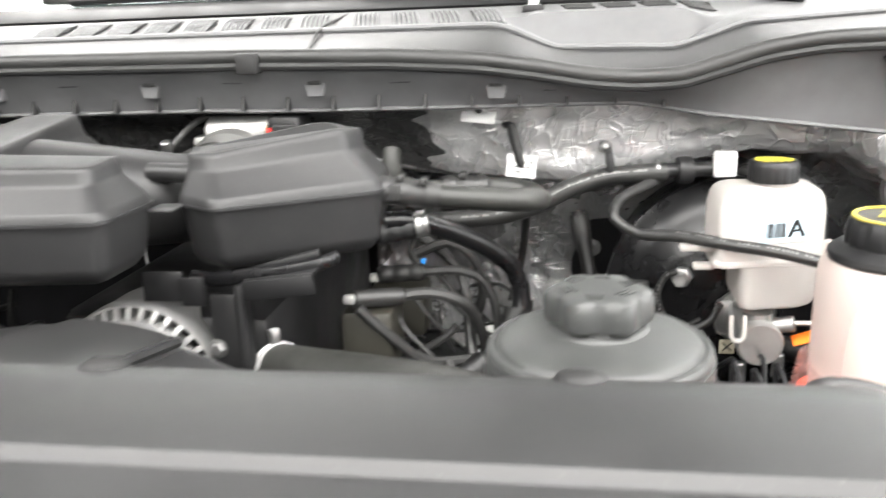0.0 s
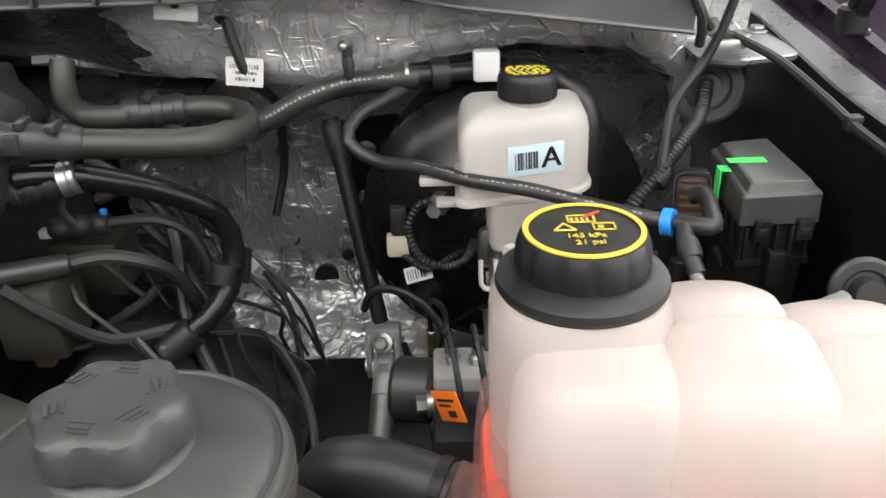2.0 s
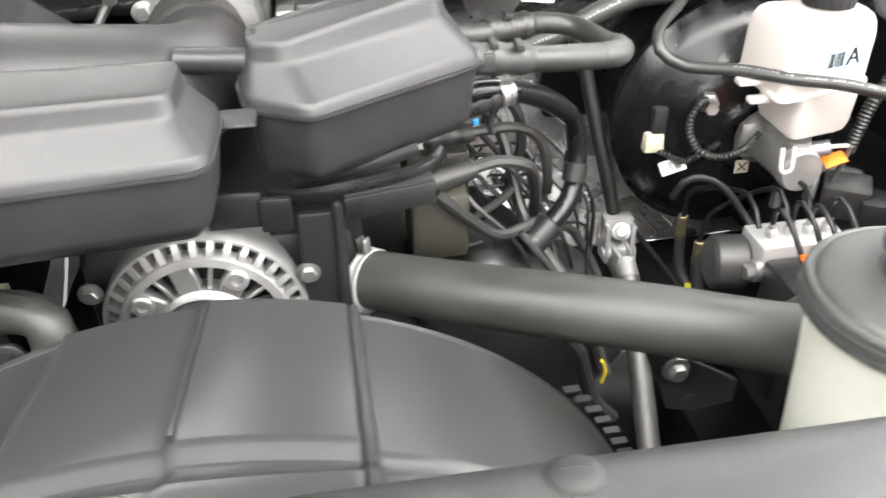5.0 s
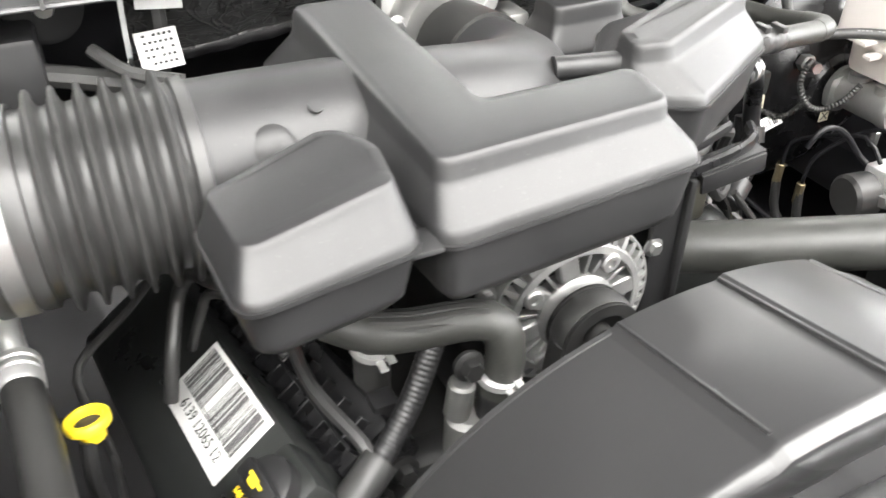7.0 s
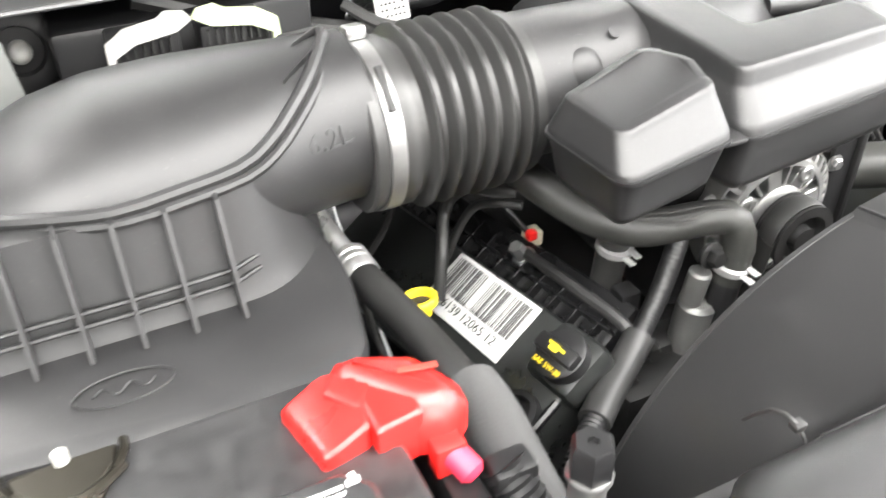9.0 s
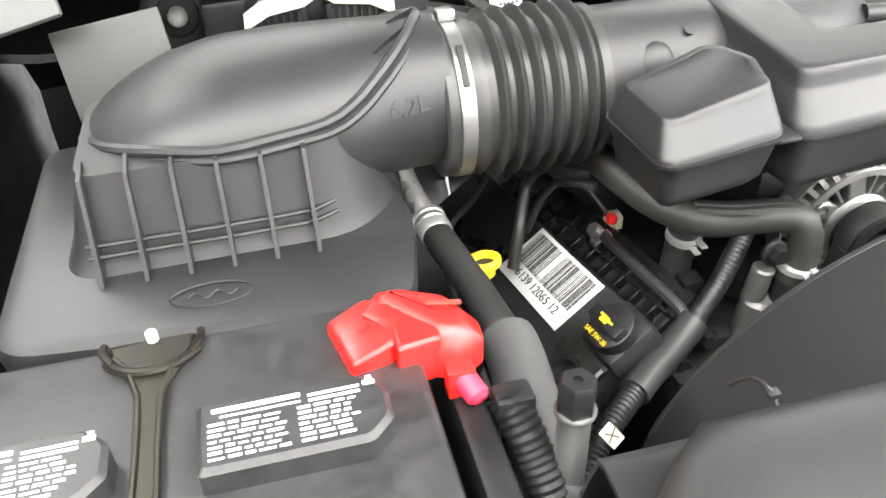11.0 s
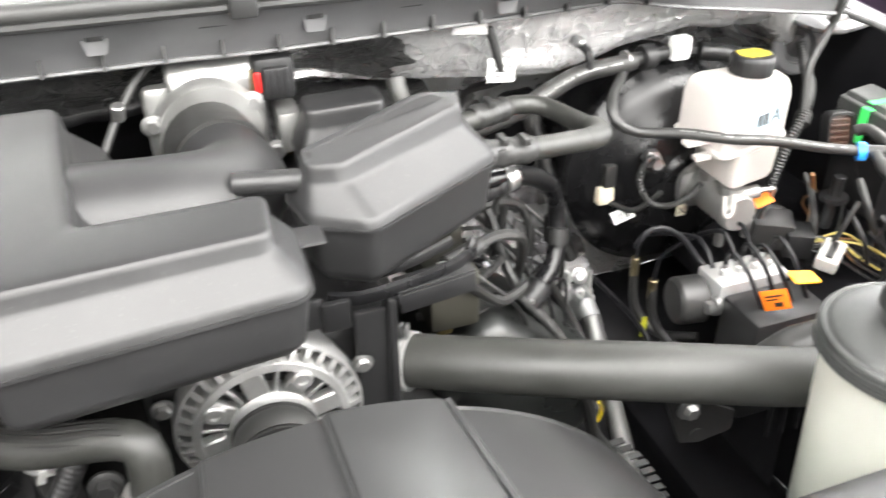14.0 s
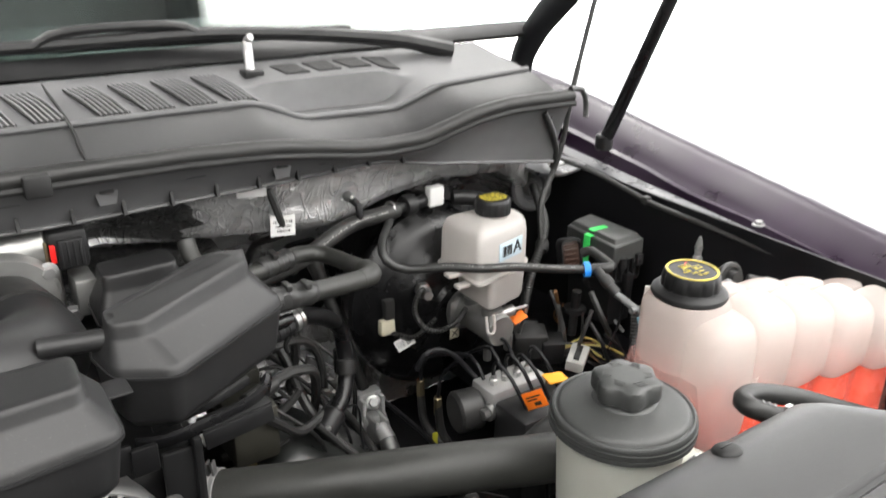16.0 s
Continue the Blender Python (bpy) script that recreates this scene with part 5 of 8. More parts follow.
# ---- engine front and centre ----
def alternator():
    c = Vector((-0.238, 0.70, 1.141))
    t = thing("alternator", c, "cast aluminium alternator with copper windings showing through its slots", "alternator")
    m = Matrix.Translation(c) @ pose(0, 0, 0, 90)   # local z runs to the front
    turn = lambda a: m @ pose(0, 0, 0, 0, 0, a)
    part("casing", lathe([(0.050, -0.07), (0.068, -0.064), (0.0725, -0.055), (0.0725, -0.014), (0.060, -0.012)], m, 48), ALU_ALT, t)
    part("core", lathe([(0.030, -0.012), (0.070, -0.012), (0.070, -0.008), (0.030, -0.007)], m, 40), DARK_STEEL, t, "dark core behind the slots")
    part("winding", lathe([(0.034, -0.010), (0.056, -0.010), (0.0565, -0.004), (0.050, 0.000), (0.036, -0.001)], m, 40), COPPER, t, "copper winding behind the openings")
    part("outer_ring", lathe([(0.0700, -0.016), (0.0738, -0.016), (0.0738, -0.002), (0.0725, 0.001), (0.0705, 0.001), (0.0700, -0.003)], m, 72, caps=False), ALU_ALT, t)
    part("face_ring", lathe([(0.0535, -0.006), (0.0610, -0.006), (0.0615, 0.0045), (0.0600, 0.0070), (0.0545, 0.0085), (0.0535, 0.0070)], m, 72, caps=False), ALU_ALT, t)
    part("hub", lathe([(0.034, -0.008), (0.0345, 0.0085), (0.032, 0.011), (0.020, 0.016), (0.001, 0.016)], m, 40), ALU_ALT, t)
    for k in range(36):
        # rim vanes, sloping back from the face to the outer ring
        bm = rings_mesh([[Vector((x, y, z)) for y, z in ((-w, z0 - 0.012), (w, z0 - 0.012), (w, z0), (-w, z0))] for x, w, z0 in ((0.0600, 0.0025, 0.0058), (0.0660, 0.0024, 0.0040), (0.0718, 0.0022, 0.0008))])
        bmesh.ops.transform(bm, matrix=turn(10 * k), verts=bm.verts)
        part("vane", bm, ALU_ALT, t, smooth=0)
    for k in range(8):
        part("web", box(0.033, 0.0555, -0.0085, 0.0085, -0.003, 0.0078, 0.0015, turn(45 * k + 12), 1), ALU_ALT, t)
        part("bar", box(0.033, 0.0545, -0.0014, 0.0014, -0.003, 0.0062, 0.0005, turn(45 * k + 34.5), 1), ALU_ALT, t)
    for k in range(4):
        a = math.radians(90 * k + 57)
        mm = m @ Matrix.Translation((0.0485 * math.cos(a), 0.0485 * math.sin(a), 0.006))
        part("boss", lathe([(0.0085, -0.01), (0.0085, 0.004), (0.007, 0.0055), (0.0038, 0.0055), (0.0038, 0.003), (0.001, 0.003)], mm, 18), ALU_ALT, t)
    for a in (24, 156):
        part("mounting_ear", moulded([(0.058, -0.016), (0.078, -0.012), (0.092, -0.006), (0.092, 0.006), (0.078, 0.012), (0.058, 0.016)], [(-0.03, 0, 0), (-0.004, 0, 0), (-0.002, 0.0015, 0)], 0.004), ALU_ALT, t)
        ear = t.children[-1]
        ear.data.transform(Matrix.Translation(-c) @ turn(a) @ Matrix.Translation(c))
        hexhead(m @ Matrix.Translation((0.083 * math.cos(math.radians(a)), 0.083 * math.sin(math.radians(a)), -0.002)), 0.006, 0.006, STEEL, t)
    part("pulley", lathe([(0.026, 0.016), (0.0335, 0.018), (0.0335, 0.020), (0.0300, 0.022), (0.0300, 0.042), (0.0335, 0.044), (0.0335, 0.046), (0.024, 0.0465), (0.022, 0.038), (0.012, 0.038), (0.011, 0.046), (0.001, 0.046)], m, 44), DARK_STEEL, t, "dark grooved pulley")
    loop = [c + Vector((0.0325 * math.cos(a), -0.032, 0.0325 * math.sin(a))) for a in np.linspace(-0.35, math.pi + 0.15, 26)]
    belt = [c + Vector((0.03, -0.032, -0.20))] + loop + [c + Vector((-0.055, -0.032, -0.20))]
    part("drive_belt", tube(belt, 0.0022, 10, 0.006, 4.6, up=(0, 1, 0)), RUBBER, t, "black ribbed drive belt")


def throttle_body():
    c = Vector((-0.212, 0.950, 1.300))
    t = thing("electronic_throttle", c, "silver cast throttle body with a black motor cover", "throttle", shift=(0.003, 0.012, 0.001))
    m = Matrix.Translation(c) @ pose(0, 0, 0, 90)
    m = m @ Matrix.Translation((-0.026, -0.018, 0))
    part("bore", lathe([(0.048, -0.03), (0.050, -0.02), (0.050, 0.022), (0.046, 0.03), (0.040, 0.03)], m, 36), ALU, t)
    part("flange", box(c.x - 0.082, c.x + 0.03, c.y + 0.0, c.y + 0.018, c.z - 0.07, c.z + 0.022, 0.008), ALU, t)
    part("motor_housing", joined(rod((c.x - 0.058, c.y + 0.004, c.z + 0.022), (c.x + 0.020, c.y + 0.004, c.z + 0.024), 0.0215, 28, 0.004), box(c.x - 0.045, c.x + 0.018, c.y - 0.006, c.y + 0.022, c.z - 0.012, c.z + 0.022, 0.006)), ALU, t)
    part("motor_end", rod((c.x - 0.0588, c.y + 0.002, c.z + 0.012), (c.x - 0.050, c.y + 0.002, c.z + 0.012), 0.006, 16), DARK_STEEL, t, "dark round hole")
    part("motor_cover", joined(box(c.x + 0.018, c.x + 0.056, c.y - 0.022, c.y + 0.028, c.z + 0.002, c.z + 0.044, 0.006), box(c.x + 0.026, c.x + 0.050, c.y - 0.027, c.y - 0.018, c.z + 0.006, c.z + 0.036, 0.002)), DARK_PLASTIC, t, "black plastic motor cover")
    for k in range(4):
        part("cover_rib", box(c.x + 0.0275 + 0.006 * k, c.x + 0.0295 + 0.006 * k, c.y - 0.0285, c.y - 0.026, c.z + 0.008, c.z + 0.034, 0.0005), DARK_PLASTIC, t)
    part("yellow_seal", box(c.x + 0.0145, c.x + 0.0180, c.y - 0.019, c.y - 0.014, c.z + 0.010, c.z + 0.034, 0.001), BRASS, t)
    part("red_lock", box(c.x + 0.0185, c.x + 0.0240, c.y - 0.0245, c.y - 0.0205, c.z + 0.013, c.z + 0.032, 0.0012), RED_PLASTIC, t, "red connector lock")
    part("side_plug", box(c.x + 0.035, c.x + 0.056, c.y - 0.03, c.y + 0.01, c.z - 0.048, c.z - 0.008, 0.003), ALU, t)
    for x, z in ((-0.076, -0.004), (-0.070, -0.06), (0.014, 0.006), (0.03, -0.045)):
        hexhead(Matrix.Translation((c.x + x, c.y - 0.024, c.z + z)) @ pose(0, 0, 0, 90), 0.007, 0.007, STEEL, t)


def radiator_hose():
    t = thing("radiator_hose", (0, 0.64, 1.17), "thick grey-black rubber upper radiator hose", "radiator hose")
    part("hose", tube([(-0.118, 0.724, 1.147), (-0.070, 0.684, 1.160), (-0.02, 0.645, 1.173), (0.04, 0.605, 1.184), (0.120, 0.575, 1.180), (0.190, 0.548, 1.176), (0.232, 0.49, 1.172), (0.238, 0.41, 1.15)], 0.0228, 24, 0.008), HOSE_OLIVE, t)
    part("spigot", rod((-0.150, 0.752, 1.134), (-0.116, 0.722, 1.1465), 0.0185, 20), DARK_PLASTIC, t, "black outlet spigot")
    c = thing("spring_clamp", (-0.118, 0.724, 1.15), "bright spring hose clamp on the radiator hose end", "hose clamp")
    m = along((-0.1215, 0.727, 1.1455), (-0.07, 0.682, 1.153))
    part("band", lathe([(0.0232, 0), (0.0256, 0.0004), (0.0256, 0.003), (0.0246, 0.0036), (0.0246, 0.0052), (0.0256, 0.0058), (0.0256, 0.0085), (0.0232, 0.009)], m, 36), ALU_BRIGHT, c)
    part("ear", joined(box(-0.004, 0.004, 0.024, 0.038, 0.001, 0.0035, 0.0008, m), box(-0.004, 0.004, 0.024, 0.038, 0.006, 0.0085, 0.0008, m)), STEEL, c)


def coil_bracket():
    t = thing("coil_bracket", (-0.1, 0.70, 1.2), "black stamped steel bracket beside the hose end", "bracket")
    part("front_lip", box(-0.062, 0.0, -0.0085, 0.0085, -0.0015, 0.0015, 0.001, frame_on((-0.070, 0.695, 1.236), (1, 0, 0.12), (0, 0, 1))), DARK_PLASTIC, t)
    part("top_lip", box(-0.062, 0.0, 0.0, 0.020, -0.0015, 0.0015, 0.001, frame_on((-0.070, 0.696, 1.2445), (1, 0, 0.12), (0, 1, 0.05))), DARK_PLASTIC, t)
    part("side_plate", box(-0.141, -0.133, 0.695, 0.715, 1.085, 1.234, 0.003), DARK_PLASTIC, t)
    part("upright", box(-0.166, -0.134, 0.701, 0.708, 1.08, 1.224, 0.003), DARK_PLASTIC, t)
    part("tile", box(-0.190, -0.168, 0.699, 0.705, 1.213, 1.239, 0.002), DARK_PLASTIC, t)
    part("rear_panel", box(-0.225, -0.188, 0.702, 0.707, 1.216, 1.243, 0.002), DARK_PLASTIC, t)
    part("upper_lip", tube([(-0.182, 0.712, 1.236), (-0.160, 0.703, 1.2365), (-0.125, 0.701, 1.241), (-0.092, 0.703, 1.2455), (-0.070, 0.712, 1.248), (-0.060, 0.728, 1.249)], 0.0042, 8, flat=1.5), GLOSS_BLACK, t)
    part("rear_lip", tube([(-0.165, 0.728, 1.236), (-0.120, 0.726, 1.242), (-0.076, 0.734, 1.250)], 0.0036, 8, flat=1.4), DARK_PLASTIC, t)
    k = thing("ignition_coil", (-0.05, 0.80, 1.16), "olive-brown ignition coil block with wire boots", "ignition coil")
    part("block", box(-0.078, -0.028, 0.785, 0.84, 1.115, 1.178, 0.006), OLIVE_COIL, k)
    part("boot", rod((-0.064, 0.784, 1.192), (-0.022, 0.812, 1.186), 0.009, 12, 0.002), GREY_RUBBER, k)
    part("connector", box(-0.066, -0.050, 0.800, 0.812, 1.099, 1.112, 0.003), COPPER, k, "brown connector with a red seal")
    part("clip", box(-0.072, -0.060, 0.778, 0.786, 1.188, 1.197, 0.002), ALU_BRIGHT, k)


def hose(name, pts, r, label, category, mat=None, n=10, flat=1.0):
    t = tagged(part(name, tube(pts, r, n, flat=flat), mat or RUBBER), label, category)
    BASES[t.name] = Vector((0, 0, 0))
    return t


def hose_print(ob, pts, r, toward, start, end, seed, size=0.0026):
    """A row of small unreadable marks printed along a hose."""
    line, rnd = spline(pts, 0.004), random.Random(seed)
    n, bms = len(line), []
    for k in range(int(start * n), int(end * n)):
        if rnd.random() < 0.25 or k + 1 >= n:
            continue
        d = (line[k + 1] - line[k]).normalized()
        o = Vector(toward) - d * Vector(toward).dot(d)
        m = frame_on(line[k] + o.normalized() * (r + 0.0001), d, d.cross(o) * -1)
        bms.append(box(0, 0.0028, -size / 2, -size / 2 + size * rnd.choice((0.6, 1.0)), 0, 0.0003, 0, m))
    part("print", joined(*bms), PRINT_GREY, ob, "faded white printed lettering")


def wiring():
    hh = thing("heater_hose", (0.05, 0.85, 1.28), "bent grey-black rubber breather hose with a tight elbow", "hose")
    part("outlet_length", tube([(-0.026, 0.783, 1.296), (0.02, 0.795, 1.287), (0.068, 0.804, 1.282), (0.086, 0.807, 1.2805)], 0.0105, 14), HOSE_OLIVE, hh)
    part("elbow", tube([(0.080, 0.806, 1.281), (0.0955, 0.811, 1.280), (0.104, 0.826, 1.277), (0.1055, 0.842, 1.274)], 0.0108, 14, 0.006), HOSE_OLIVE, hh)
    part("return_length", tube([(0.1055, 0.838, 1.2745), (0.108, 0.885, 1.264), (0.095, 0.925, 1.264), (0.065, 0.93, 1.268), (0.02, 0.905, 1.272), (-0.02, 0.90, 1.272), (-0.05, 0.93, 1.28), (-0.055, 0.95, 1.305)], 0.0100, 14), HOSE_OLIVE, hh)
    vac = [(-0.02, 0.97, 1.22), (0.05, 0.985, 1.222), (0.10, 0.985, 1.236), (0.135, 0.985, 1.254), (0.172, 0.990, 1.265), (0.216, 0.990, 1.2695), (0.24, 0.993, 1.27)]
    hose_print(hose("vacuum_hose", vac, 0.0105, "black brake booster vacuum hose with white print", "hose", None, 14), vac, 0.0105, (0.1, -0.85, 0.5), 0.12, 0.92, 3)
    t = thing("check_valve", (0.26, 0.995, 1.27), "black vacuum check valve with a white elbow", "valve", shift=(0.004, 0.003, 0.002))
    part("body", lathe([(0.008, -0.03), (0.008, -0.008), (0.014, -0.008), (0.015, -0.004), (0.015, 0.004), (0.014, 0.008), (0.008, 0.008), (0.008, 0.04)], along((0.256, 0.994, 1.2695), (0.30, 1.0, 1.270)), 20), DARK_PLASTIC, t)
    part("elbow", box(0.286, 0.310, 0.985, 1.0, 1.262, 1.290, 0.003), PAPER, t, "white plastic elbow")
    part("ridge", rod((0.225, 0.991, 1.2695), (0.228, 0.9912, 1.2695), 0.0122, 14), STEEL, t)
    hose("booster_elbow_hose", [(0.335, 1.0, 1.268), (0.37, 0.985, 1.264), (0.388, 0.965, 1.245), (0.39, 0.955, 1.20), (0.39, 0.955, 1.15)], 0.011, "black elbow hose beside the brake reservoir", "hose", DARK_PLASTIC, 12)
    ven = [(0.232, 0.996, 1.262), (0.215, 0.975, 1.258), (0.188, 0.945, 1.250), (0.182, 0.925, 1.235), (0.206, 0.915, 1.221), (0.245, 0.885, 1.226), (0.283, 0.855, 1.226), (0.328, 0.845, 1.221), (0.386, 0.832, 1.209), (0.425, 0.822, 1.203)]
    hose_print(hose("vent_hose", ven, 0.0058, "thin grey rubber vent hose", "hose", GREY_RUBBER, 10), ven, 0.0058, (0, -0.7, 0.7), 0.45, 0.95, 5, 0.0016)
    c = thing("vent_coupling", (0.42, 0.82, 1.2), "grey elbow coupling with a blue locking clip", "coupling", shift=(0.01, -0.002, -0.003))
    part("blue_clip", lathe([(0.0065, -0.004), (0.0105, -0.004), (0.0105, 0.004), (0.0065, 0.004)], along((0.419, 0.823, 1.205), (0.44, 0.81, 1.207)), 18), BLUE, c, "blue locking clip")
    part("elbow", tube([(0.424, 0.820, 1.206), (0.440, 0.807, 1.2085), (0.4475, 0.806, 1.209), (0.450, 0.820, 1.211), (0.453, 0.85, 1.214), (0.448, 0.862, 1.208)], 0.0068, 12), GREY_RUBBER, c)
    part("branch", tube([(0.428, 0.812, 1.206), (0.426, 0.795, 1.198), (0.430, 0.775, 1.186)], 0.0065, 10), GREY_RUBBER, c)
    part("collar", lathe([(0.0075, 0), (0.0085, 0.004), (0.0085, 0.012), (0.0075, 0.016)], along((0.427, 0.80, 1.201), (0.429, 0.778, 1.188)), 14), GREY_RUBBER, c)
    k = thing("hose_tee", (0.44, 0.74, 1.17), "clear and pale blue plastic tee on a ribbed cable", "coupling", shift=(0.01, -0.002, -0.003))
    part("tee", joined(rod((0.428, 0.775, 1.186), (0.438, 0.735, 1.17), 0.0048, 10), rod((0.425, 0.745, 1.175), (0.45, 0.745, 1.173), 0.004, 10)), CLEAR_GREY, k)
    part("blue_sleeve", rod((0.436, 0.738, 1.168), (0.438, 0.730, 1.145), 0.007, 10), surface("pale_blue_plastic", (0.25, 0.5, 0.62), 0.4), k)
    part("lead", corrugated([(0.434, 0.745, 1.172), (0.425, 0.735, 1.14), (0.42, 0.725, 1.10), (0.425, 0.715, 1.06)], 0.006), RUBBER, k)
    part("lead_to_bottle", tube([(0.445, 0.745, 1.173), (0.40, 0.69, 1.20), (0.36, 0.64, 1.23)], 0.005, 8), GREY_RUBBER, k)

    hose("coolant_pipe", [(-0.03, 0.79, 1.265), (0.0, 0.80, 1.262), (0.045, 0.835, 1.235), (0.080, 0.862, 1.20), (0.088, 0.864, 1.165), (0.082, 0.850, 1.138), (0.066, 0.834, 1.120), (0.041, 0.820, 1.106)], 0.0095, "shiny black bent heater pipe", "pipe", GLOSS_BLACK, 12)
    q = thing("quick_connector", (0.05, 0.84, 1.1), "black quick connector with a silver clip", "coupling", shift=(-0.004, -0.018, 0.006))
    part("body", rod((0.060, 0.846, 1.108), (0.035, 0.833, 1.092), 0.0135, 14, 0.002), DARK_PLASTIC, q)
    part("clip", box(0.037, 0.043, 0.824, 0.830, 1.101, 1.106, 0.001), STEEL, q, "silver clip")
    part("sleeve", rod((0.084, 0.864, 1.14), (0.087, 0.870, 1.155), 0.0112, 12), DARK_STEEL, q)
    hose("spark_plug_lead", [(-0.025, 0.812, 1.186), (0.0, 0.823, 1.186), (0.024, 0.829, 1.179), (0.04, 0.845, 1.16), (0.050, 0.865, 1.12), (0.05, 0.875, 1.09)], 0.0058, "grey rubber spark plug lead", "wire", GREY_RUBBER, 8)
    hose("spark_plug_lead", [(-0.058, 0.778, 1.185), (-0.03, 0.785, 1.155), (0.0, 0.80, 1.125), (0.04, 0.83, 1.115), (0.08, 0.86, 1.11)], 0.0052, "grey rubber spark plug lead", "wire", GREY_RUBBER, 8)
    hose("spark_plug_lead", [(-0.03, 0.90, 1.20), (0.01, 0.90, 1.215), (0.035, 0.90, 1.20), (0.045, 0.905, 1.16), (0.03, 0.90, 1.11)], 0.0055, "grey rubber spark plug lead", "wire", GREY_RUBBER, 8)
    hose("engine_harness", [(-0.04, 0.92, 1.23), (0.02, 0.91, 1.18), (0.04, 0.86, 1.10), (0.08, 0.81, 1.04), (0.10, 0.76, 0.98)], 0.006, "taped black engine wiring harness", "harness", RUBBER, 9)
    hose("engine_harness", [(0.06, 0.86, 1.09), (0.10, 0.89, 1.06), (0.13, 0.87, 1.0), (0.14, 0.82, 0.95)], 0.005, "taped black engine wiring harness", "harness", RUBBER, 9)
    p = thing("barcode_tag", (0.046, 1.07, 1.04), "white printed tag wrapped on a wire", "tag")
    mt = frame_on((0.046, 1.066, 1.042), (0.62, 0.45, -0.62), (0.55, 0.1, 0.8))
    part("card", box(-0.030, 0.030, -0.011, 0.011, 0, 0.0006, 0.0003, mt), PAPER, p)
    part("print", bars(mt, barcode(0.004, 0.026, -0.008, 0.008, 11, 8), 0.001), PRINT_DARK, p)
    part("wire", tube([(0.0, 1.05, 1.11), (0.04, 1.075, 1.05), (0.08, 1.06, 0.99), (0.10, 1.0, 0.93)], 0.004, 8), RUBBER, p)


def firewall_clips():
    t = thing("harness_strap", (0.07, 1.0, 1.3), "black harness strap with a round clip on the foil", "strap", shift=(-0.002, 0.02, 0.004))
    part("round_clip", lathe([(0.013, 0), (0.0135, 0.006), (0.011, 0.009), (0.006, 0.012), (0.001, 0.013)], along((0.069, 1.002, 1.326), (0.066, 0.98, 1.33)), 18), DARK_PLASTIC, t)
    part("strap", tube([(0.072, 0.994, 1.318), (0.078, 0.988, 1.295), (0.086, 0.992, 1.262), (0.090, 1.03, 1.24), (0.085, 1.10, 1.20), (0.075, 1.14, 1.12), (0.06, 1.13, 1.06)], 0.0052, 8), RUBBER, t)
    m = frame_on((0.084, 0.986, 1.272), (1, 0.05, -0.12), (0.1, 0.15, 1))
    tag = part("tag", box(-0.017, 0.017, -0.013, 0.013, 0, 0.0008, 0.0004, m), PAPER, t, "white printed paper tag")
    part("print", bars(m, barcode(-0.013, 0.013, 0.003, 0.007, 12, 4) + barcode(-0.010, 0.012, -0.002, 0.0005, 10, 14) + barcode(-0.008, 0.010, -0.008, -0.005, 7, 9), 0.0012), GREY_RUBBER, tag)
    c = thing("hose_hook", (0.174, 1.0, 1.28), "black plastic hose hook with a silver stud", "clip", shift=(0.003, 0.01, 0.001))
    part("hook", tube([(0.174, 1.0, 1.294), (0.176, 0.978, 1.288), (0.177, 0.976, 1.27), (0.176, 0.982, 1.256)], 0.0048, 8), DARK_PLASTIC, c)
    part("stud", lathe([(0.007, 0), (0.007, 0.004), (0.003, 0.014), (0.001, 0.015)], along((0.173, 1.0, 1.295), (0.170, 0.97, 1.30)), 12), STEEL, c)
    t2 = thing("harness_strap", (-0.475, 1.0, 1.3), "black harness strap with a white printed tag", "strap", shift=(-0.006, 0.017, 0.006))
    part("strap", tube([(-0.475, 1.02, 1.345), (-0.47, 1.0, 1.31), (-0.475, 1.0, 1.26), (-0.48, 1.0, 1.2)], 0.009, 8), RUBBER, t2)
    m = frame_on((-0.475, 0.983, 1.280), (1, 0, 0.06), (-0.12, 0.2, 1))
    tag = part("tag", box(-0.018, 0.018, -0.017, 0.017, 0, 0.0008, 0.0004, m), PAPER, t2, "white printed paper tag")
    part("print", bars(m, [(-0.012 + 0.0045 * k, -0.0092 + 0.0045 * k, -0.012 + 0.006 * j, -0.0098 + 0.006 * j) for k in range(6) for j in range(5) if (k * 3 + j) % 7], 0.0012), GREY_RUBBER, tag)


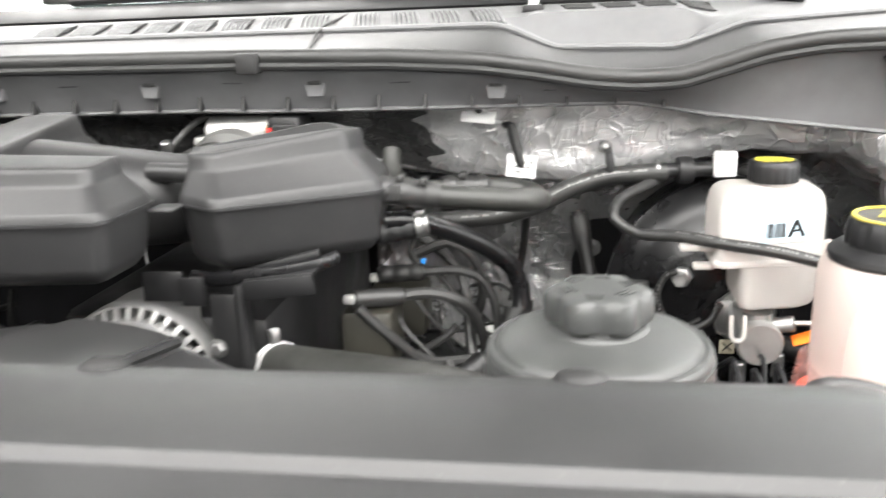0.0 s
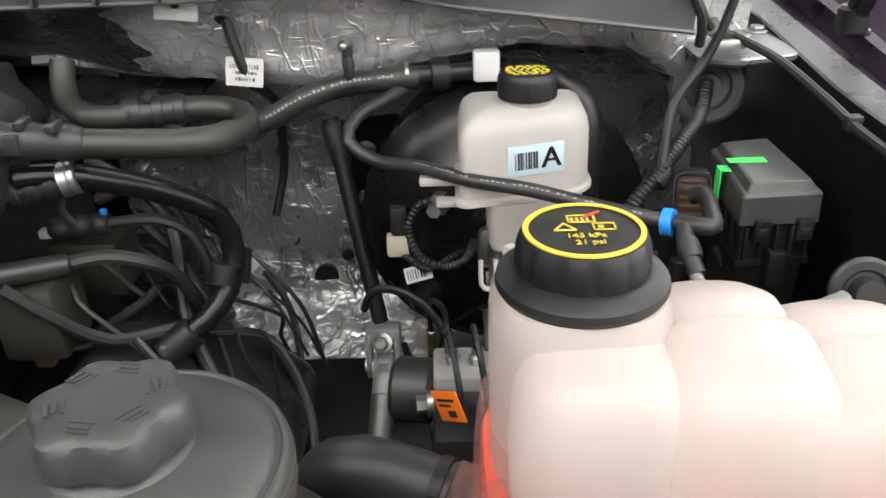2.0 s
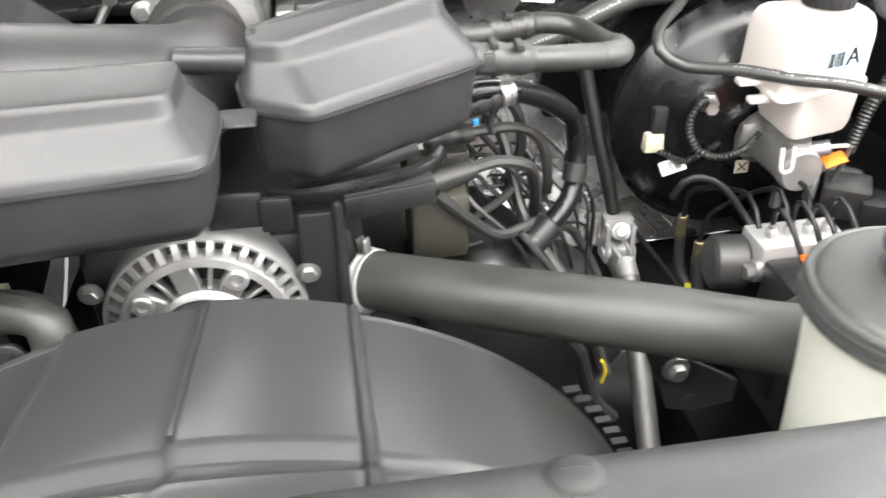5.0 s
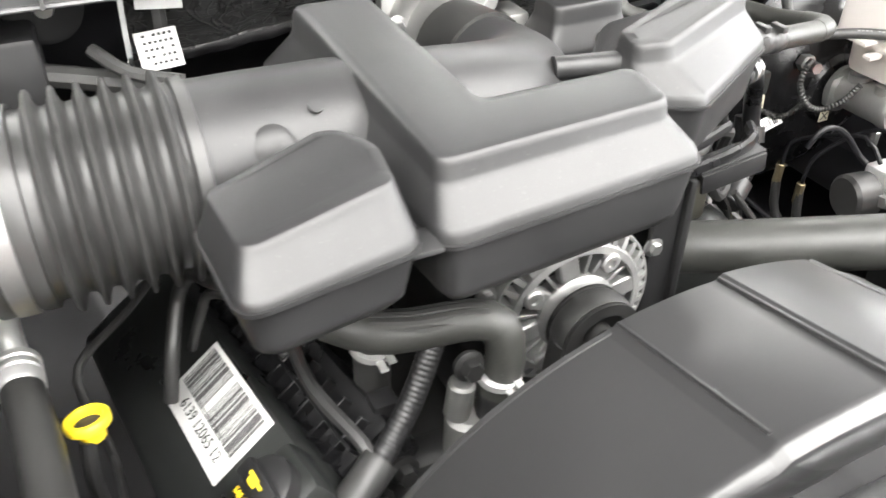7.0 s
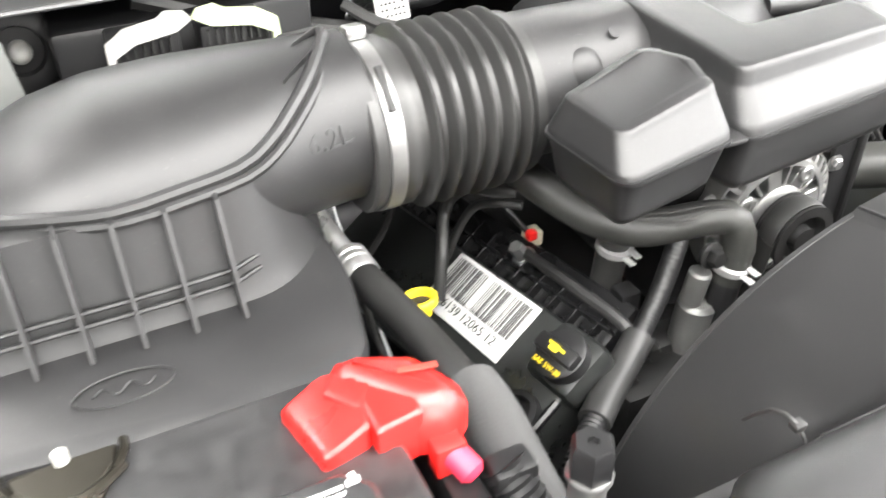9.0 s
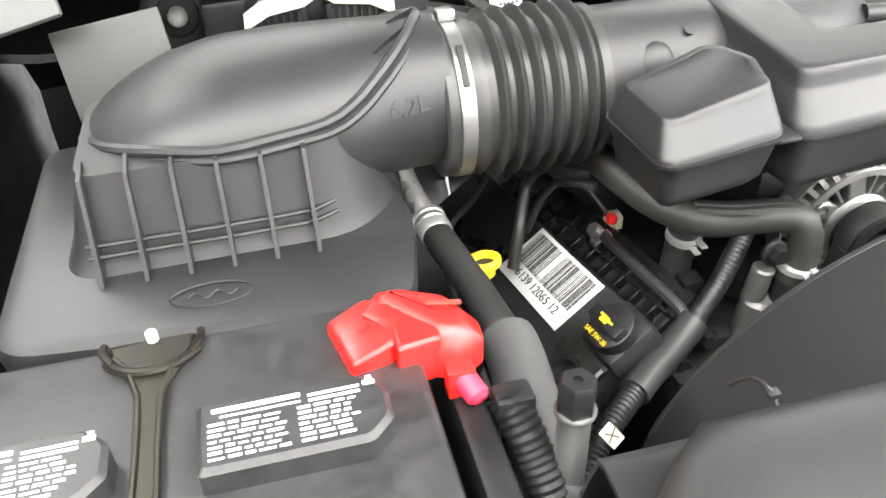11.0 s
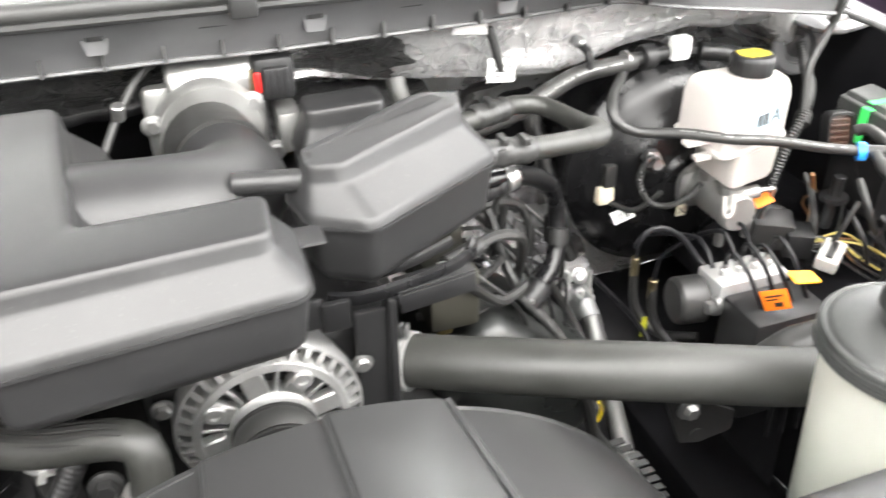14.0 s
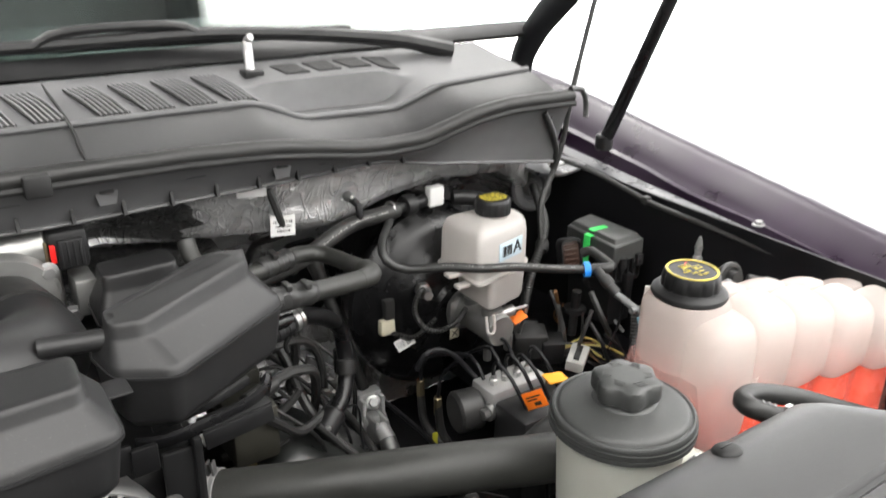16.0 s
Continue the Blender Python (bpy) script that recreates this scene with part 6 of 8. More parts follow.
# ---- brakes and steering ----
def brake_booster():
    c = Vector((0.318, 1.0, 1.118))
    t = thing("brake_booster", c, "large black round brake booster with a beaded rim", "brake booster")
    m = Matrix.Translation(c) @ pose(0, 0, 0, 90)
    part("shell", lathe([(0.10, -0.16), (0.128, -0.12), (0.134, -0.03), (0.141, -0.022), (0.141, -0.010), (0.134, -0.004), (0.128, 0.006), (0.112, 0.018), (0.098, 0.022), (0.092, 0.030), (0.070, 0.040), (0.045, 0.043), (0.040, 0.050), (0.001, 0.050)], m, 72), GLOSS_BLACK, t)
    m1 = frame_on((0.3058, 0.9475, 1.0855), (1, 0, 0), (0, 0.0, 1))
    lab = part("x_label", box(-0.008, 0.008, -0.008, 0.008, 0, 0.001, 0.0004, m1), CREAM, t, "small cream label with a cross")
    part("cross", joined(tube([m1 @ Vector((-0.005, -0.005, 0.001)), m1 @ Vector((0.005, 0.005, 0.001))], 0.0009, 5), tube([m1 @ Vector((-0.005, 0.005, 0.001)), m1 @ Vector((0.005, -0.005, 0.001))], 0.0009, 5)), INK, lab)
    s = thing("pressure_sensor", (0.219, 0.985, 1.11), "cream and grey sensor plug on the booster", "sensor", shift=(-0.003, 0.002, 0.008))
    part("plug", box(0.206, 0.232, 0.972, 0.992, 1.088, 1.112, 0.003), CREAM, s)
    part("cap", box(0.211, 0.227, 0.970, 0.988, 1.112, 1.142, 0.003), GREY_RUBBER, s, "grey connector cap")
    part("loop_wire", corrugated([(0.222, 0.975, 1.09), (0.245, 0.955, 1.085), (0.27, 0.95, 1.10), (0.29, 0.955, 1.11)], 0.004), RUBBER, s)
    part("tag", box(-0.014, 0.014, -0.008, 0.008, 0, 0.0008, 0.0003, frame_on((0.236, 0.962, 1.076), (1, -0.1, 0.35), (0, 0.6, 0.8))), PAPER, s, "white printed tag")
    part("tag_print", bars(frame_on((0.236, 0.962, 1.076), (1, -0.1, 0.35), (0, 0.6, 0.8)), barcode(-0.011, 0.010, -0.005, 0.005, 8, 2), 0.0012), INK, s)
    w = thing("switch_lead", (0.25, 0.95, 1.15), "ribbed black switch lead looped below the reservoir", "wire")
    part("lead", corrugated([(0.248, 0.94, 1.172), (0.236, 0.935, 1.168), (0.228, 0.93, 1.148), (0.238, 0.92, 1.125), (0.26, 0.915, 1.118), (0.278, 0.905, 1.13), (0.286, 0.895, 1.152)], 0.0042), RUBBER, w)
    part("nut", lathe([(0.011, 0), (0.011, 0.012), (0.007, 0.013), (0.007, 0.03)], along((0.258, 0.96, 1.162), (0.248, 0.92, 1.166)), 6), STEEL, w, "steel hexagon nut")

    k = thing("master_cylinder", (0.318, 0.92, 1.12), "cast aluminium brake master cylinder", "master cylinder", shift=(0.002, -0.012, 0.0))
    part("barrel", lathe([(0.030, 0.0), (0.030, 0.006), (0.0215, 0.008), (0.0215, 0.070), (0.0225, 0.072), (0.0225, 0.082), (0.0215, 0.084), (0.0205, 0.086), (0.001, 0.0865)], Matrix.Translation((0.318, 0.958, 1.123)) @ pose(0, 0, 0, 90), 36), ALU, k)
    part("boss", joined(rod((0.318, 0.895, 1.125), (0.318, 0.895, 1.150), 0.014, 20), rod((0.318, 0.935, 1.125), (0.318, 0.935, 1.150), 0.014, 20)), ALU, k)
    part("flange", box(0.288, 0.350, 0.948, 0.957, 1.103, 1.143, 0.008), ALU, k)
    part("side_port", rod((0.33, 0.895, 1.135), (0.352, 0.888, 1.140), 0.008, 12, 0.001), STEEL, k)
    part("retaining_pin", tube([(0.288, 0.868, 1.155), (0.288, 0.864, 1.135), (0.294, 0.864, 1.130), (0.300, 0.864, 1.135), (0.300, 0.868, 1.155)], 0.0022, 6), MILKY_RES, k)
    part("port_line", tube([(0.350, 0.889, 1.140), (0.368, 0.884, 1.142), (0.375, 0.89, 1.13), (0.37, 0.90, 1.08)], 0.0025, 7), STEEL, k)
    g = tagged(part("warning_tag", box(-0.011, 0.011, -0.008, 0.008, 0, 0.001, 0.0004, frame_on((0.364, 0.878, 1.124), (0.9, -0.1, 0.35), (0, 0.9, 0.3))), ORANGE), "small orange tag on a brake line", "tag")


def steering_shaft():
    t = thing("steering_shaft", (0.186, 1.0, 0.97), "steel steering shaft with a universal joint", "steering shaft", shift=(0.004, 0.0, 0.009))
    part("upper_rod", rod((0.142, 1.07, 1.20), (0.184, 1.004, 0.995), 0.0085, 14), DARK_STEEL, t)
    part("boot", lathe([(0.0115, 0), (0.0125, 0.01), (0.011, 0.03), (0.0095, 0.045)], along((0.143, 1.072, 1.195), (0.184, 1.004, 0.995)), 16), RUBBER, t)
    part("upper_yoke", joined(box(0.168, 0.174, 0.978, 1.004, 0.94, 0.99, 0.002), box(0.199, 0.205, 0.978, 1.004, 0.94, 0.99, 0.002), box(0.168, 0.205, 0.988, 1.006, 0.975, 0.996, 0.004)), ALU_BRIGHT, t)
    part("cross_joint", joined(rod((0.166, 0.985, 0.952), (0.208, 0.985, 0.952), 0.007, 12, 0.001), box(0.178, 0.196, 0.974, 0.994, 0.943, 0.963, 0.003)), ALU_BRIGHT, t)
    part("lower_yoke", joined(box(0.176, 0.181, 0.955, 0.992, 0.93, 0.965, 0.002), box(0.193, 0.198, 0.955, 0.992, 0.93, 0.965, 0.002), rod((0.188, 0.965, 0.952), (0.187, 0.940, 0.940), 0.0125, 14, 0.002)), ALU_BRIGHT, t)
    hexhead(along((0.187, 0.982, 0.982), (0.18, 0.96, 0.996)), 0.0075, 0.008, STEEL, t)
    part("lower_tube", rod((0.187, 0.945, 0.944), (0.172, 0.78, 0.80), 0.0128, 18, 0.002), ALU_DULL, t, "dull tubular lower shaft")
    part("splined_end", lathe([(0.010, 0), (0.0105, 0.03), (0.0085, 0.06)], along((0.187, 0.945, 0.944), (0.172, 0.78, 0.80)), 20), STEEL, t)
    b = thing("column_plate", (0.18, 1.2, 1.06), "black steering column plate with bolts on the bulkhead", "plate", shift=(0.034, -0.006, 0.019))
    part("plate", moulded([(-0.045, -0.06), (0.03, -0.06), (0.04, 0.03), (0.02, 0.065), (-0.03, 0.06), (-0.05, 0.0)], [(0, 0, 0), (0.010, 0, 0), (0.012, 0.002, 0)], 0.012), APRON, b)
    b.children[0].data.transform(Matrix.Translation(Vector((0.155, 1.20, 1.09)) - Vector((0.18, 1.2, 1.06))) @ pose(0, 0, 0, 90) @ Matrix.Translation(Vector((0.18, 1.2, 1.06))))
    for x, z in ((0.134, 1.112), (0.13, 1.05)):
        hexhead(Matrix.Translation((x, 1.187, z)) @ pose(0, 0, 0, 90), 0.008, 0.008, STEEL, b)


def abs_unit():
    t = thing("abs_unit", (0.30, 0.80, 1.0), "anti-lock brake unit with a silver valve block and black housing", "abs unit", shift=(0.003, 0.007, 0.012))
    part("valve_block", box(0.246, 0.334, 0.778, 0.822, 1.040, 1.078, 0.003), ALU_BRIGHT, t)
    part("housing", box(0.246, 0.340, 0.715, 0.776, 0.94, 1.070, 0.006), DARK_PLASTIC, t)
    part("motor", rod((0.247, 0.806, 1.045), (0.212, 0.812, 1.045), 0.027, 24, 0.004), GREY_RUBBER, t)
    part("side_bolt", joined(rod((0.247, 0.782, 1.052), (0.232, 0.780, 1.052), 0.0075, 6), rod((0.247, 0.782, 1.052), (0.240, 0.781, 1.052), 0.011, 16)), STEEL, t)
    ends = [(0.205, 0.97, 0.99), (0.225, 0.955, 1.00), (0.30, 0.90, 1.12), (0.33, 0.895, 1.12)]
    for k in range(4):
        x = 0.262 + 0.019 * k
        part("union", lathe([(0.0055, 0), (0.0062, 0.007), (0.004, 0.009), (0.004, 0.014)], Matrix.Translation((x, 0.798, 1.078)), 6), STEEL, t)
        up = 0.028 + 0.006 * (k % 2)
        part("brake_line", tube([(x, 0.798, 1.084), (x - 0.001, 0.797, 1.084 + up * 0.7), (x - 0.003, 0.786, 1.086 + up), (x + 0.002, 0.765, 1.078 + up * 0.8), (x + 0.008, 0.738, 1.065), (x + 0.014, 0.708, 1.02), (x + 0.018, 0.70, 0.92)], 0.0026, 8), APRON, t)
    line = [[(0.258, 0.812, 1.078), (0.256, 0.84, 1.10), (0.245, 0.90, 1.075), (0.240, 0.925, 1.055), (0.240, 0.930, 1.035), (0.241, 0.933, 1.0)],
            [(0.290, 0.814, 1.078), (0.290, 0.84, 1.10), (0.285, 0.875, 1.08), (0.258, 0.895, 1.050), (0.250, 0.899, 1.030), (0.248, 0.900, 0.995)],
            [(0.314, 0.814, 1.078), (0.318, 0.845, 1.10), (0.315, 0.875, 1.10), (0.312, 0.885, 1.115)]]
    for pts in line:
        part("brake_line", tube(pts, 0.0026, 8), APRON, t)
    for a, b in (((0.241, 0.933, 1.022), (0.242, 0.934, 0.992)), ((0.248, 0.900, 1.008), (0.249, 0.901, 0.978)), ((0.335, 0.86, 1.075), (0.336, 0.86, 1.10)), ((0.30, 0.86, 1.07), (0.30, 0.86, 1.09))):
        part("fitting", rod(a, b, 0.0058, 8, 0.001), BRASS if a[0] < 0.28 else STEEL, t, "threaded fitting")
    for k, (x, y) in enumerate(((0.242, 0.934), (0.249, 0.901))):
        part("flexible_hose", tube([(x, y, 0.995), (x + 0.002, y - 0.01, 0.95), (x + 0.02, y - 0.04, 0.925), (x + 0.05, y - 0.08, 0.94)], 0.006, 10), GREY_RUBBER, t)
    g = thing("warning_tag", (0.305, 0.775, 1.07), "orange warning tag folded round a brake line", "tag", shift=(0.0, -0.017, 0.013))
    mg = frame_on((0.262, 0.740, 1.100), (0.66, -0.62, 0.42), (-0.32, 0.25, 0.90))
    part("card", box(-0.013, 0.013, -0.012, 0.012, 0, 0.001, 0.0004, mg), ORANGE, g)
    part("print", bars(mg, [(-0.009, 0.008, 0.004, 0.006), (-0.009, 0.003, 0.0, 0.0018), (-0.002, 0.006, -0.008, -0.003)], 0.0015), INK, g)
    g2 = thing("warning_tag", (0.335, 0.765, 1.07), "amber yellow tag on a brake line", "tag", shift=(0.0, -0.017, 0.013))
    part("card", moulded([(0.292, 0.748), (0.318, 0.742), (0.322, 0.762), (0.297, 0.770)], [(1.1055, 0, 0), (1.107, 0, 0)], 0.003), AMBER, g2)
    y = thing("cable_tag", (0.2, 0.87, 0.96), "yellow flag tag on a thin lead", "tag", shift=(0.007, 0.022, 0.018))
    part("flag", box(-0.005, 0.005, -0.013, 0.013, 0, 0.001, 0.0003, frame_on((0.240, 0.885, 0.930), (0.9, 0.1, -0.2), (0.35, 0.3, 0.85))), YELLOW_GREEN, y)
    part("lead", tube([(0.205, 0.97, 0.965), (0.22, 0.93, 0.95), (0.235, 0.88, 0.93), (0.24, 0.84, 0.90)], 0.0035, 7), APRON, y)


def right_corner():
    f = thing("fuse_box", (0.508, 0.885, 1.19), "black plastic fuse box with a strip of green tape", "fuse box", shift=(0.011, -0.002, -0.007))
    part("base", moulded([(0.476, 0.831), (0.532, 0.834), (0.529, 0.934), (0.480, 0.925)], [(1.10, 0.004, 0), (1.165, 0.002, 0), (1.1655, -0.002, 0), (1.170, -0.002, 0), (1.1705, 0.0015, 0), (1.205, 0.0008, 0)], 0.003, 2), DARK_PLASTIC, f, smooth=25)
    # lid colour is greyer than the base to carry the reflection on top
    lid = part("lid", moulded([(0.472, 0.826), (0.535, 0.830), (0.532, 0.938), (0.477, 0.928)], [(1.202, 0, 0), (1.2245, 0.0006, 0), (1.2265, 0.002, 0), (1.2275, 0.0045, 0), (1.2330, 0.0075, 0), (1.2338, 0.009, 0)], 0.004, 3), LID_PLASTIC, f, "black lid with a raised panel, paler for its reflection", smooth=25)
    for k in range(5):
        x = 0.480 + 0.0115 * k
        part("rib", box(x - 0.0012, x + 0.0012, 0.8265, 0.8315, 1.172, 1.2005, 0.0006), DARK_PLASTIC, f)
    for k in range(5):
        y = 0.845 + 0.018 * k
        part("rib", box(0.4735, 0.4765, y - 0.0012, y + 0.0012, 1.172, 1.2005, 0.0006), DARK_PLASTIC, f)
    for x in (0.490, 0.522):
        part("latch", box(x - 0.006, x + 0.006, 0.8225, 0.829, 1.190, 1.207, 0.001), DARK_PLASTIC, f)
        part("latch_slot", box(x - 0.003, x + 0.003, 0.8220, 0.824, 1.195, 1.201, 0.0003), INK, f)
    part("lower_latch", box(0.498, 0.512, 0.822, 0.834, 1.150, 1.180, 0.002), DARK_PLASTIC, f)
    part("tape", joined(box(0.476, 0.506, 0.874, 0.884, 1.2339, 1.2345, 0, None), box(0.4695, 0.4703, 0.872, 0.884, 1.185, 1.228, 0), box(0.4695, 0.478, 0.872, 0.884, 1.2276, 1.2284, 0)), GREEN_TAPE, f, "bright green tape strip")
    u = thing("open_connector", (0.452, 0.90, 1.19), "open black wiring connector with a brown inside", "connector", shift=(0.011, -0.002, -0.005))
    mu = frame_on((0.455, 0.890, 1.195), (0.93, -0.30, 0.05), (0.05, 0.25, 1))
    rim = rounded([(-0.016, -0.024), (0.016, -0.024), (0.016, 0.024), (-0.016, 0.024)], 0.010, 5)
    ring = lambda k, z: [mu @ Vector((q.x * k, q.y * k, z)) for q in rim]
    part("shell", rings_mesh([ring(0.90, -0.022), ring(0.98, -0.018), ring(1.0, 0.0), ring(0.96, 0.002), ring(0.84, 0.002), ring(0.82, -0.010)]), DARK_PLASTIC, u)
    insert = surface("brown_plastic_insert", (0.035, 0.015, 0.009), 0.5)
    part("insert", rings_mesh([ring(0.82, -0.0095), ring(0.81, -0.004), ring(0.78, -0.0035)]), insert, u, "brown terminal insert")
    for k in range(5):
        part("terminal_row", box(-0.010, 0.010, -0.0155 + 0.007 * k, -0.0125 + 0.007 * k, -0.004, -0.001, 0.0005, mu), insert, u)
    g = thing("bulkhead_grommet", (0.521, 1.04, 1.24), "round grey rubber bulkhead grommet", "grommet")
    mg = along((0.517, 1.045, 1.238), (0.507, 0.975, 1.250))
    part("ring", lathe([(0.036, 0), (0.037, 0.006), (0.033, 0.010), (0.023, 0.011), (0.021, 0.004), (0.014, 0.003), (0.012, 0.014), (0.001, 0.014)], mg, 30), COWL_PLASTIC, g)
    h = thing("corner_harness", (0.49, 0.98, 1.26), "taped black harness running down from the grommet", "harness")
    part("trunk", corrugated([(0.512, 1.03, 1.245), (0.50, 1.0, 1.225), (0.475, 0.96, 1.215), (0.45, 0.935, 1.195), (0.42, 0.92, 1.16), (0.405, 0.915, 1.11)], 0.0075), RUBBER, h)
    part("riser", tube([(0.452, 0.938, 1.20), (0.462, 0.955, 1.25), (0.488, 0.965, 1.285), (0.506, 0.967, 1.33), (0.519, 0.968, 1.40), (0.534, 0.970, 1.46), (0.575, 0.975, 1.60)], [0.0052, 0.0046, 0.0042, 0.0038, 0.0036, 0.0036, 0.0036], 9), RUBBER, h)
    part("tape_wrap", lathe([(0.009, 0), (0.010, 0.006), (0.010, 0.016), (0.008, 0.02)], along((0.446, 0.93, 1.185), (0.47, 0.955, 1.21)), 10), INK, h)
    c = thing("hood_cable", (0.56, 0.8, 1.26), "black hood release cable along the fender apron", "cable")
    part("cable", tube([(0.445, 0.930, 1.385), (0.468, 0.95, 1.345), (0.49, 0.97, 1.312), (0.515, 0.985, 1.300), (0.54, 0.94, 1.290), (0.560, 0.88, 1.272), (0.568, 0.84, 1.262), (0.577, 0.74, 1.255), (0.582, 0.60, 1.245), (0.582, 0.45, 1.225)], 0.0040, 8), GREY_RUBBER, c)
    part("clip", box(0.562, 0.574, 0.848, 0.858, 1.258, 1.270, 0.002), GREY_RUBBER, c)
    part("end_fitting", joined(rod((0.492, 0.972, 1.312), (0.50, 0.977, 1.306), 0.008, 10), box(0.500, 0.525, 0.974, 0.990, 1.290, 1.298, 0.002)), ALU_BRIGHT, c, "silver end fitting")
    hose("cowl_lead", [(0.43, 0.925, 1.392), (0.45, 0.93, 1.365), (0.475, 0.945, 1.325), (0.478, 0.955, 1.30)], 0.0042, "thin black lead from the cowl", "wire", RUBBER, 8)
    hose("washer_tube", [(0.47, 0.92, 1.42), (0.50, 0.93, 1.415), (0.515, 0.935, 1.395), (0.512, 0.93, 1.375)], 0.004, "grey washer tube at the cowl corner", "hose", GREY_RUBBER, 8)
    k = thing("hanging_plug", (0.566, 0.766, 1.22), "clear plug on a ribbed cable by the apron", "plug", shift=(0.008, -0.008, -0.022))
    part("plug", lathe([(0.002, 0.026), (0.0035, 0.020), (0.006, 0.010), (0.004, 0.0), (0.007, -0.004), (0.006, -0.014)], Matrix.Translation((0.566, 0.766, 1.235)), 12), CLEAR_GREY, k)
    part("lead", corrugated([(0.566, 0.766, 1.222), (0.567, 0.765, 1.19), (0.569, 0.762, 1.15), (0.57, 0.76, 1.08)], 0.0065), RUBBER, k)
    v = thing("vent_valve", (0.467, 0.637, 1.245), "round grey rubber vent valve with a clear barb", "valve", shift=(0.014, -0.006, 0.003))
    mv = along((0.470, 0.650, 1.243), (0.46, 0.58, 1.262))
    part("disc", lathe([(0.009, -0.016), (0.0165, -0.003), (0.0182, 0.0), (0.0182, 0.003), (0.0165, 0.0045), (0.0120, 0.0045), (0.0105, 0.003), (0.0085, 0.003), (0.0080, 0.014), (0.001, 0.014)], mv, 30), GREY_RUBBER, v)
    part("barb", rod((0.478, 0.632, 1.247), (0.496, 0.618, 1.242), 0.0050, 10, 0.001), GREY_RUBBER, v)
    part("tip", rod((0.494, 0.620, 1.243), (0.506, 0.611, 1.240), 0.0062, 12, 0.001), CLEAR_GREY, v)
    part("stub", rod((0.458, 0.64, 1.243), (0.438, 0.636, 1.237), 0.0062, 12, 0.001), CLEAR_GREY, v)
    j = thing("junction_connector", (0.40, 0.86, 1.08), "grey multi-pin junction connector with bundled wires", "connector")
    part("body", box(-0.024, 0.024, -0.018, 0.018, -0.02, 0.02, 0.004, Matrix.Translation((0.392, 0.885, 1.075)) @ pose(0, 0, 0, 10, 0, -30)), GREY_RUBBER, j)
    part("collar", box(-0.016, 0.016, -0.016, 0.016, -0.018, 0.018, 0.003, Matrix.Translation((0.415, 0.862, 1.068)) @ pose(0, 0, 0, 10, 0, -30)), DARK_PLASTIC, j)
    part("cover_tube", rod((0.352, 0.93, 1.095), (0.415, 0.895, 1.085), 0.012, 12, 0.003), DARK_PLASTIC, j)
    cols = (surface("faded_yellow_wire", (0.32, 0.27, 0.08), 0.5), GREY_RUBBER, GREY_RUBBER, surface("green_wire", (0.03, 0.22, 0.06), 0.5), surface("brown_wire", (0.16, 0.08, 0.03), 0.5))
    rnd = random.Random(4)
    for n in range(14):
        a = Vector((0.425, 0.855 + rnd.uniform(-0.01, 0.01), 1.068 + rnd.uniform(-0.012, 0.012)))
        b = a + Vector((0.035 + rnd.uniform(-0.01, 0.012), -0.035 + rnd.uniform(-0.012, 0.012), rnd.uniform(-0.012, 0.01)))
        part("wire", tube([a, (a + b) / 2 + Vector((0, 0, rnd.uniform(0, 0.014))), b, b + Vector((0.03, -0.01, -0.02))], 0.0016, 6), rnd.choice(cols), j)
    z = thing("loose_plug", (0.42, 0.79, 1.08), "cream multi-way plug lying on the wiring", "connector")
    part("shell", box(-0.022, 0.022, -0.012, 0.012, -0.008, 0.008, 0.002, Matrix.Translation((0.405, 0.80, 1.085)) @ pose(0, 0, 0, 5, -8, 35)), PALE_PLASTIC, z)
    part("lever", box(-0.015, 0.015, -0.004, 0.004, 0.007, 0.011, 0.001, Matrix.Translation((0.405, 0.80, 1.085)) @ pose(0, 0, 0, 5, -8, 35)), GREY_RUBBER, z)
    for n in range(12):
        a = Vector((0.40 + rnd.uniform(0, 0.09), 0.80 + rnd.uniform(0.0, 0.12), 1.12 + rnd.uniform(-0.03, 0.04)))
        b = a + Vector((rnd.uniform(-0.03, 0.05), rnd.uniform(-0.06, 0.02), -0.05 - rnd.uniform(0, 0.05)))
        hose("corner_wire", [a, (a + b) / 2 + Vector((rnd.uniform(-0.02, 0.02), rnd.uniform(-0.02, 0.02), 0.01)), b], rnd.choice((0.002, 0.003, 0.0045)), "dark bundled wire beside the connector", "wire", rnd.choice((RUBBER, DARK_PLASTIC, cols[4], GREY_RUBBER)), 6)
    part_floor = tagged(part("wheel_arch", box(0.36, 0.60, 0.45, 1.3, 0.95, 1.03, 0.02), APRON), "black wheel arch panel below the wiring", "wheel arch")
    s = thing("wiring_post", (0.455, 0.86, 1.13), "black grounding post with a washer", "post")
    part("post", joined(rod((0.45, 0.86, 1.08), (0.452, 0.858, 1.15), 0.007, 10, 0.001), rod((0.451, 0.859, 1.118), (0.451, 0.859, 1.124), 0.016, 16)), DARK_PLASTIC, s)
    oh = thing("overflow_hose", (0.25, 0.45, 1.25), "curved black rubber overflow hose with printed marks", "hose")
    run = [(0.420, 0.425, 1.200), (0.370, 0.440, 1.222), (0.330, 0.450, 1.240), (0.285, 0.4575, 1.2570), (0.262, 0.4585, 1.2625), (0.2495, 0.4535, 1.2635), (0.2490, 0.4435, 1.2625), (0.262, 0.4340, 1.2570), (0.280, 0.4260, 1.2440), (0.297, 0.4210, 1.2250)]
    part("hose", tube(run, 0.0088, 16, 0.006), RUBBER, oh)
